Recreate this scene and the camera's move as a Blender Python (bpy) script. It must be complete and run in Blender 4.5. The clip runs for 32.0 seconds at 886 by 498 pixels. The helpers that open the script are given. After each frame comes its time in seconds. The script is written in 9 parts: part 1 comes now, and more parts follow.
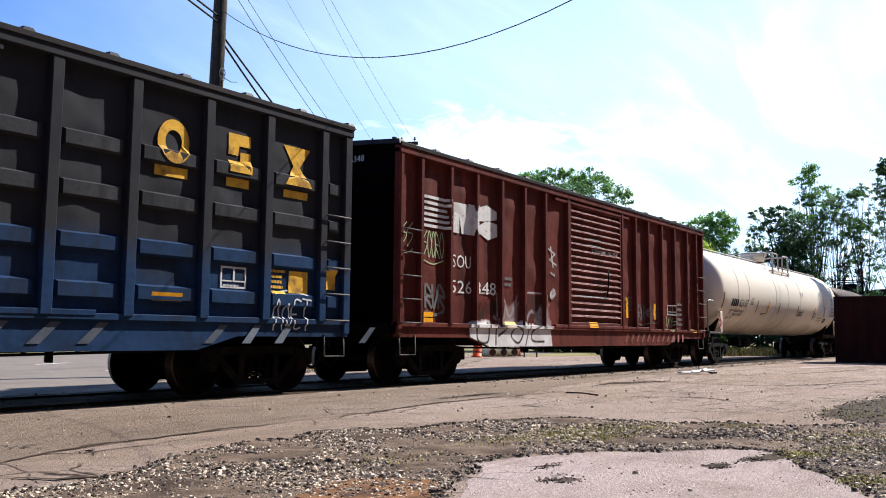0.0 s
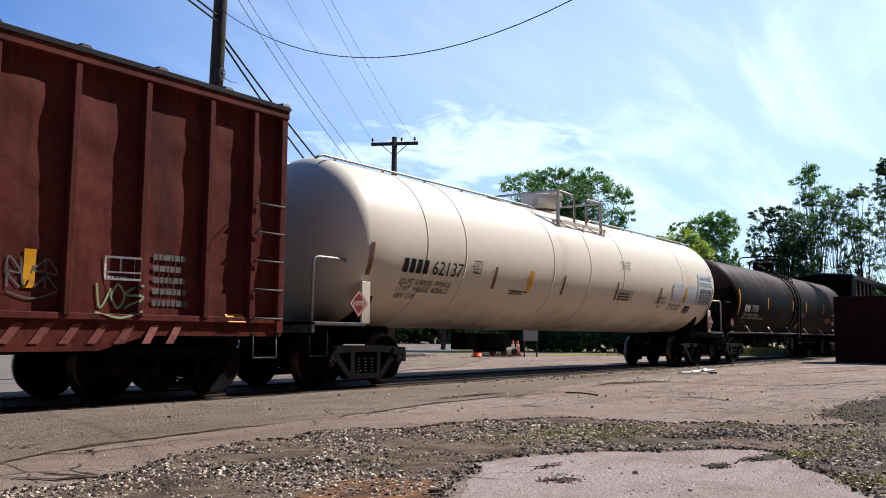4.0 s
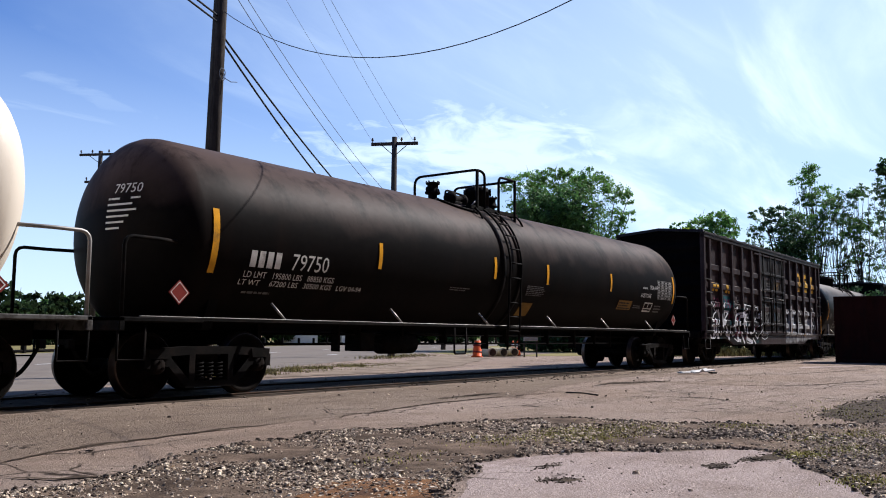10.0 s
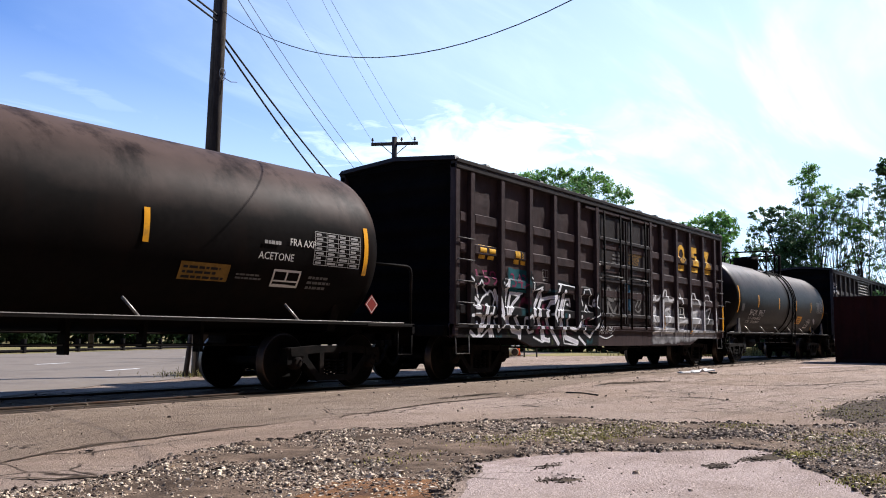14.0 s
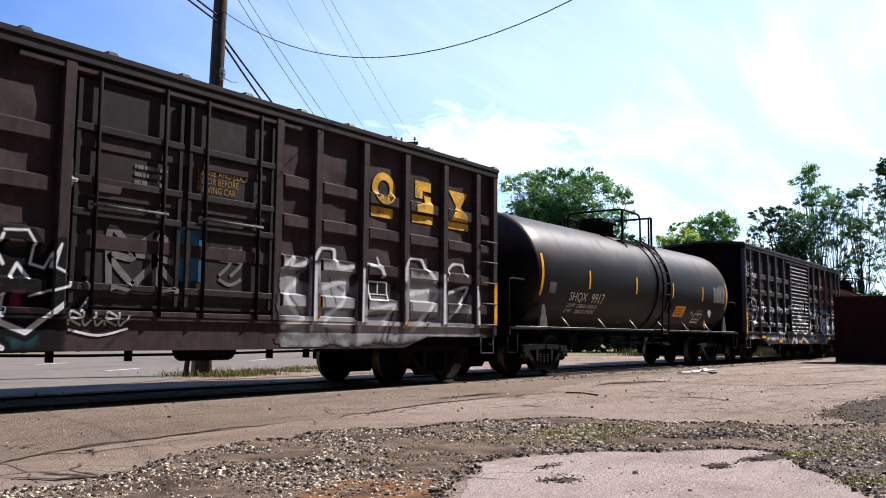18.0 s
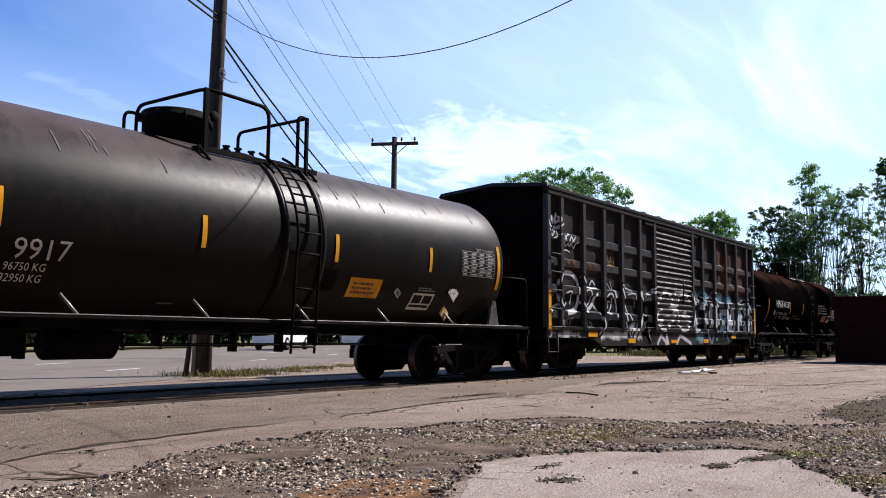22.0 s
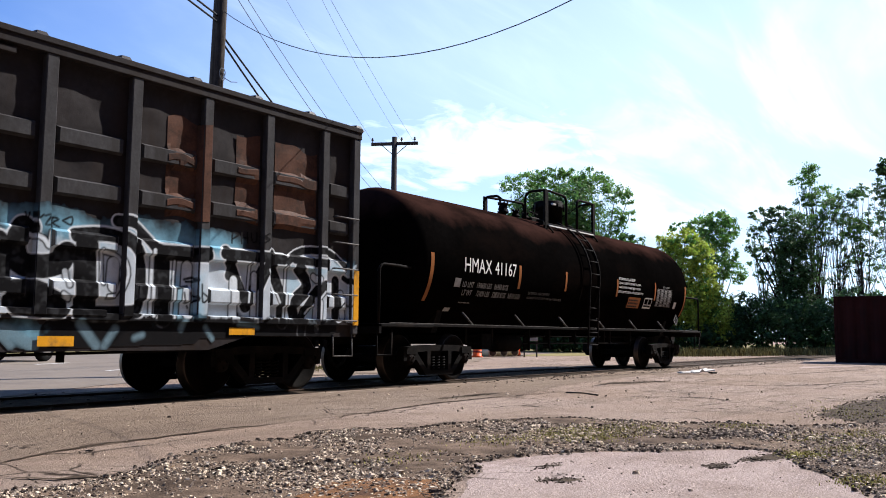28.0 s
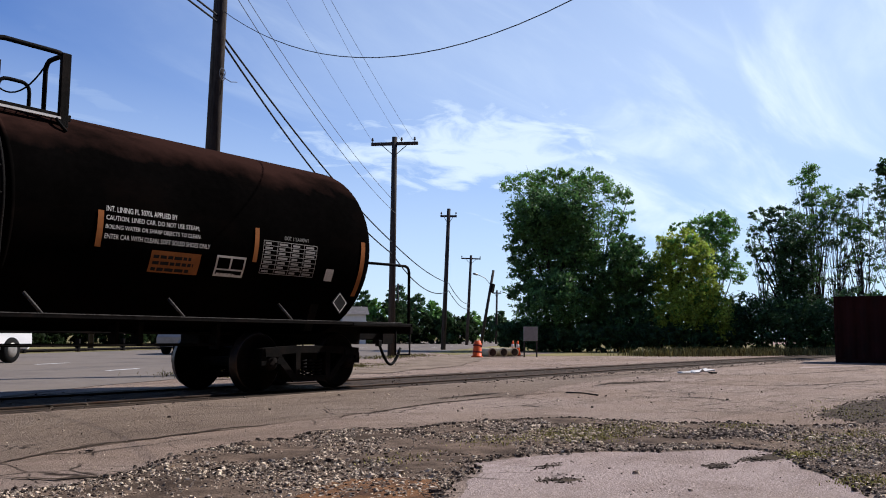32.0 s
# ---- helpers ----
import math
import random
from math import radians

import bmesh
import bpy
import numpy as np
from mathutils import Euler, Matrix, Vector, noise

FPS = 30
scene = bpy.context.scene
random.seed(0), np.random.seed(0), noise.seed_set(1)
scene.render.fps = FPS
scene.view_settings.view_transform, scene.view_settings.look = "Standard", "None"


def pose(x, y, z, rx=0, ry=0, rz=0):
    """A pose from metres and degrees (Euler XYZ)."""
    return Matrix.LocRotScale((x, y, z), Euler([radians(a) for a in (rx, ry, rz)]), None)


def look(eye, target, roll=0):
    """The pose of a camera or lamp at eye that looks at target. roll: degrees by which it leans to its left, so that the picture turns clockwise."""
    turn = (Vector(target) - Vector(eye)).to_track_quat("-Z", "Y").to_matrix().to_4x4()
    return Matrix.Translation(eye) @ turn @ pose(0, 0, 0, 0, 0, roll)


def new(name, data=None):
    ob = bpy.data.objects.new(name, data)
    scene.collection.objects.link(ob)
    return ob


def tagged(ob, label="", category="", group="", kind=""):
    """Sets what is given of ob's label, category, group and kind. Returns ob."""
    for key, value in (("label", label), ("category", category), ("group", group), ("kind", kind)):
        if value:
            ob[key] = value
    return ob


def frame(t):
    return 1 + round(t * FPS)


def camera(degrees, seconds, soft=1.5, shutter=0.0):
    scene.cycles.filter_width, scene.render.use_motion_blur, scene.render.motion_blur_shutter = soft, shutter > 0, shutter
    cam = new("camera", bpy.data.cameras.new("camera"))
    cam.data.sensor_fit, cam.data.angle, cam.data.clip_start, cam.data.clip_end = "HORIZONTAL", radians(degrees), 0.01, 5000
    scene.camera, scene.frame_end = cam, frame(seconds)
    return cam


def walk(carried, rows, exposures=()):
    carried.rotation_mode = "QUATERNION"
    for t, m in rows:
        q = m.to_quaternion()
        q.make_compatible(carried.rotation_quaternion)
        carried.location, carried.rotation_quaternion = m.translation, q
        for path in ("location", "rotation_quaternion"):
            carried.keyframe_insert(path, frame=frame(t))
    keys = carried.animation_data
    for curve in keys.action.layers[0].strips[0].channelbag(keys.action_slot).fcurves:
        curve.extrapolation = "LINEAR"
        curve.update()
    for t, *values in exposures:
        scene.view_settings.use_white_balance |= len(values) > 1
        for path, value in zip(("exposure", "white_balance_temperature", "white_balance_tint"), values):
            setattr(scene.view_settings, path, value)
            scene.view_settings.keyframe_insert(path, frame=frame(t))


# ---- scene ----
# The train runs along +x at y = 11.1; z = 0 is the paved lot.
EYE = Vector((0.0, 0.0, 0.93))
cam = camera(54.57, 32.0, soft=1.0)
POSE = look(EYE, EYE + Vector((0.80232, 0.58840, 0.10030)), 0.5)
EXPOSURES = [(0.0, 1.13, 6330, 10), (1.0, 1.06, 6330, 10), (2.0, 1.03, 6330, 10), (3.5, 0.86, 6330, 10), (5.5, 0.03, 6110, 8), (6.0, -0.02, 6060, 8), (8.0, 0.12, 6110, 9), (10.0, 0.59, 6260, 12), (12.0, 0.71, 6310, 13), (14.0, 0.96, 6410, 12), (17.0, 1.01, 6410, 12), (20.0, 0.93, 6410, 12), (22.0, 0.79, 6310, 12), (24.0, 0.92, 6410, 12), (25.0, 0.96, 6460, 13), (28.0, 0.98, 6460, 12), (30.0, 1.04, 6460, 12), (31.0, 1.01, 6460, 13), (31.5, 0.68, 6410, 13), (32.0, 0.36, 6360, 14)]
walk(cam, [(0.0, POSE), (32.0, POSE)], exposures=EXPOSURES)

# ---------------------------------------------------------------- world, sun
SUN_DIR = Vector((3.1, -1.0, 3.0)).normalized()
world = bpy.data.worlds.new("sky")
scene.world = world
world.use_nodes = True
wn, wl = world.node_tree.nodes, world.node_tree.links
wn.clear()


def link(a, b):
    wl.new(a, b)


sky = wn.new("ShaderNodeTexSky")
sky.sky_type, sky.sun_disc = "NISHITA", False
sky.sun_elevation = math.asin(SUN_DIR.z)
sky.sun_rotation = math.atan2(SUN_DIR.x, SUN_DIR.y)
sky.altitude, sky.air_density, sky.dust_density, sky.ozone_density = 100, 1.0, 0.3, 2.5
coord = wn.new("ShaderNodeTexCoord")
sep = wn.new("ShaderNodeSeparateXYZ")
link(coord.outputs["Generated"], sep.inputs[0])


def wmath(op, a, b=None, clamp=False):
    n = wn.new("ShaderNodeMath")
    n.operation, n.use_clamp = op, clamp
    for i, v in enumerate((a, b)):
        if v is None:
            continue
        if isinstance(v, (int, float)):
            n.inputs[i].default_value = v
        else:
            link(v, n.inputs[i])
    return n.outputs[0]


up = wmath("MAXIMUM", wmath("ADD", sep.outputs[2], 0.12), 0.02)
comb = wn.new("ShaderNodeCombineXYZ")
link(wmath("DIVIDE", sep.outputs[0], up), comb.inputs[0])
link(wmath("DIVIDE", sep.outputs[1], up), comb.inputs[1])


def cloud(scale, stretch, turn, lo, hi, detail=7):
    mp = wn.new("ShaderNodeMapping")
    mp.inputs["Rotation"].default_value = (0, 0, radians(turn))
    mp.inputs["Scale"].default_value = (stretch, 1, 1)
    link(comb.outputs[0], mp.inputs[0])
    nz = wn.new("ShaderNodeTexNoise")
    nz.inputs["Scale"].default_value, nz.inputs["Detail"].default_value, nz.inputs["Roughness"].default_value = scale, detail, 0.58
    nz.inputs["Distortion"].default_value = 0.6
    link(mp.outputs[0], nz.inputs["Vector"])
    mr = wn.new("ShaderNodeMapRange")
    mr.interpolation_type = "SMOOTHSTEP"
    mr.inputs["From Min"].default_value, mr.inputs["From Max"].default_value = lo, hi
    link(nz.outputs[0], mr.inputs["Value"])
    return mr.outputs[0]


high = cloud(0.9, 0.45, 25, 0.49, 0.80)
wisp = cloud(2.2, 0.28, 60, 0.44, 0.74, 9)
cover = wmath("MAXIMUM", high, wmath("MULTIPLY", wisp, 0.85))
thin = wn.new("ShaderNodeMapRange")
thin.inputs["From Min"].default_value, thin.inputs["From Max"].default_value = 0.30, 0.75
thin.inputs["To Min"].default_value, thin.inputs["To Max"].default_value = 0.62, 0.10
link(sep.outputs[2], thin.inputs["Value"])
cover = wmath("MULTIPLY", cover, thin.outputs[0])
# haze whitens towards the horizon
haze = wn.new("ShaderNodeMapRange")
haze.inputs["From Min"].default_value, haze.inputs["From Max"].default_value = 0.0, 0.36
haze.inputs["To Min"].default_value, haze.inputs["To Max"].default_value = 0.80, 0.02
link(sep.outputs[2], haze.inputs["Value"])
cover = wmath("MAXIMUM", wmath("MULTIPLY", cover, 0.8), haze.outputs[0], True)
dirv = wn.new("ShaderNodeVectorMath")
dirv.operation = "DOT_PRODUCT"
link(coord.outputs["Generated"], dirv.inputs[0])
dirv.inputs[1].default_value = Vector((SUN_DIR.x, SUN_DIR.y, 0.35)).normalized()
veil = wn.new("ShaderNodeMapRange")
veil.interpolation_type = "SMOOTHSTEP"
veil.inputs["From Min"].default_value, veil.inputs["From Max"].default_value = 0.02, 0.95
veil.inputs["To Min"].default_value, veil.inputs["To Max"].default_value = 0.0, 0.85
link(dirv.outputs["Value"], veil.inputs["Value"])
low = wn.new("ShaderNodeMapRange")
low.inputs["From Min"].default_value, low.inputs["From Max"].default_value = 0.30, 0.75
low.inputs["To Min"].default_value, low.inputs["To Max"].default_value = 1.0, 0.15
link(sep.outputs[2], low.inputs["Value"])
veiled = wmath("MULTIPLY", wmath("MULTIPLY", veil.outputs[0], low.outputs[0]), wmath("ADD", wmath("MULTIPLY", wmath("MAXIMUM", high, wisp), 0.55), 0.70))
cover = wmath("MAXIMUM", cover, veiled, True)
# a long bank of cloud low over the road
azim = wmath("ARCTAN2", sep.outputs[1], sep.outputs[0])
du = wmath("DIVIDE", wmath("SUBTRACT", azim, radians(33.0)), 0.21)
dv = wmath("DIVIDE", wmath("SUBTRACT", sep.outputs[2], 0.212), 0.055)
dist = wmath("SQRT", wmath("ADD", wmath("POWER", wmath("ABSOLUTE", du), 2.0), wmath("POWER", wmath("ABSOLUTE", dv), 2.0)))
puff = cloud(5.5, 0.8, 10, 0.25, 0.75, 9)
bank = wn.new("ShaderNodeMapRange")
bank.interpolation_type = "SMOOTHSTEP"
bank.inputs["From Min"].default_value, bank.inputs["From Max"].default_value = 1.45, 0.15
link(wmath("ADD", dist, wmath("MULTIPLY", wmath("SUBTRACT", 0.5, puff), 0.9)), bank.inputs["Value"])
cover = wmath("MAXIMUM", cover, wmath("MULTIPLY", bank.outputs[0], 0.85), True)
# a thinner streak of cloud beyond the first pole
du = wmath("DIVIDE", wmath("SUBTRACT", azim, radians(57.3)), 0.13)
dv = wmath("DIVIDE", wmath("ADD", wmath("SUBTRACT", sep.outputs[2], 0.243), wmath("MULTIPLY", wmath("SUBTRACT", azim, radians(57.3)), -0.20)), 0.014)
dist = wmath("SQRT", wmath("ADD", wmath("POWER", wmath("ABSOLUTE", du), 2.0), wmath("POWER", wmath("ABSOLUTE", dv), 2.0)))
streak = wn.new("ShaderNodeMapRange")
streak.interpolation_type = "SMOOTHSTEP"
streak.inputs["From Min"].default_value, streak.inputs["From Max"].default_value = 1.5, 0.1
link(wmath("ADD", dist, wmath("MULTIPLY", wmath("SUBTRACT", 0.5, puff), 1.1)), streak.inputs["Value"])
cover = wmath("MAXIMUM", cover, wmath("MULTIPLY", streak.outputs[0], 0.32), True)
mixw = wn.new("ShaderNodeMix")
mixw.data_type = "RGBA"
link(cover, mixw.inputs[0])
blue = wn.new("ShaderNodeMix")
blue.data_type, blue.blend_type = "RGBA", "MULTIPLY"
blue.inputs[0].default_value = 1.0
link(sky.outputs[0], blue.inputs[6])
blue.inputs[7].default_value = (0.36, 0.95, 1.85, 1)
link(blue.outputs[2], mixw.inputs[6])
mixw.inputs[7].default_value = (13.4, 16.0, 17.4, 1)
bg = wn.new("ShaderNodeBackground")
bg.inputs["Strength"].default_value = 0.05
link(mixw.outputs[2], bg.inputs[0])
wo = wn.new("ShaderNodeOutputWorld")
link(bg.outputs[0], wo.inputs[0])

sun = new("sun", bpy.data.lights.new("sun", "SUN"))
sun.data.energy, sun.data.angle, sun.data.color = 5.0, radians(0.53), (1.0, 0.955, 0.90)
sun.matrix_world = look(SUN_DIR * 60, (0, 0, 0))


# ---------------------------------------------------------------- materials
def mat(name, col, rough=0.7, metal=0.0, var=0.2, scale=2.0, bump=0.15, bscale=70.0, dirt=None, amount=0.5,
        streak=(1, 1, 1), dscale=3.0, island=0.0, spec=0.06, tint=None, split=None, rv=0.1):
    """A surface with broad and fine variation of colour, a second colour in stains, and fine relief."""
    m = bpy.data.materials.new(name)
    m.use_nodes = True
    n, l = m.node_tree.nodes, m.node_tree.links
    b = n["Principled BSDF"]
    tc = n.new("ShaderNodeTexCoord")

    def noise_node(s, detail=6, vec=None, rough_=0.6):
        z = n.new("ShaderNodeTexNoise")
        z.inputs["Scale"].default_value, z.inputs["Detail"].default_value, z.inputs["Roughness"].default_value = s, detail, rough_
        l.new(vec or tc.outputs["Object"], z.inputs["Vector"])
        return z.outputs[0]

    def ramp(v, a, c, lo, hi):
        r = n.new("ShaderNodeMapRange")
        r.inputs[1].default_value, r.inputs[2].default_value, r.inputs[3].default_value, r.inputs[4].default_value = a, c, lo, hi
        l.new(v, r.inputs[0])
        return r.outputs[0]

    def mix(f, a, c, kind="MIX"):
        x = n.new("ShaderNodeMix")
        x.data_type, x.blend_type = "RGBA", kind
        for i, v in ((0, f), (6, a), (7, c)):
            if isinstance(v, (int, float)):
                x.inputs[i].default_value = v
            elif isinstance(v, tuple):
                x.inputs[i].default_value = (*v[:3], 1)
            else:
                l.new(v, x.inputs[i])
        return x.outputs[2]

    big, fine = noise_node(scale), noise_node(scale * 14, 4)
    grey = n.new("ShaderNodeMath")
    grey.operation = "MULTIPLY"
    l.new(ramp(big, 0.3, 0.7, 1 - var, 1 + var), grey.inputs[0])
    l.new(ramp(fine, 0.3, 0.7, 1 - var * 0.6, 1 + var * 0.6), grey.inputs[1])
    cr = n.new("ShaderNodeCombineXYZ")
    for i in range(3):
        l.new(grey.outputs[0], cr.inputs[i])
    out = mix(1.0, tuple(col), cr.outputs[0], "MULTIPLY")
    if tint is not None:
        out = mix(ramp(noise_node(scale * 0.6, 3), 0.4, 0.62, 0, 1), out, tint)
    # Colour change by height: two-tone soot, grime, and painted light on tank shells.
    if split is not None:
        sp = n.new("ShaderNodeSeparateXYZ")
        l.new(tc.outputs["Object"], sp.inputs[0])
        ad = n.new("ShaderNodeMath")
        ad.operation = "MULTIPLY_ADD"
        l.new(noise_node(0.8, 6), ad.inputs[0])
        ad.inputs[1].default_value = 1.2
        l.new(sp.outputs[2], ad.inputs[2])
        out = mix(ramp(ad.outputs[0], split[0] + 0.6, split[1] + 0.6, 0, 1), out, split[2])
    if dirt is not None:
        mp = n.new("ShaderNodeMapping")
        mp.inputs["Scale"].default_value = streak
        l.new(tc.outputs["Object"], mp.inputs[0])
        out = mix(ramp(noise_node(dscale, 8, mp.outputs[0], 0.68), 0.62 - 0.3 * amount, 0.74 - 0.2 * amount, 0, 0.9), out, dirt)
    if island:
        gi = n.new("ShaderNodeNewGeometry")
        hv = n.new("ShaderNodeHueSaturation")
        l.new(ramp(gi.outputs["Random Per Island"], 0, 1, 1 - island, 1 + island), hv.inputs["Value"])
        l.new(ramp(gi.outputs["Random Per Island"], 0, 1, 0.485, 0.515), hv.inputs["Hue"])
        l.new(out, hv.inputs["Color"])
        out = hv.outputs[0]
    l.new(out, b.inputs["Base Color"])
    b.inputs["Metallic"].default_value = metal
    b.inputs["Specular IOR Level"].default_value = spec
    l.new(ramp(fine, 0.3, 0.7, max(rough - rv, 0.03), min(rough + rv, 1)), b.inputs["Roughness"])
    if bump:
        bp = n.new("ShaderNodeBump")
        bp.inputs["Strength"].default_value, bp.inputs["Distance"].default_value = bump, 0.02
        l.new(noise_node(bscale, 5), bp.inputs["Height"])
        l.new(bp.outputs[0], b.inputs["Normal"])
    return m


def asphalt_mat(name, base, pale, dark, whole=0.0):
    """Old asphalt: broad stains, aggregate speckle, a web of fine cracks."""
    m = bpy.data.materials.new(name)
    m.use_nodes = True
    n, l = m.node_tree.nodes, m.node_tree.links
    b = n["Principled BSDF"]
    tc = n.new("ShaderNodeTexCoord")

    def nse(s, detail, rough=0.6):
        z = n.new("ShaderNodeTexNoise")
        z.inputs["Scale"].default_value, z.inputs["Detail"].default_value, z.inputs["Roughness"].default_value = s, detail, rough
        l.new(tc.outputs["Object"], z.inputs["Vector"])
        return z

    def rng_(v, a, c, lo, hi):
        r = n.new("ShaderNodeMapRange")
        r.inputs[1].default_value, r.inputs[2].default_value, r.inputs[3].default_value, r.inputs[4].default_value = a, c, lo, hi
        l.new(v, r.inputs[0])
        return r.outputs[0]

    def mx(f, a, c, kind="MIX"):
        x = n.new("ShaderNodeMix")
        x.data_type, x.blend_type = "RGBA", kind
        for i, v in ((0, f), (6, a), (7, c)):
            if isinstance(v, (int, float)):
                x.inputs[i].default_value = v
            elif isinstance(v, tuple):
                x.inputs[i].default_value = (*v[:3], 1)
            else:
                l.new(v, x.inputs[i])
        return x.outputs[2]

    def mul(a, c):
        x = n.new("ShaderNodeMath")
        x.operation = "MULTIPLY"
        l.new(a, x.inputs[0])
        l.new(c, x.inputs[1])
        return x.outputs[0]
    col = mx(rng_(nse(0.22, 5).outputs[0], 0.40, 0.62, 0, 1), base, pale)
    col = mx(rng_(nse(1.3, 9, 0.7).outputs[0], 0.50, 0.72, 0, 0.75), col, dark)
    mp = n.new("ShaderNodeMapping")
    mp.inputs["Scale"].default_value = (0.22, 1.5, 1)
    mp.inputs["Rotation"].default_value = (0, 0, 0.12)
    l.new(tc.outputs["Object"], mp.inputs[0])
    st = nse(1.0, 9, 0.72)
    l.new(mp.outputs[0], st.inputs["Vector"])
    col = mx(rng_(st.outputs[0], 0.50, 0.68, 0, 0.7), col, tuple(c * 0.75 for c in dark))
    col = mx(rng_(nse(14, 6, 0.7).outputs[0], 0.52, 0.72, 0, 0.4), col, dark)
    speck = nse(75, 3, 0.7).outputs[0]
    col = mx(rng_(speck, 0.54, 0.70, 0, 0.7), col, tuple(min(1, c * 1.9) for c in pale))
    col = mx(rng_(speck, 0.46, 0.32, 0, 0.8), col, tuple(c * 0.45 for c in dark))
    warp = n.new("ShaderNodeMix")
    warp.data_type = "RGBA"
    warp.inputs[0].default_value = 0.22
    l.new(tc.outputs["Object"], warp.inputs[6])
    l.new(nse(1.4, 5).outputs["Color"], warp.inputs[7])
    web = None
    for sc, w, gate in ((0.8, 0.012, 0.47), (2.6, 0.020, 0.50)):
        v = n.new("ShaderNodeTexVoronoi")
        v.feature = "DISTANCE_TO_EDGE"
        v.inputs["Scale"].default_value = sc
        l.new(warp.outputs[2], v.inputs["Vector"])
        c = mul(rng_(v.outputs["Distance"], w, w * 0.3, 0, 1), rng_(nse(0.45, 3).outputs[0], gate + whole, gate + whole + 0.06, 0, 1))
        col = mx(c, col, tuple(x * 0.32 for x in dark))
        web = c if web is None else web
    l.new(col, b.inputs["Base Color"])
    b.inputs["Roughness"].default_value, b.inputs["Specular IOR Level"].default_value = 0.95, 0.1
    bp = n.new("ShaderNodeBump")
    bp.inputs["Strength"].default_value, bp.inputs["Distance"].default_value = 1.0, 0.03
    l.new(nse(26, 8, 0.78).outputs[0], bp.inputs["Height"])
    l.new(bp.outputs[0], b.inputs["Normal"])
    return m


RUST = (0.085, 0.036, 0.018)
SOOT = (0.012, 0.011, 0.011)
M = {}
M["asphalt"] = asphalt_mat("weathered_asphalt", (0.246, 0.178, 0.132), (0.312, 0.240, 0.194), (0.126, 0.088, 0.063))
M["road"] = mat("road_asphalt", (0.175, 0.147, 0.122), 0.9, var=0.12, scale=0.4, bump=0.3, bscale=50, dirt=(0.115, 0.098, 0.085), amount=0.45, dscale=0.4)
M["dirt"] = mat("gravelly_dirt", (0.135, 0.096, 0.069), 0.97, var=0.5, scale=5.0, bump=1.0, bscale=30, dirt=(0.045, 0.031, 0.022), amount=0.6, dscale=1.2)
M["vergesoil"] = mat("dry_tan_soil", (0.215, 0.165, 0.122), 0.97, var=0.35, scale=1.6, bump=0.8, bscale=30, dirt=(0.12, 0.088, 0.064), amount=0.45, dscale=1.4, streak=(0.5, 1, 1))
M["rustdirt"] = mat("rusty_soil", (0.17, 0.085, 0.04), 0.97, var=0.4, scale=2.5, bump=0.9, bscale=30, dirt=(0.06, 0.035, 0.025), amount=0.5)
M["crack"] = mat("dark_crack", (0.05, 0.036, 0.026), 0.98, var=0.4, scale=3, bump=0.8, bscale=40)
M["stone"] = mat("pale_gravel", (0.46, 0.37, 0.285), 0.9, var=0.25, scale=9, bump=0.4, bscale=60, island=0.9)
M["ballast"] = mat("dark_ballast", (0.060, 0.044, 0.032), 0.95, var=0.35, scale=4, bump=0.8, bscale=30, dirt=(0.022, 0.016, 0.012), amount=0.5)
M["grass"] = mat("dry_grass", (0.155, 0.135, 0.05), 0.9, var=0.4, scale=1.5, bump=0, island=0.6)
M["field"] = mat("dry_field", (0.20, 0.165, 0.075), 0.95, var=0.3, scale=0.3, bump=0.6, bscale=20, dirt=(0.09, 0.09, 0.03), amount=0.5, dscale=0.4)
M["steelrail"] = mat("worn_rail_steel", (0.07, 0.05, 0.038), 0.7, 0.2, var=0.2, scale=4, dirt=RUST, amount=0.35)
M["hedge"] = mat("far_dark_foliage", (0.022, 0.038, 0.014), 0.8, var=0.3, scale=0.3, bump=0, island=0.5)
M["brick"] = mat("dark_brown_brick", (0.10, 0.07, 0.055), 0.9, var=0.2, scale=0.8, bump=0.3)
M["tie"] = mat("creosoted_tie", (0.065, 0.048, 0.035), 0.9, var=0.3, scale=4, bump=0.6)
# Split tops paint sunlight and sheen on the shells; blackrust adds rust.
M["black"] = mat("black_car_paint_lit_top", (0.0055, 0.0046, 0.0043), 0.5, var=0.3, scale=0.7, bump=0.02, dirt=(0.009, 0.006, 0.005), amount=0.45, streak=(1, 1, 0.25), dscale=1.6, spec=0.02, rv=0.02, split=(2.6, 3.5, (0.082, 0.057, 0.048)))
M["blacklittop"] = mat("brown_black_paint_lit_top", (0.0062, 0.0053, 0.0050), 0.42, var=0.3, scale=0.7, bump=0.02, dirt=(0.012, 0.009, 0.008), amount=0.4, streak=(1, 1, 0.25), dscale=1.6, spec=0.08, rv=0.03, split=(2.7, 3.6, (0.082, 0.061, 0.053)))
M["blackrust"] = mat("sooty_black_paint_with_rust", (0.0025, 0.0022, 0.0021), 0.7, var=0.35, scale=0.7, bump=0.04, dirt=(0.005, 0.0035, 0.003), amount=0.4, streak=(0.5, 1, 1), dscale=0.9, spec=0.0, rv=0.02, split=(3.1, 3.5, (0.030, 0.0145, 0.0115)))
M["boxblack"] = mat("dark_brown_black_paint", (0.028, 0.0245, 0.025), 0.55, var=0.3, scale=0.8, bump=0.12, dirt=(0.026, 0.019, 0.016), amount=0.5, streak=(1.2, 1, 0.3), dscale=1.5)
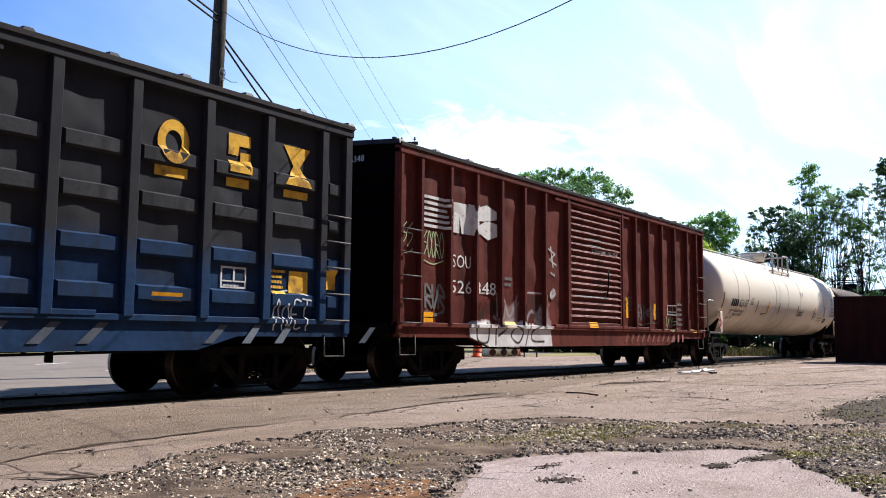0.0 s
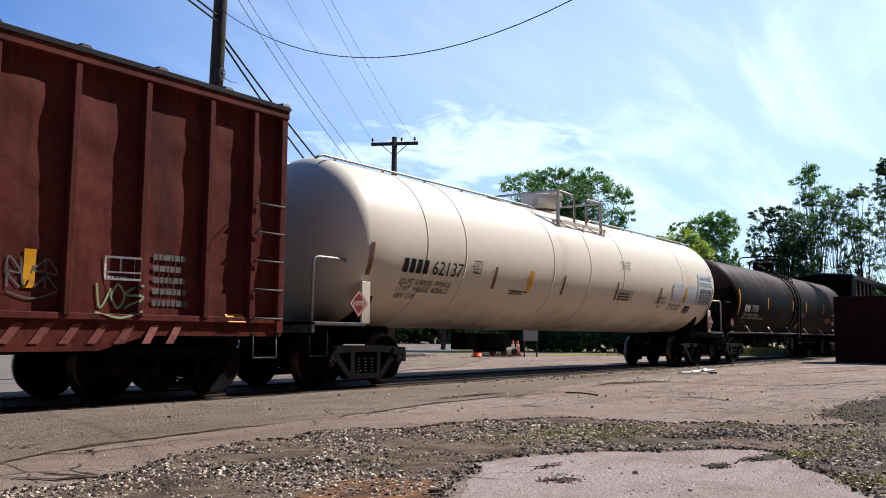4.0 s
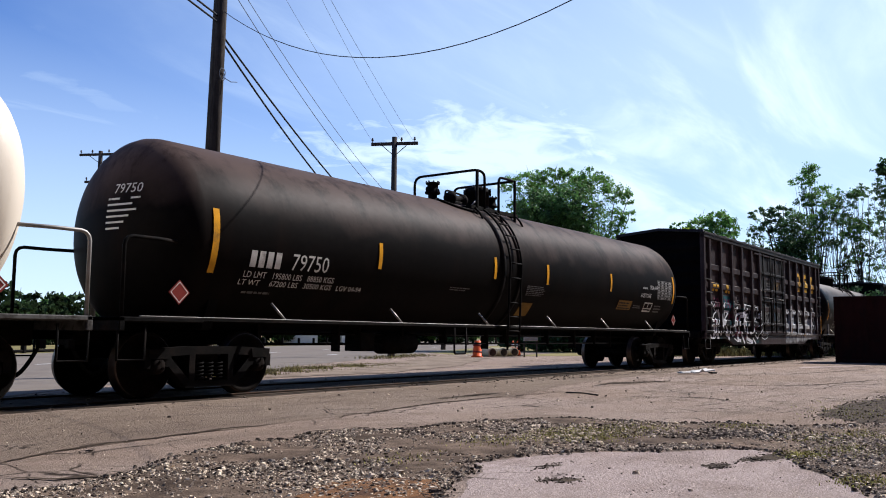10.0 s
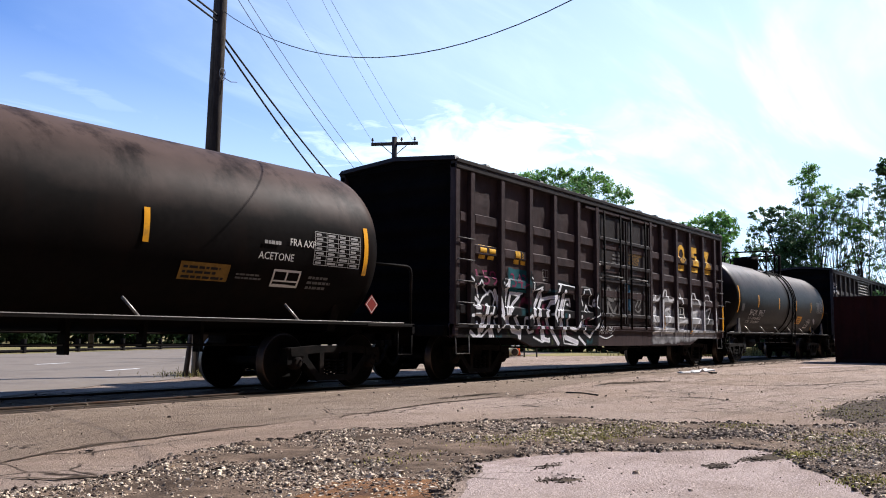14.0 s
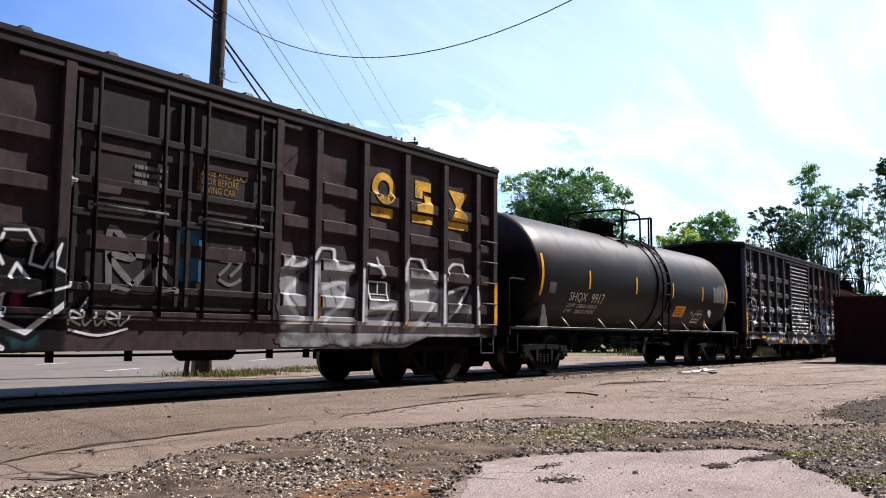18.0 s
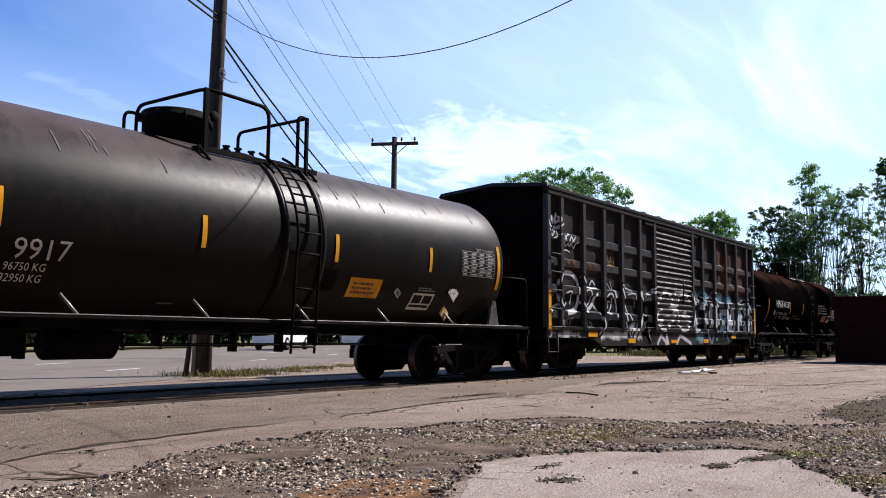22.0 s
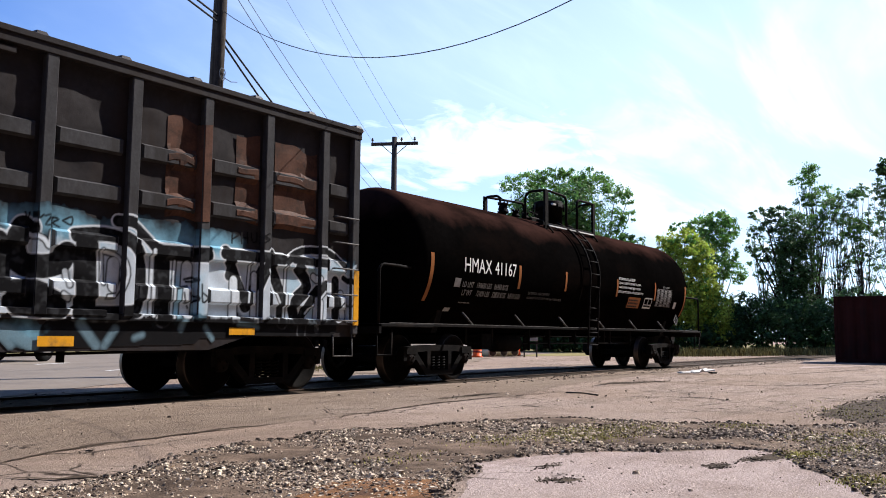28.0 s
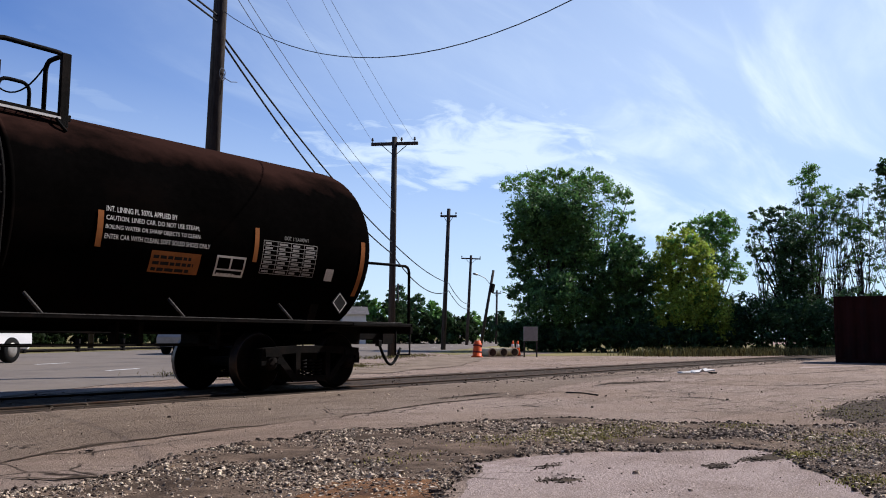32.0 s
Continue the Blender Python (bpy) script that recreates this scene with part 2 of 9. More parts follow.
M["boxblue"] = mat("faded_dark_blue_paint", (0.013, 0.034, 0.082), 0.55, var=0.25, scale=0.8, bump=0.12, dirt=(0.016, 0.018, 0.024), amount=0.4, streak=(1, 1, 0.4), dscale=1.2, split=(1.75, 2.25, (0.028, 0.028, 0.031)))
M["boxsoot"] = mat("sooty_blue_grey_paint", (0.036, 0.036, 0.040), 0.6, var=0.3, scale=1.5, bump=0.1, dirt=(0.016, 0.016, 0.018), amount=0.5, streak=(1, 1, 0.3))
M["boxgreen"] = mat("dark_green_paint", (0.010, 0.018, 0.018), 0.6, var=0.3, scale=0.8, bump=0.12, dirt=(0.02, 0.018, 0.017), amount=0.5, streak=(1, 1, 0.3))
M["maroon"] = mat("weathered_oxide_red_paint", (0.112, 0.026, 0.019), 0.62, var=0.3, scale=0.8, bump=0.12, dirt=(0.05, 0.014, 0.011), amount=0.5, streak=(1.5, 1, 0.25), dscale=1.6)
# Pinkish highlight colour for the sunlit rib tops of the red door.
M["maroonlit"] = mat("pinkish_red_sunlit_ledge", (0.50, 0.29, 0.25), 0.65, var=0.3, scale=3, bump=0.1, dirt=(0.10, 0.03, 0.022), amount=0.4, dscale=2.5)
# Belly colour mixes grime with painted shade; split gives the cream above.
M["cream"] = mat("dusty_white_tank_paint_shaded_belly", (0.34, 0.285, 0.225), 0.45, var=0.06, scale=0.8, bump=0.03, dirt=(0.55, 0.47, 0.375), amount=0.12, streak=(0.7, 1, 0.3), dscale=1.1, split=(1.0, 1.5, (0.66, 0.585, 0.485)))
M["creamgrey"] = mat("grime_on_white_paint", (0.50, 0.45, 0.385), 0.5, var=0.1, scale=2, bump=0.05)
M["patch"] = mat("grey_paint_patch", (0.50, 0.535, 0.575), 0.45, var=0.06, scale=2, bump=0.04)
M["iron"] = mat("sooty_cast_steel", (0.0045, 0.0038, 0.0035), 0.8, 0.0, var=0.35, scale=3, bump=0.35, dirt=(0.014, 0.009, 0.007), amount=0.4)
M["tread"] = mat("worn_wheel_steel", (0.085, 0.068, 0.058), 0.4, 0.85, var=0.25, scale=5, dirt=(0.07, 0.04, 0.03), amount=0.35)
M["yellow"] = mat("yellow_reflective_strip", (0.72, 0.33, 0.022), 0.4, var=0.12, scale=5, bump=0.05, dirt=(0.3, 0.16, 0.05), amount=0.3)
M["brownstrip"] = mat("faded_brown_strip", (0.17, 0.085, 0.06), 0.6, var=0.2, scale=5, bump=0.05)
M["gold"] = mat("faded_yellow_lettering", (0.64, 0.36, 0.045), 0.6, var=0.2, scale=4, bump=0.05, dirt=(0.2, 0.11, 0.04), amount=0.35)
M["white"] = mat("white_stencil_paint", (0.62, 0.60, 0.57), 0.6, var=0.15, scale=6, bump=0.05, dirt=(0.28, 0.26, 0.24), amount=0.3, dscale=6)
M["ink"] = mat("black_stencil_paint", (0.02, 0.02, 0.02), 0.55, var=0.2, scale=6, bump=0.05)
M["paintwhite"] = mat("white_spray_paint", (0.58, 0.59, 0.60), 0.6, var=0.25, scale=3, bump=0.05, dirt=(0.16, 0.15, 0.15), amount=0.45, dscale=4)
M["paintblue"] = mat("light_blue_spray_paint", (0.16, 0.40, 0.52), 0.6, var=0.25, scale=3, bump=0.05, dirt=(0.05, 0.10, 0.13), amount=0.4, dscale=4)
M["paintblack"] = mat("black_spray_paint", (0.012, 0.012, 0.014), 0.5, var=0.3, scale=3, bump=0.05)
M["paintpink"] = mat("magenta_spray_paint", (0.14, 0.025, 0.06), 0.6, var=0.3, scale=3, bump=0.05)
M["paintteal"] = mat("teal_spray_paint", (0.012, 0.07, 0.085), 0.6, var=0.3, scale=3, bump=0.05)
M["paintgreen"] = mat("pale_green_spray_paint", (0.30, 0.36, 0.20), 0.6, var=0.3, scale=3, bump=0.05)
M["boxpale"] = mat("worn_blue_grey_paint", (0.075, 0.085, 0.105), 0.6, var=0.25, scale=3, bump=0.1)
M["paintgrime"] = mat("smeared_grey_spray_paint", (0.20, 0.205, 0.21), 0.6, var=0.35, scale=2.5, bump=0.05, dirt=(0.05, 0.05, 0.05), amount=0.55, dscale=3)
M["paintblue2"] = mat("deep_blue_spray_paint", (0.03, 0.10, 0.17), 0.6, var=0.3, scale=3, bump=0.05)
M["dimgold"] = mat("grimy_yellow_plate", (0.22, 0.125, 0.03), 0.6, var=0.3, scale=5, bump=0.05)
M["dimorange"] = mat("grimy_orange_plate", (0.30, 0.11, 0.035), 0.6, var=0.2, scale=5, bump=0.05)
M["rustpaint"] = mat("faded_rust_brown_paint", (0.085, 0.04, 0.026), 0.65, var=0.3, scale=2, bump=0.1, dirt=(0.03, 0.02, 0.016), amount=0.4)
M["whitebright"] = mat("white_lettering_paint", (0.75, 0.74, 0.72), 0.55, var=0.06, scale=6, bump=0.03)
M["grey"] = mat("grey_stencil_paint", (0.30, 0.29, 0.28), 0.6, var=0.2, scale=6, bump=0.05)
M["dim"] = mat("worn_stencil_paint", (0.13, 0.125, 0.12), 0.6, var=0.3, scale=6, bump=0.05)
M["red"] = mat("red_placard", (0.20, 0.035, 0.028), 0.5, var=0.1, scale=5, bump=0.03)
M["orange"] = mat("orange_plastic", (0.75, 0.11, 0.03), 0.45, var=0.1, scale=5, bump=0.03)
M["galv"] = mat("dull_grey_metal", (0.28, 0.265, 0.245), 0.5, 0.5, var=0.15, scale=5, bump=0.08)
M["pole"] = mat("weathered_pole_wood", (0.065, 0.055, 0.048), 0.9, var=0.3, scale=2, bump=0.5, bscale=25, dirt=(0.02, 0.016, 0.014), amount=0.5, streak=(6, 6, 0.3))
M["wire"] = mat("black_cable", (0.035, 0.036, 0.04), 0.6, var=0.1, bump=0)
M["insul"] = mat("insulator_glaze", (0.10, 0.09, 0.085), 0.3, var=0.1, bump=0)
M["containerred"] = mat("dull_red_container_paint", (0.026, 0.007, 0.006), 0.7, var=0.2, scale=1.2, bump=0.15, dirt=(0.016, 0.007, 0.006), amount=0.5, streak=(1, 1, 0.3))
M["bark"] = mat("grey_brown_bark", (0.035, 0.028, 0.024), 0.95, var=0.3, scale=4, bump=0.7, bscale=20)
M["leaf"] = mat("green_leaves", (0.140, 0.275, 0.062), 0.6, var=0.25, scale=0.6, bump=0, island=0.5, spec=0.3)
M["leafmid"] = mat("mid_green_leaves", (0.088, 0.180, 0.050), 0.6, var=0.25, scale=0.6, bump=0, island=0.5, spec=0.3)
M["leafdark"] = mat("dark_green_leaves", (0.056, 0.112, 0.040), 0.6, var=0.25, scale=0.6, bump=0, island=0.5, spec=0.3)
M["leafpale"] = mat("yellow_green_leaves", (0.340, 0.420, 0.060), 0.6, var=0.25, scale=0.6, bump=0, island=0.45, spec=0.3)
M["boxpost"] = mat("worn_dark_grey_paint", (0.048, 0.047, 0.049), 0.6, var=0.3, scale=2, bump=0.1, dirt=(0.028, 0.025, 0.024), amount=0.5, streak=(1, 1, 0.3))
M["boxbrown"] = mat("dark_purple_brown_paint", (0.048, 0.033, 0.033), 0.55, var=0.3, scale=0.8, bump=0.12, dirt=(0.022, 0.016, 0.016), amount=0.45, streak=(1.2, 1, 0.3), dscale=1.5)
# Pale highlight colour for sunlit rib tops on the other doors.
M["ledgelit"] = mat("pale_sunlit_ledge", (0.62, 0.58, 0.54), 0.6, 0.0, var=0.3, scale=3, bump=0.1, dirt=(0.10, 0.07, 0.055), amount=0.25, dscale=2.5, streak=(1, 1, 1))
M["paintmid"] = mat("pale_grey_spray_paint", (0.52, 0.52, 0.53), 0.6, var=0.25, scale=3, bump=0.05, dirt=(0.14, 0.135, 0.14), amount=0.2, dscale=4)
M["paintgreen2"] = mat("dull_olive_spray_paint", (0.05, 0.065, 0.028), 0.6, var=0.3, scale=3, bump=0.05)
M["weed"] = mat("yellow_green_weeds", (0.27, 0.245, 0.065), 0.9, var=0.3, scale=1.5, bump=0, island=0.5)
M["darkstone"] = mat("dark_gravel", (0.115, 0.090, 0.072), 0.9, var=0.3, scale=9, bump=0.4, bscale=60, island=0.8)
M["soil"] = mat("dark_damp_soil", (0.06, 0.045, 0.033), 0.97, var=0.4, scale=5, bump=1.0, bscale=40, dirt=(0.075, 0.055, 0.036), amount=0.45, dscale=5)
# Near-black end colour carries the shade of walls turned from the sun.
M["shadedend"] = mat("near_black_shaded_end", (0.0045, 0.0042, 0.0046), 0.8, var=0.35, scale=1.2, bump=0.1, dirt=(0.004, 0.0035, 0.0035), amount=0.4, spec=0.0)
M["stepgrey"] = mat("grimy_step_steel", (0.10, 0.095, 0.09), 0.6, 0.0, var=0.25, scale=6, bump=0.1, dirt=(0.03, 0.025, 0.022), amount=0.5, dscale=8)
for key in ("leaf", "leafmid", "leafdark", "leafpale", "hedge"):
    nt = M[key].node_tree
    pb = nt.nodes["Principled BSDF"]
    tl, ms = nt.nodes.new("ShaderNodeBsdfTranslucent"), nt.nodes.new("ShaderNodeMixShader")
    ms.inputs[0].default_value = 0.36
    nt.links.new(pb.inputs["Base Color"].links[0].from_socket, tl.inputs["Color"])
    nt.links.new(pb.outputs[0], ms.inputs[1])
    nt.links.new(tl.outputs[0], ms.inputs[2])
    nt.links.new(ms.outputs[0], nt.nodes["Material Output"].inputs["Surface"])
skinm = mat("sprayed_paint", (1, 1, 1), 0.6, var=0.12, scale=4, bump=0.05)
va = skinm.node_tree.nodes.new("ShaderNodeVertexColor")
va.layer_name = "paint"
for nd in skinm.node_tree.nodes:
    if nd.bl_idname == "ShaderNodeMix" and nd.blend_type == "MULTIPLY":
        skinm.node_tree.links.new(va.outputs["Color"], nd.inputs[6])
M["skin"] = skinm
M["strip"] = asphalt_mat("smooth_brown_asphalt", (0.182, 0.135, 0.099), (0.222, 0.170, 0.131), (0.110, 0.078, 0.055), 0.08)
M["slab"] = asphalt_mat("pale_pinkish_asphalt", (0.350, 0.271, 0.233), (0.418, 0.332, 0.297), (0.200, 0.147, 0.118), 0.14)
M["thinwire"] = mat("weathered_grey_wire", (0.15, 0.16, 0.18), 0.6, var=0.1, bump=0)
M["stripered"] = mat("faded_pinkish_stripe_paint", (0.24, 0.085, 0.07), 0.65, var=0.3, scale=5, bump=0.05, dirt=(0.10, 0.03, 0.025), amount=0.5, dscale=5)
M["whitewall"] = mat("white_siding", (0.66, 0.64, 0.60), 0.8, var=0.08, scale=1, bump=0.1)
M["shingle"] = mat("grey_shingles", (0.13, 0.12, 0.115), 0.9, var=0.2, scale=3, bump=0.4)
M["carwhite"] = mat("white_car_paint", (0.72, 0.72, 0.72), 0.25, var=0.03, bump=0)
M["rubber"] = mat("black_rubber", (0.010, 0.010, 0.010), 0.8, var=0.2, bump=0.1)
M["darkglass"] = mat("tinted_glass", (0.02, 0.024, 0.028), 0.08, var=0.05, bump=0, spec=0.8)
M["pipe"] = mat("tan_concrete_pipe", (0.42, 0.36, 0.24), 0.9, var=0.2, scale=3, bump=0.3)


# ---------------------------------------------------------------- mesh helpers
def box(bm, x0, x1, y0, y1, z0, z1, bevel=0.0):
    x0, x1, y0, y1, z0, z1 = min(x0, x1), max(x0, x1), min(y0, y1), max(y0, y1), min(z0, z1), max(z0, z1)
    v = [bm.verts.new(p) for p in ((x0, y0, z0), (x1, y0, z0), (x1, y1, z0), (x0, y1, z0), (x0, y0, z1), (x1, y0, z1), (x1, y1, z1), (x0, y1, z1))]
    f = [bm.faces.new([v[i] for i in q]) for q in ((3, 2, 1, 0), (4, 5, 6, 7), (0, 1, 5, 4), (1, 2, 6, 5), (2, 3, 7, 6), (3, 0, 4, 7))]
    if bevel:
        bmesh.ops.bevel(bm, geom=list({e for q in f for e in q.edges}), offset=bevel, segments=1, affect="EDGES")
    return bm


def ring(bm, centre, a, b, r, n):
    return [bm.verts.new(centre + a * (r * math.cos(2 * math.pi * i / n)) + b * (r * math.sin(2 * math.pi * i / n))) for i in range(n)]


def bridge(bm, r0, r1, smooth=True):
    n = len(r0)
    for i in range(n):
        bm.faces.new((r0[i], r0[(i + 1) % n], r1[(i + 1) % n], r1[i])).smooth = smooth


def tube(bm, pts, r, n=8, caps=True, r_end=None):
    """A round bar along the points."""
    pts = [Vector(p) for p in pts]
    prev, last = None, None
    for i, p in enumerate(pts):
        d = (pts[min(i + 1, len(pts) - 1)] - pts[max(i - 1, 0)]).normalized()
        if last is None:
            a = d.orthogonal().normalized()
        else:
            a = (last - d * last.dot(d)).normalized()
        last = a
        rr = r if r_end is None else r + (r_end - r) * i / (len(pts) - 1)
        cur = ring(bm, p, a, d.cross(a), rr, n)
        if prev:
            bridge(bm, prev, cur)
        elif caps:
            bm.faces.new(list(reversed(cur)))
        prev = cur
    if caps:
        bm.faces.new(prev)
    return bm


def lathe(bm, profile, origin, axis, n=24, smooth=True):
    """Turns (distance along axis, radius) round the axis; closes ends of radius > 0."""
    origin, axis = Vector(origin), Vector(axis).normalized()
    a = axis.orthogonal().normalized()
    b = axis.cross(a)
    prev = None
    for i, (d, r) in enumerate(profile):
        cur = ring(bm, origin + axis * d, a, b, max(r, 1e-4), n)
        if prev:
            bridge(bm, prev, cur, smooth)
        else:
            bm.faces.new(list(reversed(cur)))
        prev = cur
    bm.faces.new(prev)
    return bm


def prism(bm, outline, y0, y1):
    """Extrudes an outline in (x, z) from y0 to y1."""
    a = [bm.verts.new((x, y0, z)) for x, z in outline]
    b = [bm.verts.new((x, y1, z)) for x, z in outline]
    bm.faces.new(a)
    bm.faces.new(list(reversed(b)))
    n = len(a)
    for i in range(n):
        bm.faces.new((a[i], b[i], b[(i + 1) % n], a[(i + 1) % n]))
    return bm


def arc(c, r, a0, a1, n, plane="xz", k=0.0):
    """Points of an arc, degrees; the third coordinate is k."""
    out = []
    for i in range(n + 1):
        t = radians(a0 + (a1 - a0) * i / n)
        u, v = c[0] + r * math.cos(t), c[1] + r * math.sin(t)
        out.append((u, k, v) if plane == "xz" else (k, u, v) if plane == "yz" else (u, v, k))
    return out


def link_mesh(name, bm, material, parent=None, label=""):
    bmesh.ops.recalc_face_normals(bm, faces=bm.faces[:])
    me = bpy.data.meshes.new(name)
    bm.to_mesh(me)
    bm.free()
    me.materials.append(M[material] if isinstance(material, str) else material)
    ob = new(name, me)
    ob.parent = parent
    if label:
        ob["label"] = label
    return ob


def part(name, bm, material, parent, label=""):
    """One mesh under a thing or under a part."""
    return link_mesh(name, bm, material, parent, label)


def share(name, src, parent, m=None):
    """A like piece on the same mesh."""
    ob = new(name, src.data)
    ob.parent = parent
    if m is not None:
        ob.matrix_basis = m
    for k in ("label",):
        if k in src:
            ob[k] = src[k]
    return ob


def thing(name, label, category, group="", at=None, kind=""):
    ob = new(name)
    if at is not None:
        ob.matrix_basis = at
    return tagged(ob, label, category, group, kind)


def B():
    return bmesh.new()


TEXT_CACHE = {}


def glyphs(s):
    """Outline mesh of a line of text in the built-in font: points and faces, scaled to a unit box."""
    if s not in TEXT_CACHE:
        cu = bpy.data.curves.new("text", "FONT")
        cu.body, cu.resolution_u = s, 2
        ob = bpy.data.objects.new("text", cu)
        scene.collection.objects.link(ob)
        dg = bpy.context.evaluated_depsgraph_get()
        me = ob.evaluated_get(dg).to_mesh()
        v = [(p.co.x, p.co.y) for p in me.vertices]
        f = [tuple(p.vertices) for p in me.polygons]
        ob.evaluated_get(dg).to_mesh_clear()
        bpy.data.objects.remove(ob)
        bpy.data.curves.remove(cu)
        xs, ys = [p[0] for p in v], [p[1] for p in v]
        w, h = max(xs) - min(xs), max(ys) - min(ys)
        TEXT_CACHE[s] = ([((x - min(xs)) / w, (y - min(ys)) / h) for x, y in v], f)
    return TEXT_CACHE[s]


def text_into(bm, s, put, a0, b0, w, h, slant=0.0):
    """Lays text in the box from (a0, b0), w wide and h high, by the mapping put(a, b)."""
    v, f = glyphs(s)
    vs = [bm.verts.new(put(a0 + (x + slant * y) * w, b0 + y * h)) for x, y in v]
    for q in f:
        try:
            bm.faces.new([vs[i] for i in q])
        except ValueError:
            pass


def patch_into(bm, put, a0, b0, w, h, nb=4, na=1, depth=0.0):
    grid = [[bm.verts.new(put(a0 + w * i / na, b0 + h * j / nb)) for j in range(nb + 1)] for i in range(na + 1)]
    for i in range(na):
        for j in range(nb):
            bm.faces.new((grid[i][j], grid[i + 1][j], grid[i + 1][j + 1], grid[i][j + 1])).smooth = True


def bars_into(bm, put, a0, b0, w, h, rows, rng, fill=0.7):
    """Rows of short bars, for writing too small to read."""
    for r in range(rows):
        a, top = a0, b0 + h - (r + 1) * h / rows
        end = a0 + w * rng.uniform(0.7, 1.0)
        while a < end:
            step = w * rng.uniform(0.06, 0.2)
            patch_into(bm, put, a, top, min(step, end - a), h / rows * fill * 0.75, 1)
            a += step + w * 0.03


def poly_into(bm, put, pts):
    bm.faces.new([bm.verts.new(put(a, b)) for a, b in pts])


TRACK_Y, RAIL_Z = 11.10, 0.035


# ---------------------------------------------------------------- running gear
def wheelset_mesh(r):
    bm = B()
    tube(bm, [(0, -1.02, 0), (0, 1.02, 0)], 0.075, 12)
    for s in (-1, 1):
        prof = [(0.0, 0.13), (0.05, 0.13), (0.055, r * 0.42), (0.02, r * 0.55), (0.02, r * 0.80), (0.0, r * 0.86), (0.0, r - 0.020), (0.014, r),
                (0.105, r + 0.012), (0.12, r + 0.03), (0.145, r + 0.028), (0.15, r * 0.86), (0.12, r * 0.80), (0.12, r * 0.5), (0.15, r * 0.42), (0.155, 0.12)]
        lathe(bm, prof, (0, s * 0.79, 0), (0, -s, 0), 32)
        lathe(bm, [(0, 0.115), (0.03, 0.125), (0.13, 0.12), (0.16, 0.09), (0.165, 0.04)], (0, s * 0.96, 0), (0, s, 0), 16)
        for k in range(3):
            a = math.radians(120 * k)
            tube(bm, [(0.06 * math.cos(a), s * 1.11, 0.06 * math.sin(a)), (0.06 * math.cos(a), s * 1.145, 0.06 * math.sin(a))], 0.02, 6)
    return bm


def side_frame_mesh(a, r):
    """Cast side frame of a three-piece truck in (x, z) about the truck's centre, wheels at +-a."""
    bm = B()
    t = 0.085
    out = [(-a - 0.22, r + 0.03), (-a - 0.20, r + 0.19), (-a + 0.05, r + 0.235), (-0.48, r + 0.20), (0.48, r + 0.20), (a - 0.05, r + 0.235), (a + 0.20, r + 0.19), (a + 0.22, r + 0.03), (a + 0.13, r - 0.03),
           (a + 0.12, r + 0.10), (a - 0.12, r + 0.10), (a - 0.18, r - 0.02), (0.52, r - 0.27), (0.42, r - 0.32), (-0.42, r - 0.32), (-0.52, r - 0.27), (-a + 0.18, r - 0.02), (-a + 0.12, r + 0.10), (-a - 0.12, r + 0.10), (-a - 0.13, r - 0.03)]
    # upper chord, lower diagonals and columns as separate bars, so that the openings stay open
    def bar(p, q, w):
        d = Vector((q[0] - p[0], q[1] - p[1]))
        n = Vector((-d.y, d.x)).normalized() * w / 2
        prism(bm, [(p[0] - n.x, p[1] - n.y), (q[0] - n.x, q[1] - n.y), (q[0] + n.x, q[1] + n.y), (p[0] + n.x, p[1] + n.y)], -t, t)
    bar((-a - 0.2, r + 0.16), (-0.40, r + 0.20), 0.12)
    bar((0.40, r + 0.20), (a + 0.2, r + 0.16), 0.12)
    bar((-0.45, r + 0.20), (0.45, r + 0.20), 0.11)
    for s in (-1, 1):
        bar((s * (a - 0.10), r + 0.12), (s * 0.40, r - 0.27), 0.11)
        bar((s * 0.34, r + 0.20), (s * 0.34, r - 0.27), 0.10)
        bar((s * (a + 0.17), r + 0.14), (s * (a + 0.17), r - 0.04), 0.10)
        bar((s * (a - 0.16), r + 0.14), (s * (a - 0.16), r - 0.02), 0.08)
        prism(bm, [(s * a - 0.15, r + 0.09), (s * a + 0.15, r + 0.09), (s * a + 0.17, r + 0.22), (s * a - 0.17, r + 0.22)], -t - 0.02, t + 0.02)
    bar((-0.44, r - 0.27), (0.44, r - 0.27), 0.09)
    return bm


def spring_mesh():
    bm = B()
    pts = []
    for i in range(61):
        a = i / 60 * math.pi * 2 * 5
        pts.append((0.065 * math.cos(a), 0.065 * math.sin(a), i / 60 * 0.26))
    return tube(bm, pts, 0.016, 5)


GEAR = {}
ROLLERS = []


def gear_meshes(r):
    if r not in GEAR:
        holder = []
        for nm, bm, mt in (("wheelset", wheelset_mesh(r), "tread"), ("side_frame", side_frame_mesh(0.89, r), "iron"), ("spring", spring_mesh(), "iron")):
            bmesh.ops.recalc_face_normals(bm, faces=bm.faces[:])
            me = bpy.data.meshes.new(nm)
            bm.to_mesh(me)
            bm.free()
            me.materials.append(M[mt] if nm != "wheelset" else M["iron"])
            if nm == "wheelset":
                me.materials.append(M["tread"])
                for p in me.polygons:
                    c = p.center
                    d = math.hypot(c.x, c.z)
                    if r - 0.018 < d < r + 0.02 and p.normal.x ** 2 + p.normal.z ** 2 > 0.25:
                        p.material_index = 1
            holder.append(me)
        GEAR[r] = holder
    return GEAR[r]


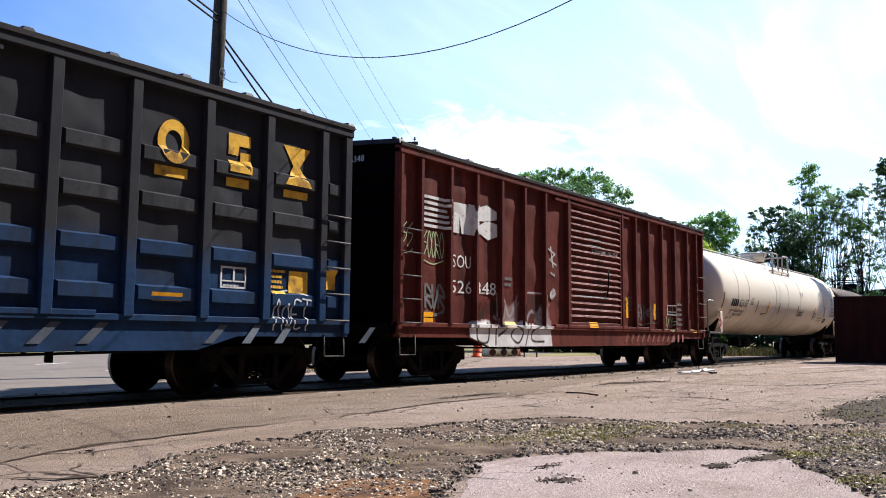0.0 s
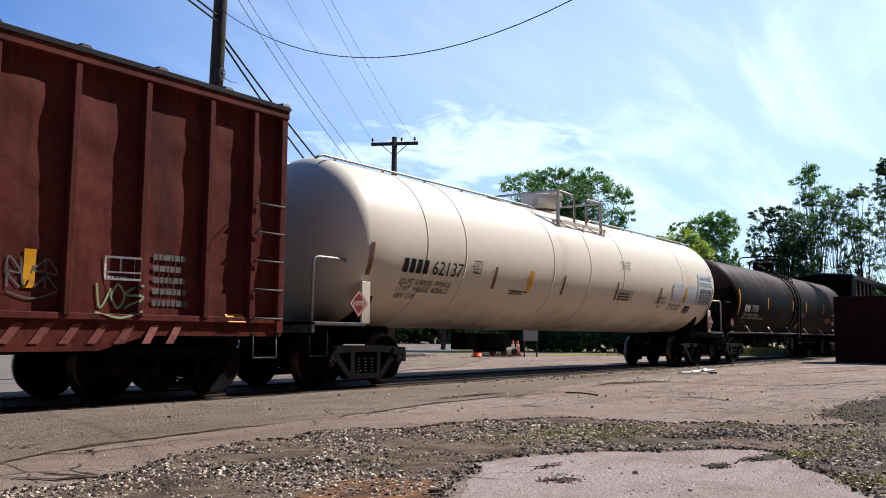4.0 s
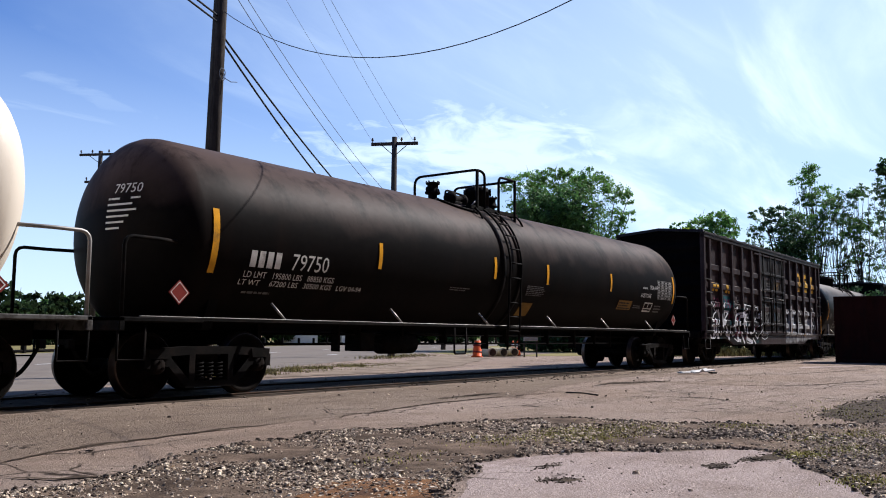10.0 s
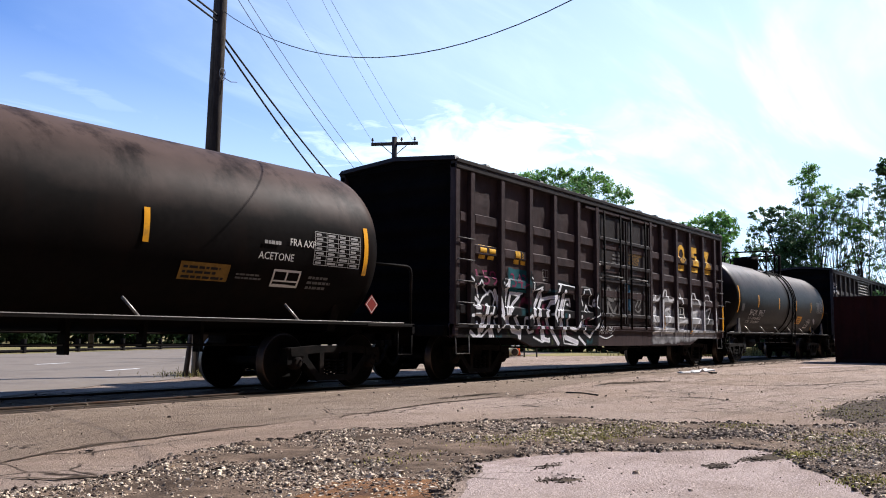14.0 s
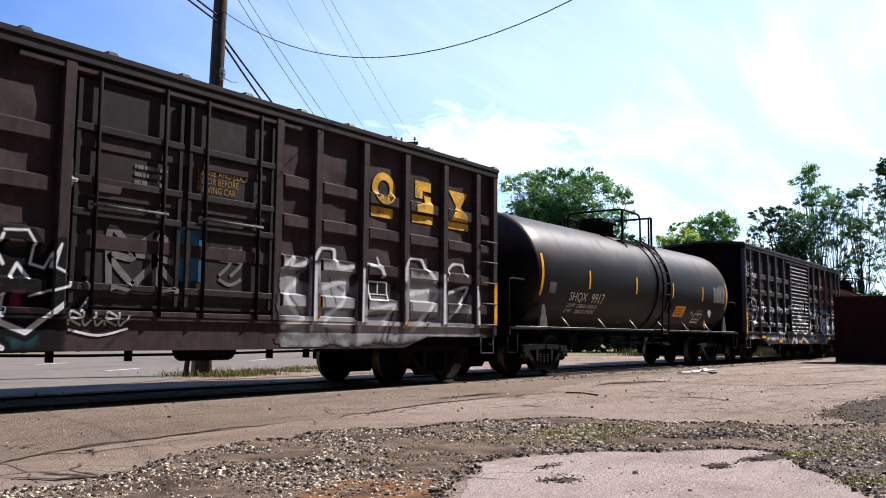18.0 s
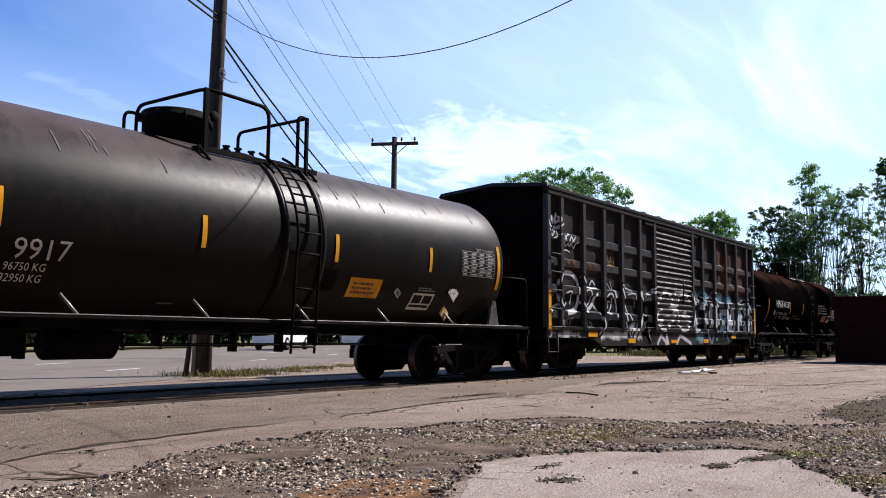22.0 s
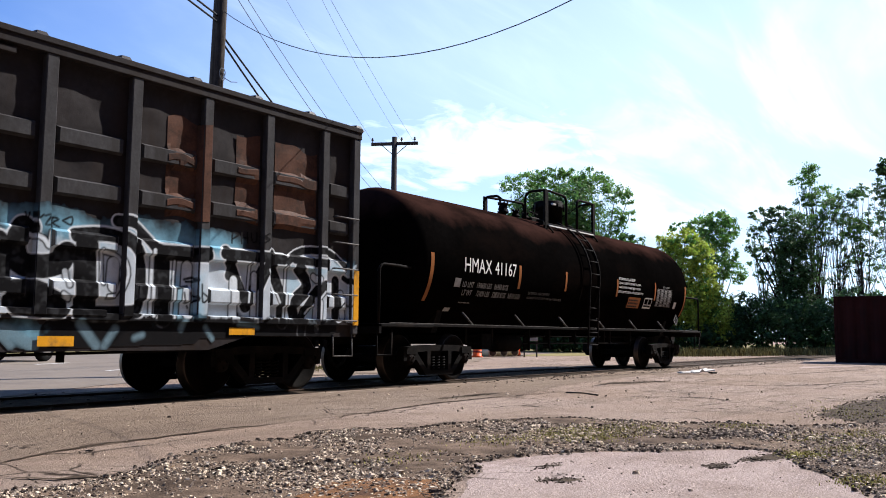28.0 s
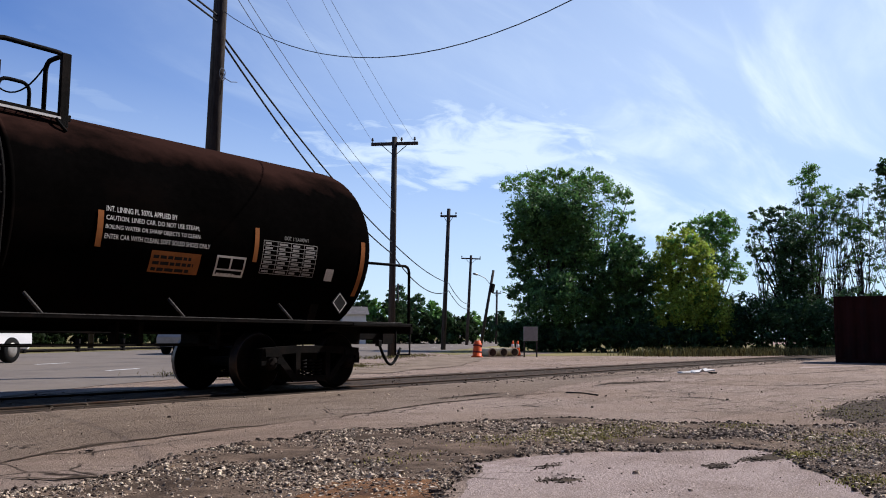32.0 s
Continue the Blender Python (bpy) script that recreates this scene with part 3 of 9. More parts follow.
def truck(car, x, r=0.457):
    """Two wheelsets in cast side frames with a bolster; origin at rail level."""
    ws, sf, sp = gear_meshes(r)
    bm = B()
    box(bm, -0.2, 0.2, -1.0, 1.0, r - 0.02, r + 0.22, 0.02)
    lathe(bm, [(0, 0.3), (0.08, 0.3)], (0, 0, r + 0.2), (0, 0, 1), 20)
    for s in (-1, 1):
        box(bm, s * 0.42, s * 0.50, -0.85, 0.85, r - 0.16, r - 0.02, 0.01)
        for q in (-1, 1):
            box(bm, s * 0.40, s * 0.46, q * 0.68, q * 0.86, r - 0.20, r + 0.12, 0.01)
    tr = part("truck", bm, "iron", car, "sooty cast steel truck")
    tr.matrix_basis = pose(x, 0, 0)
    for s in (-1, 1):
        f = new("side_frame", sf)
        f.parent, f.matrix_basis = tr, pose(0, s * 1.02, 0)
        w = new("wheelset", ws)
        w.parent, w.matrix_basis = tr, pose(s * 0.89, 0, r)
        ROLLERS.append((w, s * 0.89, r))
        for i in (-1, 0, 1):
            g = new("spring", sp)
            g.parent, g.matrix_basis = tr, pose(i * 0.17, s * 1.02, r - 0.23)
    return tr


def coupler(car, x, s):
    """Knuckle coupler with its shank and an air hose; s is the way it points."""
    bm = B()
    box(bm, x, x + s * 0.75, -0.08, 0.08, 0.80, 0.94, 0.02)
    prism(bm, [(x + s * 0.70, 0.72), (x + s * 0.98, 0.72), (x + s * 1.02, 0.80), (x + s * 1.02, 0.96), (x + s * 0.98, 1.02), (x + s * 0.70, 1.02)], -0.16, 0.10)
    part("coupler", bm, "iron", car)
    bm = B()
    pts = [(x + s * (0.45 + 0.65 * t), -0.28, 0.72 - 0.42 * math.sin(math.pi * min(t * 0.9, 1.0)) + 0.05 * t) for t in [i / 12 for i in range(13)]]
    tube(bm, pts, 0.028, 8)
    box(bm, x + s * 0.38, x + s * 0.48, -0.33, -0.23, 0.68, 0.80, 0.01)
    part("air_hose", bm, "rubber", car)


# ---------------------------------------------------------------- boxcars
SIDE = 1.53
PANEL = 1.42


def ladder(car, x0, x1, z_list, y, material, stiles=True):
    if not stiles:
        first = None
        for z in z_list:
            if first is None:
                bm = B()
                tube(bm, [(x0, y + 0.09, 0), (x0, y, 0), (x1, y, 0), (x1, y + 0.09, 0)], 0.013, 6)
                first = part("grab_iron", bm, material, car)
                first.matrix_basis = pose(0, 0, z)
            else:
                share("grab_iron", first, car, pose(0, 0, z))
        return first
    bm = B()
    if stiles:
        for x in (x0, x1):
            box(bm, x - 0.018, x + 0.018, y - 0.012, y + 0.012, min(z_list) - 0.12, max(z_list) + 0.12)
    else:
        for z in z_list:
            for x in (x0, x1):
                box(bm, x - 0.02, x + 0.02, y, y + 0.09, z - 0.015, z + 0.015)
    lad = part("ladder", bm, material, car)
    first = None
    for z in z_list:
        if first is None:
            bm = B()
            tube(bm, [(x0, y, 0), (x1, y, 0)], 0.012, 6)
            first = part("rung", bm, material, lad)
            first.matrix_basis = pose(0, 0, z)
        else:
            share("rung", first, lad, pose(0, 0, z))
    return lad


RELIEF = {}


def boxcar(name, label, u0, u1, posts, door, body, doormat, endmat, roofmat, bars=(), seed=1, postw=0.075, postm=None, eave=4.33, ribm=None, ledgem="ledgelit", ribz=0.0, eavem=None):
    """A box car from u0 to u1 along the train; posts and door (a, b, kind) in the same measure. Side towards the camera is -y."""
    rng = random.Random(seed)
    uc, L = (u0 + u1) / 2, u1 - u0
    car = thing(name, label, "boxcar", "cars of the train")
    car["u"] = uc
    h = L / 2
    px = sorted(p - uc for p in posts)
    d0, d1 = door[0] - uc, door[1] - uc
    floor = 1.08
    # roof: low peak, seams across
    bm = B()
    n = 14
    for i in range(n):
        xa, xb = -h + 0.02 + (L - 0.04) * i / n, -h + 0.02 + (L - 0.04) * (i + 1) / n
        for s in (-1, 1):
            v = [bm.verts.new(p) for p in ((xa, s * SIDE, eave - 0.02), (xb, s * SIDE, eave - 0.02), (xb, 0, eave + 0.13), (xa, 0, eave + 0.13), (xa, s * SIDE, eave - 0.06), (xb, s * SIDE, eave - 0.06), (xb, 0, eave + 0.08), (xa, 0, eave + 0.08))]
            for q in ((0, 1, 2, 3), (7, 6, 5, 4), (0, 4, 5, 1)):
                bm.faces.new([v[k] for k in q])
    for s in (-1, 1):
        box(bm, -h, h, min(s * (SIDE - 0.05), s * (SIDE + 0.03)), max(s * (SIDE - 0.05), s * (SIDE + 0.03)), eave - 0.045, eave + 0.03, 0.006)
    roof = part("roof", bm, roofmat, car)
    seam = None
    for i in range(n + 1):
        x = -h + 0.05 + (L - 0.10) * i / n
        if seam is None:
            bm = B()
            for s in (-1, 1):
                prism_y = [(s * (SIDE + 0.02), eave - 0.01), (s * (SIDE - 0.03), eave + 0.085), (0, eave + 0.215), (0, eave + 0.12)]
                a = [bm.verts.new((-0.10 if k < 1 or k > 2 else -0.055, y, z)) for k, (y, z) in enumerate(prism_y)]
                b = [bm.verts.new((-v.co.x, v.co.y, v.co.z)) for v in a]
                bm.faces.new(a), bm.faces.new(list(reversed(b)))
                for k in range(4):
                    bm.faces.new((a[k], b[k], b[(k + 1) % 4], a[(k + 1) % 4]))
            seam = part("roof_rib", bm, roofmat, roof)
            seam.matrix_basis = pose(x, 0, 0)
        else:
            share("roof_rib", seam, roof, pose(x, 0, 0))
    for s in (-1, 1):
        # eave angle
        bm = B()
        box(bm, -h, h, s * (SIDE - 0.13), s * (SIDE + 0.012), eave - 0.16, eave - 0.015, 0.008)
        part("eave", bm, eavem or body, car)
        # side sill with a deeper middle
        bm = B()
        prism(bm, [(-h, floor), (-h, 0.86), (-h + 2.3, 0.86), (-h + 3.0, 0.67), (h - 3.0, 0.67), (h - 2.3, 0.86), (h, 0.86), (h, floor)], s * (PANEL - 0.02), s * (PANEL + 0.045))
        part("side_sill", bm, body, car)
        bm = B()
        box(bm, -h, h, s * (PANEL - 0.05), s * (SIDE - 0.02), floor - 0.03, floor + 0.05, 0.006)
        part("sill_ledge", bm, body, car)
    # panels between posts, slightly bulged
    edges = [-h + 0.01] + px + [h - 0.01]
    fronts = []

    def bulge(a, b, ph, x, z):
        """How far a panel stands out or in at a place."""
        f, g = (x - a) / (b - a), (z - floor) / (eave - 0.1 - floor)
        edge = max(0, min(1, min(f, 1 - f) / 0.3)) * max(0, min(1, min(g, 1 - g) / 0.15))
        return edge * (0.028 * noise.noise((x * 1.1 + ph, z * 1.5, seed)) + 0.012 * noise.noise((x * 3 + ph, z * 4, seed)))
    for s in (-1, 1):
        for a, b in zip(edges[:-1], edges[1:]):
            if b - a < 0.05 or (a >= d0 - 0.02 and b <= d1 + 0.02):
                continue
            bm = B()
            nx, nz = max(2, int((b - a) / 0.08)), 40
            ph = rng.uniform(0, 9)
            if s < 0:
                fronts.append((a, b, ph))
            rows = []
            for i in range(nx + 1):
                col = []
                for j in range(nz + 1):
                    x, z = a + (b - a) * i / nx, floor + (eave - 0.1 - floor) * j / nz
                    dent = bulge(a, b, ph, x, z)
                    col.append(bm.verts.new((x, s * (PANEL + dent), z)))
                rows.append(col)
            for i in range(nx):
                for j in range(nz):
                    bm.faces.new((rows[i][j], rows[i + 1][j], rows[i + 1][j + 1], rows[i][j + 1])).smooth = True
            part("side_panel", bm, body, car)
        first = None
        for k, x in enumerate(px):
            if d0 + 0.05 < x < d1 - 0.05:
                continue
            if first is None:
                bm = B()
                box(bm, -postw, postw, s * PANEL, s * SIDE, floor + 0.02, eave - 0.16, 0.01)
                first = part("side_post", bm, postm or body, car)
                first.matrix_basis = pose(x, 0, 0)
            else:
                share("side_post", first, car, pose(x, 0, 0))
        # stamped horizontal bars on the panels
        for a, b in zip(edges[:-1], edges[1:]):
            if not bars or b - a < 0.45 or (a >= d0 - 0.02 and b <= d1 + 0.02):
                continue
            wa, wb = a + postw + 0.06, b - postw - 0.06
            bases = {}
            for z in bars:
                rm = ribm if ribm and z > ribz else body
                base = bases.get(rm)
                if base is None:
                    bm = B()
                    o0, o1 = s * (PANEL + 0.0), s * (PANEL + 0.065)
                    v = [bm.verts.new(p) for p in ((wa, o0, -0.11), (wb, o0, -0.11), (wb, o0, 0.115), (wa, o0, 0.115), (wa + 0.02, o1, -0.08), (wb - 0.02, o1, -0.08), (wb - 0.02, o1, 0.085), (wa + 0.02, o1, 0.085))]
                    for q in ((4, 5, 6, 7), (0, 1, 5, 4), (1, 2, 6, 5), (2, 3, 7, 6), (3, 0, 4, 7)):
                        bm.faces.new([v[i] for i in q])
                    base = bases[rm] = part("panel_rib", bm, rm, car)
                    base.matrix_basis = pose(0, 0, z)
                else:
                    share("panel_rib", base, car, pose(0, 0, z))
    # ends with horizontal corrugation, and corner posts
    for s in (-1, 1):
        bm = B()
        prof = []
        nz = 56
        for j in range(nz + 1):
            z = 0.9 + (eave - 0.95) * j / nz
            prof.append((s * (h - 0.09 + 0.045 * math.sin(z * 2 * math.pi / 0.42)), z))
        va = [bm.verts.new((x, -PANEL, z)) for x, z in prof]
        vb = [bm.verts.new((x, PANEL, z)) for x, z in prof]
        for j in range(nz):
            bm.faces.new((va[j], vb[j], vb[j + 1], va[j + 1])).smooth = True
        prism_top = [(-SIDE, eave - 0.06), (SIDE, eave - 0.06), (SIDE, eave - 0.025), (0, eave + 0.125), (-SIDE, eave - 0.025)]
        a = [bm.verts.new((s * (h - 0.03), y, z)) for y, z in prism_top]
        b = [bm.verts.new((s * (h - 0.10), y, z)) for y, z in prism_top]
        bm.faces.new(a), bm.faces.new(list(reversed(b)))
        for k in range(5):
            bm.faces.new((a[k], b[k], b[(k + 1) % 5], a[(k + 1) % 5]))
        # the end's shade is held in its colour
        part("end_wall", bm, "shadedend", car)
        for q in (-1, 1):
            bm = B()
            box(bm, s * (h - 0.14), s * h, q * (PANEL - 0.03), q * (SIDE - 0.01), 0.9, eave - 0.06, 0.015)
            part("corner_post", bm, postm or body, car)
        bm = B()
        box(bm, s * (h - 0.02), s * (h + 0.12), -1.35, 1.35, 0.88, 1.10, 0.02)
        box(bm, s * (h - 0.4), s * (h + 0.25), -0.25, 0.25, 0.70, 1.05, 0.02)
        part("end_sill", bm, "iron", car)
        coupler(car, s * (h + 0.05), s)
    # underframe
    bm = B()
    box(bm, -h + 0.1, h - 0.1, -0.2, 0.2, 0.68, 1.05)
    for i in range(9):
        x = -h + 0.8 + (L - 1.6) * i / 8
        box(bm, x - 0.06, x + 0.06, -1.4, 1.4, 0.92, 1.05)
    box(bm, -h + 0.08, h - 0.08, -1.40, 1.40, 1.02, 1.10)
    part("underframe", bm, "iron", car)
    bm = B()
    lathe(bm, [(0, 0.12), (0.04, 0.2), (0.9, 0.2), (0.94, 0.12)], (0.6, -0.75, 0.70), (1, 0, 0), 18)
    part("air_reservoir", bm, "iron", car)
    bm = B()
    tube(bm, [(-h + 2.5, -0.9, 0.66), (-1, -0.9, 0.60), (1, -0.9, 0.60), (h - 2.5, -0.9, 0.66)], 0.02, 6)
    for x in (-2.4, -1.4, -0.3, 2.2, 3.0):
        box(bm, x - 0.03, x + 0.03, -0.95, -0.85, 0.52, 0.95)
    part("brake_rigging", bm, "iron", car)
    # ladders at both ends of the near side, and their stirrup steps
    for s in (-1, 1):
        x0, x1 = s * (h - 0.08), s * (h - 0.60)
        ladder(car, min(x0, x1), max(x0, x1), [1.12 + 0.42 * k for k in range(5)], -SIDE - 0.04, "stepgrey", stiles=False)
        bm = B()
        tube(bm, [(s * (h - 0.1), -SIDE + 0.06, 0.9), (s * (h - 0.1), -SIDE + 0.04, 0.55), (s * (h - 0.55), -SIDE + 0.04, 0.55), (s * (h - 0.55), -SIDE + 0.06, 0.9)], 0.014, 6)
        part("sill_step", bm, "stepgrey", car)
    # doors
    da, db, kind = d0, d1, door[2]
    for s in (-1, 1):
        bm = B()
        box(bm, da - 0.02, db + 0.02, s * (PANEL - 0.06), s * (PANEL - 0.02), floor, eave - 0.12)
        part("door_backing", bm, body, car)
        if kind == "ribbed":
            bm = B()
            z0, z1, k = 1.22, 4.02, 17
            o = PANEL + 0.02
            prev = None
            for i in range(k):
                zb = z0 + 0.06 + (z1 - z0 - 0.12) * i / k
                dz = (z1 - z0 - 0.12) / k
                for zz, off in ((zb, 0.0), (zb + dz * 0.30, 0.0), (zb + dz * 0.52, 0.07), (zb + dz * 0.72, 0.07), (zb + dz, 0.0)):
                    cur = (bm.verts.new((da + 0.08, s * (o + off), zz)), bm.verts.new((db - 0.08, s * (o + off), zz)))
                    if prev:
                        bm.faces.new((prev[0], prev[1], cur[1], cur[0]))
                    prev = cur
            dr = part("door", bm, doormat, car, "ribbed sliding door")
            # pale strips on the rib tops paint the sun they catch
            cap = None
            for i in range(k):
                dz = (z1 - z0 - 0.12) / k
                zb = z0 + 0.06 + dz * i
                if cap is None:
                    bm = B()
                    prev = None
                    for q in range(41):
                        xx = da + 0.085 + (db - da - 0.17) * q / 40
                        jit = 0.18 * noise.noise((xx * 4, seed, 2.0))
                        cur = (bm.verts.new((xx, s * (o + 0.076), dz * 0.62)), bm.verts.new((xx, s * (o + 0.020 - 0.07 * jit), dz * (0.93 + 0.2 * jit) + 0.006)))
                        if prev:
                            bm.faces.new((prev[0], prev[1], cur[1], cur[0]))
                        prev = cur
                    cap = part("lit_ledge", bm, ledgem, dr)
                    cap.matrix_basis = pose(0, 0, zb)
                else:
                    share("lit_ledge", cap, dr, pose(0, 0, zb))
            bm = B()
            for xx in (da, db - 0.09):
                box(bm, xx, xx + 0.09, s * (PANEL - 0.02), s * (SIDE - 0.02), z0 - 0.02, z1 + 0.04, 0.008)
            for zz in (z0 - 0.05, z1):
                box(bm, da, db, s * (PANEL - 0.02), s * (SIDE - 0.03), zz, zz + 0.07, 0.008)
            part("door_frame", bm, doormat, dr)
            bm = B()
            tube(bm, [(db - 0.9, s * (SIDE - 0.01), 1.9), (db - 0.9, s * (SIDE + 0.03), 2.4), (db - 0.85, s * (SIDE - 0.01), 2.6)], 0.018, 6)
            part("door_lever", bm, "iron", dr)
        else:
            for q in range(2):
                xa, xb = da + (db - da) * q / 2 + 0.02, da + (db - da) * (q + 1) / 2 - 0.02
                bm = B()
                box(bm, xa, xb, s * (PANEL - 0.02), s * (PANEL + 0.05), 1.2, 4.02, 0.012)
                dr = part("door", bm, doormat, car, "plug door with lock rods")
                for zz in (1.45, 2.35, 2.75, 3.40):
                    bm = B()
                    box(bm, xa + 0.02, xb - 0.02, s * (PANEL + 0.05), s * (PANEL + 0.105), zz - 0.045, zz + 0.045, 0.008)
                    part("door_rib", bm, doormat, dr)
                for xx in (xa + 0.03, xb - 0.09):
                    bm = B()
                    box(bm, xx, xx + 0.06, s * (PANEL + 0.05), s * (PANEL + 0.095), 1.24, 3.98, 0.006)
                    part("door_stile", bm, doormat, dr)
                for xx in (xa + 0.32, xb - 0.32):
                    bm = B()
                    tube(bm, [(xx, s * (SIDE - 0.01), 1.1), (xx, s * (SIDE - 0.01), 4.12)], 0.028, 8)
                    part("lock_rod", bm, "iron", dr)
                bm = B()
                tube(bm, [(xa + 0.25, s * (SIDE + 0.01), 2.45), (xb - 0.25, s * (SIDE + 0.01), 2.45)], 0.02, 6)
                part("door_handle", bm, "stepgrey", dr)
        for zz in (1.10, 4.06):
            bm = B()
            box(bm, da - 0.7, db + (1.8 if zz < 2 else 0.5), s * (PANEL), s * (SIDE - 0.01), zz, zz + 0.07, 0.006)
            part("door_track", bm, body, car)
    truck(car, -h + 1.55)
    truck(car, h - 1.55)
    car["edges"] = 1

    def relief(u, z):
        """The outermost surface of the near side at a place, or None where there is none."""
        x = u - uc
        if x < -h + 0.01 or x > h - 0.01:
            return None
        if z < floor - 0.03:
            e = min(x + h, h - x)
            low = 0.86 if e < 2.3 else (0.67 if e > 3.0 else 0.86 - 0.19 * (e - 2.3) / 0.7)
            return -(PANEL + 0.045) if z > low + 0.004 else None
        y = PANEL
        if z < floor + 0.05:
            y = SIDE - 0.02
        if da - 0.7 < x < db + 1.8 and 1.10 < z < 1.17:
            y = max(y, SIDE - 0.01)
        if da <= x <= db and z >= floor:
            if kind == "ribbed":
                f = ((z - 1.28) / (2.68 / 17)) % 1.0
                y = max(y, PANEL + 0.026 + 0.07 * max(0.0, min(1.0, (f - 0.30) / 0.22, (1.0 - f) / 0.28)))
                if x < da + 0.09 or x > db - 0.09:
                    y = SIDE - 0.02
            else:
                y = max(y, PANEL + 0.05)
                if any(abs(z - q) < 0.045 for q in (1.45, 2.35, 2.75, 3.40)):
                    y = PANEL + 0.105
            return -y
        for a, b, ph in fronts:
            if a <= x <= b:
                y = max(y, PANEL + bulge(a, b, ph, x, z))
                if bars and b - a >= 0.45:
                    k = min((x - a - postw - 0.06) / 0.03, (b - postw - 0.06 - x) / 0.03)
                    for q in bars:
                        y = max(y, PANEL + 0.065 * max(0.0, min(1.0, k, (z - q + 0.11) / 0.03, (q + 0.115 - z) / 0.03)))
        for p in px:
            if abs(x - p) < postw and not (d0 + 0.05 < p < d1 - 0.05) and z > floor + 0.02:
                y = SIDE
        if x < -h + 0.14 or x > h - 0.14:
            y = max(y, SIDE - 0.01)
        return -y
    RELIEF[car.name] = relief

    def put(u, z):
        y = relief(u, z)
        return (u - uc, (y if y is not None else -SIDE) - 0.004, z)
    return car, put, uc


# ---------------------------------------------------------------- tank cars
def tank_car(name, label, c0, c1, zc, R, head, body, seed, strips=(), strip_mat="yellow", rings=(), trucks=(0, 0), rail_end=0.9):
    """A tank car; c0 and c1 are the ends of the straight shell, head the depth of the dished heads."""
    rng = random.Random(seed)
    uc = (c0 + c1) / 2
    h = (c1 - c0) / 2
    car = thing(name, label, "tank car", "cars of the train")
    car["u"] = uc
    bm = B()
    prof = []
    for i in range(11):
        a = math.pi / 2 * i / 10
        prof.append((-h - head * math.cos(a), max(R * math.sin(a), 0.002)))
    for i in range(1, 24):
        prof.append((-h + 2 * h * i / 24, R))
    for i in range(11):
        a = math.pi / 2 * (1 - i / 10)
        prof.append((h + head * math.cos(a), max(R * math.sin(a), 0.002)))
    lathe(bm, prof, (0, 0, zc), (1, 0, 0), 72)
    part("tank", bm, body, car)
    for u in rings:
        bm = B()
        lathe(bm, [(0, R - 0.01), (0.0, R + 0.006), (0.03, R + 0.006), (0.03, R - 0.01)], (u - uc, 0, zc), (1, 0, 0), 72)
        part("weld_seam", bm, "creamgrey" if body == "cream" else body, car)
    end = h + head + rail_end
    # stub sills, saddles, end platforms
    for s, tx in ((-1, trucks[0] - uc), (1, trucks[1] - uc)):
        bm = B()
        box(bm, tx - s * 1.6, s * (end - 0.1), -0.24, 0.24, 0.72, 1.08, 0.02)
        part("stub_sill", bm, "iron", car)
        bm = B()
        pts = [(-0.95, 0.95), (0.95, 0.95)] + [(R * 0.995 * math.cos(t), zc + R * 0.995 * math.sin(t)) for t in [radians(-40 - 10 * k) for k in range(11)]]
        a = [bm.verts.new((tx - 0.09, y, z)) for y, z in pts]
        b = [bm.verts.new((tx + 0.09, y, z)) for y, z in pts]
        bm.faces.new(a), bm.faces.new(list(reversed(b)))
        for k in range(len(a)):
            bm.faces.new((a[k], b[k], b[(k + 1) % len(a)], a[(k + 1) % len(a)]))
        part("saddle", bm, "iron", car)
        bm = B()
        box(bm, s * (h + head - 0.75), s * end, -1.42, 1.42, 1.04, 1.10, 0.01)
        box(bm, s * (end - 0.08), s * end, -1.42, 1.42, 0.92, 1.10, 0.01)
        part("end_platform", bm, "stepgrey" if body == "cream" else "iron", car)
        for q in (-1, 1):
            bm = B()
            y = q * 1.36
            tube(bm, [(s * (end - 0.06), y, 1.08), (s * (end - 0.06), y, 2.02)] + [(s * (end - 0.06 - 0.12 + 0.12 * math.cos(t)), y, 2.02 + 0.12 * math.sin(t)) for t in (0.5, 1.0, 1.57)] +
                 [(s * (end - 0.55), y, 2.14), (s * (h + head * 0.3), y * 0.9, 2.14)], 0.026, 8)
            part("end_handrail", bm, "galv" if body == "cream" else "iron", car)
            bm = B()
            tube(bm, [(s * (end - 0.02), y, 1.0), (s * (end - 0.02), y, 0.55), (s * (end - 0.42), y, 0.55), (s * (end - 0.42), y, 1.0)], 0.018, 6)
            part("sill_step", bm, "iron", car)
            # tall bracket beside the tank
            bm = B()
            prism(bm, [(tx + s * 0.35, 1.08), (tx + s * 0.75, 1.08), (tx + s * 0.62, 1.62), (tx + s * 0.50, 1.62)], q * 1.33, q * 1.39)
            if body == "blacklittop":
                part("bracket", bm, "stepgrey", car)
            else:
                bm.free()
        coupler(car, s * (end - 0.05), s)
        truck(car, tx)
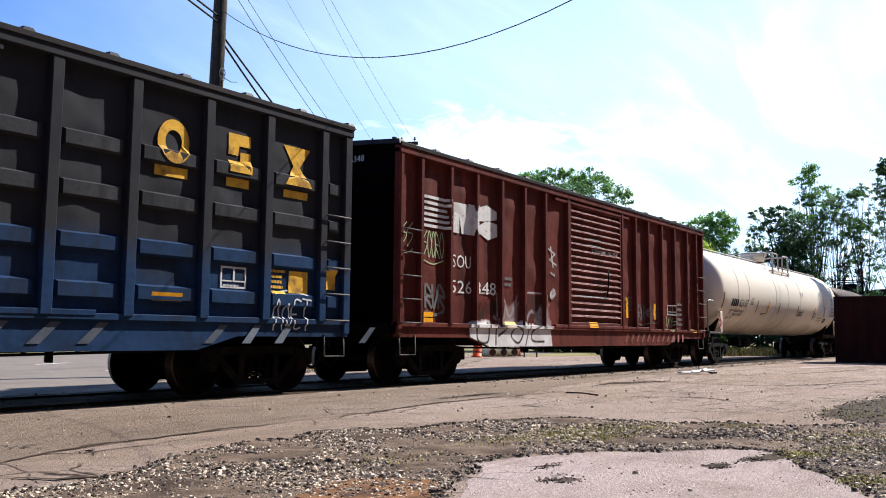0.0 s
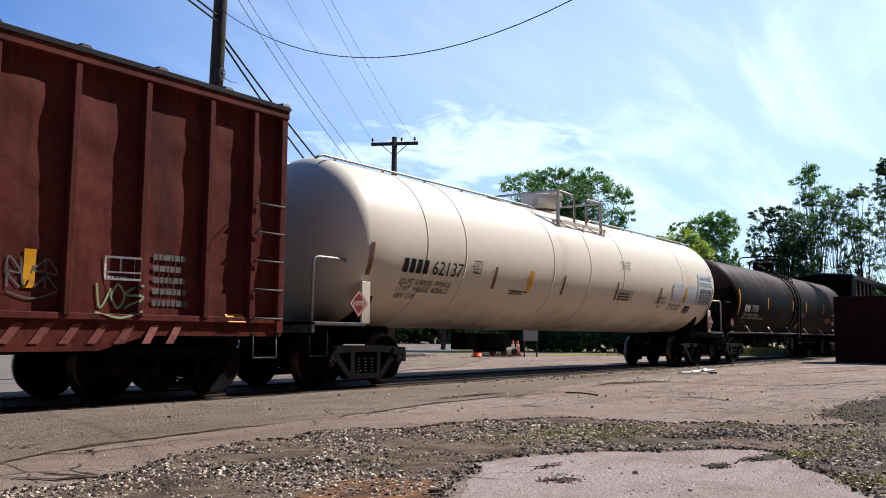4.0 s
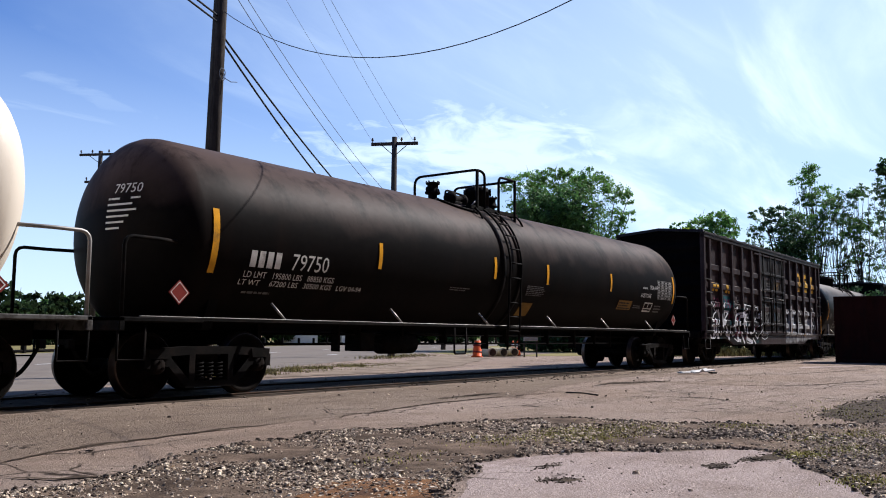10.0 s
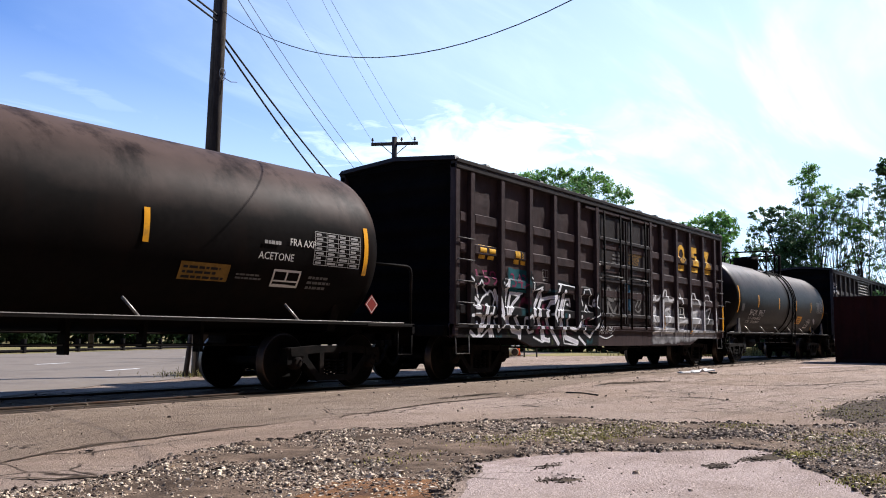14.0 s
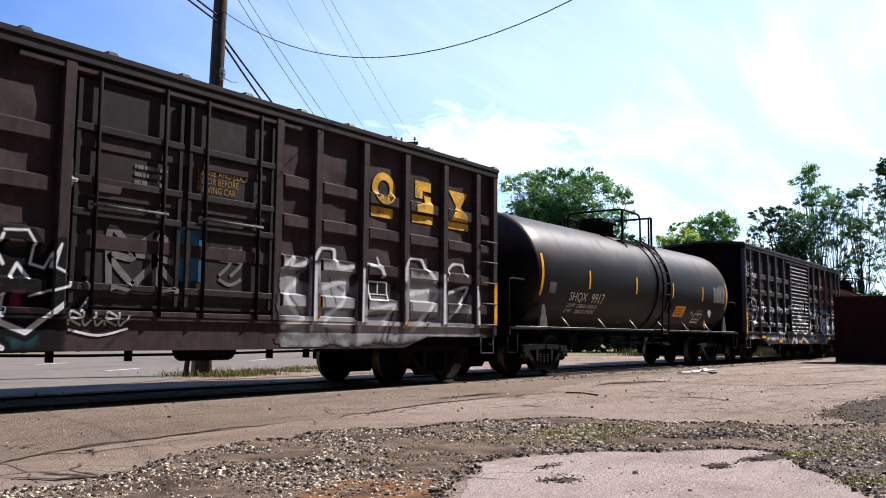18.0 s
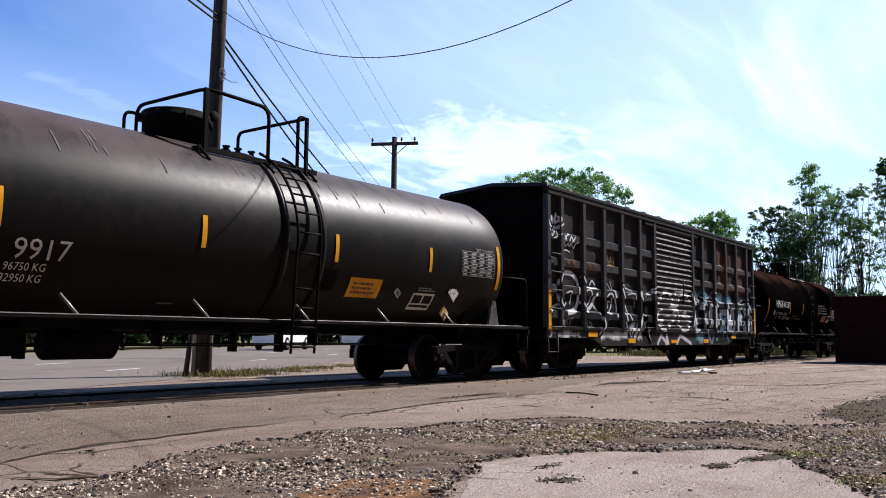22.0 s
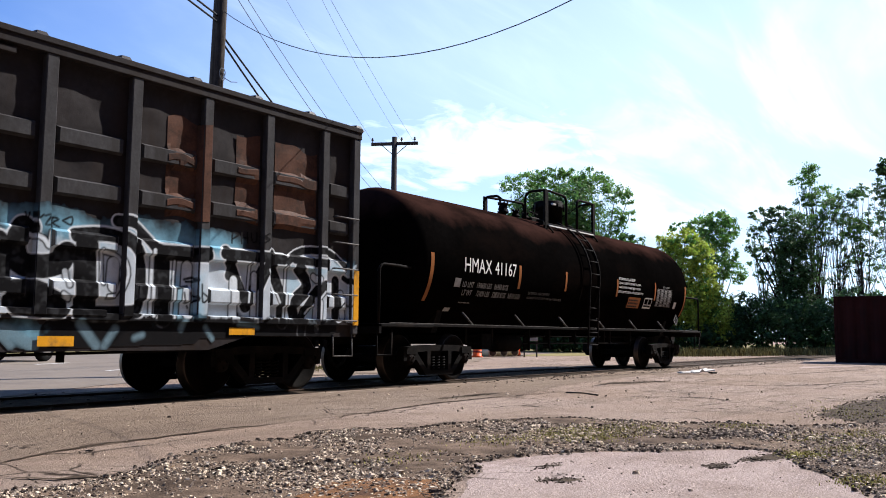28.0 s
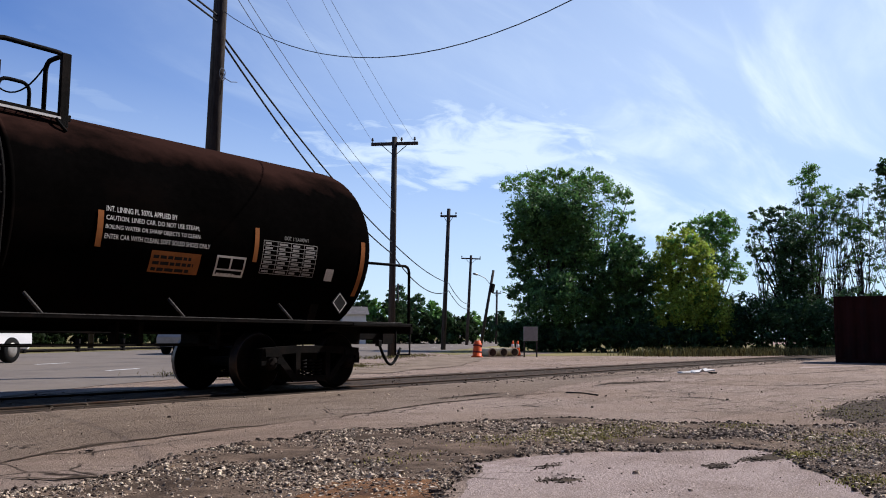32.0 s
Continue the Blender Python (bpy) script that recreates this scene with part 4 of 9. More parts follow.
    if body != "cream":
        # slim side rail along the whole car, with brackets to the shell
        edge = "stepgrey" if body == "blackrust" else "galv"
        for q in (-1, 1):
            bm = B()
            box(bm, -end + 0.3, end - 0.3, q * 1.36, q * 1.41, 1.06, 1.115, 0.006)
            rail = part("side_rail", bm, "galv" if q > 0 else "iron", car)
            # pale strip imitates sunlight caught along the rail's top edge
            bm = B()
            box(bm, -end + 0.3, end - 0.3, q * 1.395, q * 1.413, 1.107, 1.118, 0.002)
            part("lit_edge", bm, edge, rail)
            for k in range(6):
                x = -h + 1.6 + (2 * h - 3.2) * k / 5
                bm = B()
                tube(bm, [(x, q * 1.38, 1.1), (x - 0.16, q * 1.22, 1.36)], 0.022, 6)
                part("rail_bracket", bm, edge, rail)
    # brake pipes and rods below the shell
    if body != "cream":
        bm = B()
        for y, z in ((-0.55, 0.90), (-0.62, 0.73)):
            tube(bm, [(trucks[0] - uc + 1.2, y, z), (trucks[1] - uc - 1.2, y, z)], 0.022, 6)
        part("brake_pipe", bm, "iron", car)
    gap = 2.3 if body == "cream" else 1.25
    for k in range(int(2 * h / gap)):
        x = trucks[0] - uc + 1.5 + k * gap + rng.uniform(-0.5, 0.5)
        if x > trucks[1] - uc - 1.4 or body == "cream":
            break
        bm = B()
        w = rng.uniform(0.015, 0.04)
        box(bm, x - w, x + w, -0.68, -0.50, rng.uniform(0.56, 0.74), 1.15)
        part("pipe_hanger", bm, "iron", car)
    bm = B()
    lathe(bm, [(0, 0.14), (0.05, 0.2), (1.0, 0.2), (1.05, 0.14)], (-h * 0.45, -0.5, 0.74), (1, 0, 0), 18)
    box(bm, -h * 0.45 - 0.7, -h * 0.45 - 0.3, -0.7, -0.3, 0.6, 0.95, 0.02)
    part("air_reservoir", bm, "iron", car)

    def put(u, z, off=0.011):
        dz = max(-R * 0.995, min(R * 0.995, z - zc))
        f = math.asin(dz / R)
        return (u - uc, -(R + off) * math.cos(f), zc + (R + off) * math.sin(f))
    for u, z, hh, w in strips:
        bm = B()
        patch_into(bm, put, u - w / 2, z - hh / 2, w, hh, 8)
        part("reflective_strip", bm, strip_mat, car, "")
    return car, put, uc


def tank_ladder(car, uc, u, R, zc, top_deg=72, w=0.42, arch=True):
    """Curved ladder from the side rail over the shell."""
    x = u - uc
    bm = B()
    for xx in (x - w / 2, x + w / 2):
        pts = [(xx, -1.47, 0.60), (xx, -1.50, 1.2)] + [(xx, -(R + 0.10) * math.cos(t), zc + (R + 0.10) * math.sin(t)) for t in [radians(-10 + (top_deg + 10) * k / 12) for k in range(13)]]
        tube(bm, pts, 0.024, 6)
    lad = part("ladder", bm, "iron", car)
    for k in range(10):
        if k < 4:
            p = (-1.49, 0.70 + 0.30 * k)
        else:
            t = radians(-8 + (top_deg + 4) * (k - 4) / 6)
            p = (-(R + 0.10) * math.cos(t), zc + (R + 0.10) * math.sin(t))
        bm = B()
        tube(bm, [(x - w / 2, p[0], p[1]), (x + w / 2, p[0], p[1])], 0.016, 6)
        part("rung", bm, "iron", lad)
    return lad


# ---------------------------------------------------------------- ground, track, road
def jag(pts, step, amp, seed, closed=True):
    """Breaks the sides of an outline into short uneven pieces."""
    out = []
    n = len(pts)
    for i in range(n if closed else n - 1):
        a, b = Vector(pts[i]), Vector(pts[(i + 1) % n])
        k = max(1, int((b - a).length / step))
        nn = Vector((-(b - a).y, (b - a).x)).normalized()
        for j in range(k):
            p = a.lerp(b, j / k)
            d = noise.noise((p.x * 1.7, p.y * 1.7, seed)) + 0.6 * noise.noise((p.x * 6, p.y * 6, seed + 3))
            out.append(p + nn * d * amp)
    if not closed:
        out.append(Vector(pts[-1]))
    return out


def sheet(name, pts, z, material, label="", category="", kind="structure", parent=None):
    bm = B()
    v = [bm.verts.new((p[0], p[1], z)) for p in pts]
    e = [bm.edges.new((v[i], v[(i + 1) % len(v)])) for i in range(len(v))]
    bmesh.ops.triangle_fill(bm, edges=e, use_beauty=True)
    ob = link_mesh(name, bm, material, parent)
    for p in ob.data.polygons:
        if p.normal.z < 0:
            p.flip()
    if parent is None:
        tagged(ob, label, category, kind=kind)
    return ob


def ribbon_ground(bm, pts, width, z, seed, fade=True):
    """A crack: an uneven dark strip along the points."""
    path = jag(pts, 0.045, 0.06, seed, closed=False)
    width *= 0.62
    prev = None
    n = len(path)
    for i, p in enumerate(path):
        d = (path[min(i + 1, n - 1)] - path[max(i - 1, 0)]).normalized()
        nn = Vector((-d.y, d.x))
        w = width * (0.35 + 0.9 * abs(noise.noise((p.x * 3, p.y * 3, seed + 7)))) * (min(1, 4 * min(i, n - 1 - i) / n) if fade else 1) + 0.002
        cur = (bm.verts.new((*(p + nn * w), z)), bm.verts.new((*(p - nn * w), z)))
        if prev:
            bm.faces.new((prev[0], prev[1], cur[1], cur[0]))
        prev = cur


bm = B()
box(bm, -400, 900, -500, 800, -0.4, -0.002)
tagged(link_mesh("ground", bm, "asphalt"), "worn pinkish grey asphalt lot with dusty stains", "ground", kind="structure")
RD = Vector((0.891, 0.454))
RN = Vector((-0.454, 0.891))


def road_pt(a, b):
    p = Vector((12.2, 19.05)) + RD * a + RN * b
    return (p.x, p.y)


def strip(a0, a1, b0, b1, step=2.0, amp=0.25, seed=1):
    return jag([road_pt(a0, b0), road_pt(a1, b0), road_pt(a1, b1), road_pt(a0, b1)], step, amp, seed)


sheet("road", strip(-60, 160, -3.2, 12.0), 0.006, "road", "grey asphalt road with faded white dashes", "road")
sheet("field", strip(-80, 300, 12.0, 320, 4, 0.5, 2), 0.005, "field", "dry yellowish grass field beyond the road", "field")
sheet("verge", jag([(10.6, 14.2), (14, 14.6), (22, 18.4), (30, 22.5), (44, 28), (44, 24), (30, 19.8), (22, 15.4), (16, 13.6)], 0.6, 0.35, 4), 0.011, "vergesoil", "bare brown dirt verge beside the track", "verge")
# Bed colour is darkened part way towards the shade under the train.
sheet("track_bed", jag([(-80, 9.75), (8, 9.85), (16, 9.95), (160, 9.8), (160, 12.5), (-80, 12.5)], 0.8, 0.08, 6), 0.004, "ballast", "dark gravel bed of the railway track", "track bed")
dashes = thing("lane_marking", "row of faded white dashes on the grey road", "road marking", kind="structure")
for k in range(-3, 12):
    bm = B()
    a0 = 0.0 + k * 9.2
    v = [bm.verts.new((*road_pt(a, b), 0.011)) for a, b in ((a0, -0.07), (a0 + 1.5, -0.07), (a0 + 1.5, 0.07), (a0, 0.07))]
    bm.faces.new(v)
    part("dash", bm, "white", dashes)
    bm = B()
    v = [bm.verts.new((*road_pt(a, b), 0.011)) for a, b in ((a0 + 3, 3.9), (a0 + 4.6, 3.9), (a0 + 4.6, 4.05), (a0 + 3, 4.05))]
    bm.faces.new(v)
    part("dash", bm, "white", dashes)

# rails
rail_prof = [(-0.07, -0.11), (0.07, -0.11), (0.07, -0.10), (0.012, -0.08), (0.012, -0.03), (0.036, -0.02), (0.036, -0.004), (0.03, 0.0), (-0.03, 0.0), (-0.036, -0.004), (-0.036, -0.02), (-0.012, -0.03), (-0.012, -0.08), (-0.07, -0.10)]
for s in (-1, 1):
    bm = B()
    a = [bm.verts.new((-120, TRACK_Y + s * 0.752 + y, RAIL_Z + z)) for y, z in rail_prof]
    b = [bm.verts.new((260, TRACK_Y + s * 0.752 + y, RAIL_Z + z)) for y, z in rail_prof]
    for i in range(len(a)):
        bm.faces.new((a[i], a[(i + 1) % len(a)], b[(i + 1) % len(a)], b[i]))
    tagged(link_mesh("rail", bm, "steelrail"), "worn steel rail sunk in dark gravel", "rail", "rails of the track", kind="structure")
GRAVEL = [(2.23, 4.82), (2.61, 5.09), (3.04, 4.98), (3.53, 5.13), (4.41, 5.67), (5.12, 5.83), (5.49, 5.65), (6.03, 5.91), (6.5, 5.75), (6.68, 5.32), (7.54, 5.39), (8.5, 5.06), (8.96, 4.73), (9.05, 4.14), (9.17, 3.53), (9.71, 3.09), (9.63, 2.47),
          (10.21, 2.15), (10.72, 1.57), (9.41, 0.91), (5.65, 0.56), (5.71, 0.97), (6.28, 1.27), (6.67, 1.57), (7.32, 1.93), (7.53, 2.22), (7.25, 2.55), (6.83, 2.88), (6.53, 3.24), (6.08, 3.51), (5.28, 3.67), (4.98, 3.41), (4.62, 3.3), (4.27, 3.09), (3.82, 2.84), (2.6, 2.9), (1.9, 4.0)]
sheet("asphalt_strip", jag([(-30, 4.6), (1.0, 5.5), (3.0, 6.15), (3.74, 6.47), (4.8, 6.66), (5.92, 6.74), (7.55, 6.85), (9.17, 7.11), (10.77, 7.19), (12.5, 7.3), (14.5, 7.9), (20, 8.6), (30, 9.3), (30, 9.7), (-30, 9.65)], 0.10, 0.03, 8), 0.0022, "strip", "smoother brown asphalt strip along the track", "pavement")
sheet("asphalt_slab", jag([(5.6, 1.0), (6.28, 1.33), (6.62, 1.62), (7.25, 1.95), (7.42, 2.2), (7.15, 2.5), (6.75, 2.82), (6.45, 3.18), (6.05, 3.42), (5.3, 3.58), (5.02, 3.33), (4.66, 3.22), (4.3, 3.0), (3.85, 2.75), (3.0, 1.5), (4.0, 0.2)], 0.08, 0.04, 9), 0.0018, "slab", "pale pinkish slab of worn asphalt", "pavement")
sheet("gravel_patch", jag(GRAVEL, 0.06, 0.10, 11), 0.004, "dirt", "patch of loose gravel and dirt in broken asphalt", "gravel")
sheet("rusty_soil_patch", jag([(3.57, 3.62), (3.89, 3.8), (4.21, 3.81), (4.46, 3.64), (4.6, 3.33), (4.29, 3.07), (4.06, 3.02), (3.5, 3.2)], 0.05, 0.09, 13), 0.008, "rustdirt", "rust-coloured soil between gravel and asphalt", "soil")
sheet("dark_soil_patch", jag([(11.96, 2.72), (13.54, 2.77), (14.67, 2.67), (16.33, 2.36), (11.33, 1.54), (10.52, 1.98), (11.04, 2.38)], 0.07, 0.28, 15), 0.004, "soil", "dark soil patch with weeds in the asphalt", "soil")


def blob(x, y, rx, ry, turn, seed):
    """An uneven round outline."""
    out = []
    for i in range(72):
        a = 2 * math.pi * i / 72
        k = 1 + 0.55 * noise.noise((math.cos(a) * 1.3, math.sin(a) * 1.3, seed)) + 0.40 * noise.noise((math.cos(a) * 4, math.sin(a) * 4, seed + 5)) + 0.30 * noise.noise((math.cos(a) * 11, math.sin(a) * 11, seed + 9))
        u, v = rx * k * math.cos(a), ry * k * math.sin(a)
        out.append((x + u * math.cos(turn) - v * math.sin(turn), y + u * math.sin(turn) + v * math.cos(turn)))
    return out


HOLES = ((7.05, 1.97, 0.26, 0.09, -0.3), (6.82, 2.05, 0.12, 0.05, -0.5), (6.35, 2.16, 0.13, 0.05, -0.5), (6.28, 2.12, 0.07, 0.03, 0.2), (5.08, 2.72, 0.12, 0.05, -0.6), (5.0, 2.8, 0.07, 0.03, -0.2), (10.9, 7.62, 0.7, 0.07, 0.05), (11.5, 7.66, 0.45, 0.10, 0.0), (16.4, 7.45, 0.7, 0.15, -0.3), (17.4, 7.2, 0.5, 0.10, -0.2), (5.55, 3.1, 0.15, 0.025, -0.5))
for i, (x, y, rx, ry, turn) in enumerate(HOLES):
    sheet("pothole", blob(x, y, rx, ry, turn, 17 + i), 0.0055, "soil", "dark worn hollow in pale asphalt", "pothole")
cracks = thing("asphalt_cracks", "dark irregular cracks across the asphalt lot", "cracks", kind="structure")
for i, (pts, w) in enumerate((([(3.0, 6.15), (3.74, 6.47), (4.26, 6.61), (4.8, 6.66), (5.6, 6.79), (5.92, 6.74), (6.33, 6.69)], 0.075), ([(6.89, 6.59), (7.55, 6.85), (8.21, 6.89), (9.17, 7.11), (10.77, 7.19), (12.24, 7.07), (13.91, 7.0)], 0.08),
                              ([(13.92, 7.46), (14.94, 7.4), (16.58, 7.7), (17.32, 7.27), (17.34, 6.07), (17.35, 4.96), (18.55, 4.3), (22.44, 3.61)], 0.12),
                              ([(2.87, 5.62), (3.04, 5.24), (3.36, 5.13), (3.57, 5.13)], 0.06),
                              ([(5.12, 5.85), (5.5, 5.72), (6.03, 5.95), (6.5, 5.8), (6.7, 5.4), (7.54, 5.44), (8.5, 5.12), (8.97, 4.8), (9.1, 4.1), (9.2, 3.5)], 0.06),
                              ([(16, 9.2), (22, 9.0), (28, 9.3)], 0.07), ([(22, 6.5), (27, 5.5), (32, 5.2)], 0.09),
                              ([(24, 9.4), (31, 9.0), (38, 9.5), (46, 9.6)], 0.12))):
    bm = B()
    ribbon_ground(bm, pts, w, 0.0065, 30 + i)
    part("crack", bm, "crack", cracks)


def stone_mesh(places, rng):
    """Small angular stones, joined: (x, y, radius)."""
    V, F = [], []
    for x, y, r in places:
        o = len(V)
        a, sx, sy, sz = rng.uniform(0, 6.28), rng.uniform(0.7, 1.3), rng.uniform(0.55, 1.0), rng.uniform(0.4, 0.95)
        ca, sa = math.cos(a), math.sin(a)
        tx, ty = rng.uniform(-0.4, 0.4), rng.uniform(-0.4, 0.4)
        for zz, rr, ph in ((-0.2, 1.0, 0.0), (0.75, 0.66, 0.5)):
            for k in range(5):
                t = k * math.pi * 0.4 + ph
                q = rr * rng.uniform(0.7, 1.2)
                u, v = q * math.cos(t) * sx + tx * zz, q * math.sin(t) * sy + ty * zz
                V.append((x + r * (u * ca - v * sa), y + r * (u * sa + v * ca), 0.004 + r * sz * (zz + rng.uniform(-0.25, 0.25))))
        for k in range(5):
            F.append((o + k, o + (k + 1) % 5, o + 5 + (k + 1) % 5, o + 5 + k))
        F.append(tuple(o + 5 + k for k in range(5)))
    me = bpy.data.meshes.new("stones")
    me.from_pydata(V, [], F)
    me.update()
    return me


def inside(p, poly):
    c = False
    j = len(poly) - 1
    for i in range(len(poly)):
        if (poly[i][1] > p[1]) != (poly[j][1] > p[1]) and p[0] < (poly[j][0] - poly[i][0]) * (p[1] - poly[i][1]) / (poly[j][1] - poly[i][1]) + poly[i][0]:
            c = not c
        j = i
    return c


rng = random.Random(41)
places, darker = [], []
for _ in range(260000):
    p = (rng.uniform(1.8, 11), rng.uniform(0.5, 6.2))
    if not inside(p, GRAVEL):
        continue
    d = noise.noise((p[0] * 1.1, p[1] * 1.1, 2.0)) + 0.5 * noise.noise((p[0] * 3.3, p[1] * 3.3, 7.0))
    band = math.exp(-((p[0] - 8.1) / 0.7) ** 2 - ((p[1] - 2.75) / 0.55) ** 2)
    if rng.random() < 0.30 + 0.75 * d + 0.3 * band:
        q = (*p, 0.004 + 0.015 * rng.random() ** 2.6 + (0.016 if rng.random() < 0.025 else 0))
        (darker if rng.random() < 0.33 + 0.45 * band else places).append(q)
edge = jag(GRAVEL, 0.02, 0.08, 12)
for _ in range(2600):
    p = edge[rng.randrange(len(edge))]
    darker.append((p.x + rng.gauss(0, 0.05), p.y + rng.gauss(0, 0.04), 0.005 + 0.022 * rng.random() ** 2))
for x, y, rx, ry, turn in HOLES:
    for _ in range(60):
        darker.append((x + rng.gauss(0, rx * 0.8), y + rng.gauss(0, ry * 1.1), rng.uniform(0.004, 0.012)))
for _ in range(2600):
    t = rng.random() ** 1.3
    p = (2.5 + 22 * t, rng.uniform(0.3, 9.4))
    (darker if rng.random() < 0.6 else places).append((*p, rng.uniform(0.003, 0.009) if rng.random() < 0.96 else rng.uniform(0.015, 0.03)))
for _ in range(500):
    darker.append((rng.uniform(10.6, 16), rng.uniform(1.5, 2.75), rng.uniform(0.006, 0.02)))
for _ in range(500):
    darker.append((rng.uniform(14, 40), rng.uniform(9.0, 9.9), rng.uniform(0.01, 0.03)))
for _ in range(600):
    darker.append((rng.uniform(-2, 36), TRACK_Y + rng.uniform(-1.35, 1.6), rng.uniform(0.012, 0.035)))
for group, material, label in ((places, "stone", "pale tan loose stones over dirt"), (darker, "darkstone", "dark grey loose stones and crumbs")):
    me = stone_mesh(group, rng)
    me.materials.append(M[material])
    tagged(new("loose_stones", me), label, "gravel", kind="stuff")


def blades(places, rng, lean=0.5):
    """Grass blades as tapered slivers: (x, y, height, width)."""
    V, F = [], []
    for x, y, h, w in places:
        o = len(V)
        a = rng.uniform(0, 6.28)
        dx, dy = math.cos(a), math.sin(a)
        l = rng.uniform(0.1, lean) * h
        V += [(x - dy * w, y + dx * w, 0.0), (x + dy * w, y - dx * w, 0.0), (x + dx * l * 0.4 + dy * w * 0.7, y + dy * l * 0.4 - dx * w * 0.7, h * 0.6), (x + dx * l * 0.4 - dy * w * 0.7, y + dy * l * 0.4 + dx * w * 0.7, h * 0.6), (x + dx * l, y + dy * l, h)]
        F += [(o, o + 1, o + 2, o + 3), (o + 3, o + 2, o + 4)]
    me = bpy.data.meshes.new("blades")
    me.from_pydata(V, [], F)
    me.update()
    return me


pl = []
for cx, cy, r, n in ((7.56, 3.99, 0.5, 1100), (8.2, 3.76, 0.5, 1000), (7.4, 3.6, 0.4, 700), (6.6, 4.2, 0.4, 300), (7.35, 1.79, 0.22, 500), (6.3, 1.14, 0.25, 500), (8.6, 2.0, 0.35, 300), (9.3, 1.7, 0.4, 400), (8.0, 1.55, 0.4, 500), (11.6, 2.2, 0.6, 300), (12.4, 2.5, 0.7, 200), (14.2, 2.5, 0.8, 100), (5.08, 4.13, 0.3, 150), (9.3, 2.9, 0.3, 250)):
    for _ in range(n):
        pl.append((cx + rng.gauss(0, r * 0.7), cy + rng.gauss(0, r * 0.42), rng.uniform(0.008, 0.026), 0.005))
me = blades(pl, rng, 1.6)
me.materials.append(M["weed"])
tagged(new("gravel_weeds", me), "sparse low yellow-green weeds among the gravel", "weeds", kind="stuff")
pl = []
for _ in range(11000):
    t = rng.random() ** 1.2
    c = Vector((12.3, 15.4)).lerp(Vector((22, 18.2)), t ** 1.2)
    q = (c.x + rng.gauss(0, 0.5), c.y + rng.gauss(0, 0.5))
    if noise.noise((q[0] * 1.2, q[1] * 1.2, 3.0)) > -0.05:
        pl.append((*q, rng.uniform(0.02, 0.10) * (1.3 - t) * (2.4 if rng.random() < 0.05 else 1), 0.007))
for _ in range(900):
    c = Vector((25.5, 22.2)).lerp(Vector((32, 24.6)), rng.random())
    pl.append((c.x + rng.gauss(0, 0.4), c.y + rng.gauss(0, 0.5), rng.uniform(0.03, 0.14), 0.010))
me = blades(pl, rng, 1.3)
me.materials.append(M["grass"])
tagged(new("verge_grass", me), "tufts of dry and green grass round the pole", "grass", kind="stuff")
pl = []
for _ in range(9000):
    t = rng.random()
    c = Vector((41, 17.3)).lerp(Vector((60, 10.2)), t) if rng.random() < 0.85 else Vector((46, 19.5)).lerp(Vector((62, 13.5)), rng.random())
    pl.append((c.x + rng.gauss(0, 0.9), c.y + rng.gauss(0, 0.9), rng.uniform(0.10, 0.5), 0.018))
me = blades(pl, rng)
me.materials.append(M["grass"])
tagged(new("meadow_grass", me), "strip of yellow-green grass before the trees", "grass", kind="stuff")
sheet("meadow", jag([(33, 22.5), (41, 17.0), (60, 9.3), (75, 9.0), (140, 9.0), (140, 90), (60, 60)], 1.5, 0.4, 23), 0.003, "field", "grassy ground under the trees", "grass ground")

# Unseen walls, added to cut sky fill on the train's near side.
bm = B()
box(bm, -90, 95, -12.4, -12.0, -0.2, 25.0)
tagged(link_mesh("blocker_south", bm, "brick"), "unseen dark wall added behind the lot to block sky light", "wall", kind="structure")
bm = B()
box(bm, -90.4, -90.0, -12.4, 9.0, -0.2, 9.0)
tagged(link_mesh("blocker_west", bm, "brick"), "unseen dark wall added west of the lot to block sky light", "wall", kind="structure")


# ---------------------------------------------------------------- trees
def leaves(lobes, count, size, rng, clump=26, hollow=0.55, spread=0.42):
    """Leaves in clumps through the lobes (x, y, z, rx, ry, rz): points and quads."""
    V, F = [], []
    vol = [l[3] * l[4] * l[5] for l in lobes]
    tot = sum(vol)
    for l, v in zip(lobes, vol):
        for _ in range(max(3, int(count * v / tot / clump))):
            d = Vector((rng.gauss(0, 1), rng.gauss(0, 1), rng.gauss(0, 1))).normalized()
            k = hollow + (1.04 - hollow) * rng.random() ** 0.7
            c = Vector((l[0] + d.x * l[3] * k, l[1] + d.y * l[4] * k, l[2] + d.z * l[5] * k))
            cr = rng.uniform(0.25, 0.6) * min(l[3], l[5]) * spread
            for _ in range(clump):
                e = Vector((rng.gauss(0, 1), rng.gauss(0, 1), rng.gauss(0, 0.7))) * cr * 0.6
                p = c + e
                n = (Vector((rng.gauss(0, 1), rng.gauss(0, 1), rng.gauss(0.7, 0.8)))).normalized()
                a = n.orthogonal().normalized()
                a.rotate(Matrix.Rotation(rng.uniform(0, 6.28), 3, n))
                b = n.cross(a)
                s = size * rng.uniform(0.6, 1.35)
                o = len(V)
                V += [p - a * s, p - b * s * 0.45, p + a * s, p + b * s * 0.45]
                F.append((o, o + 1, o + 2, o + 3))
    return V, F


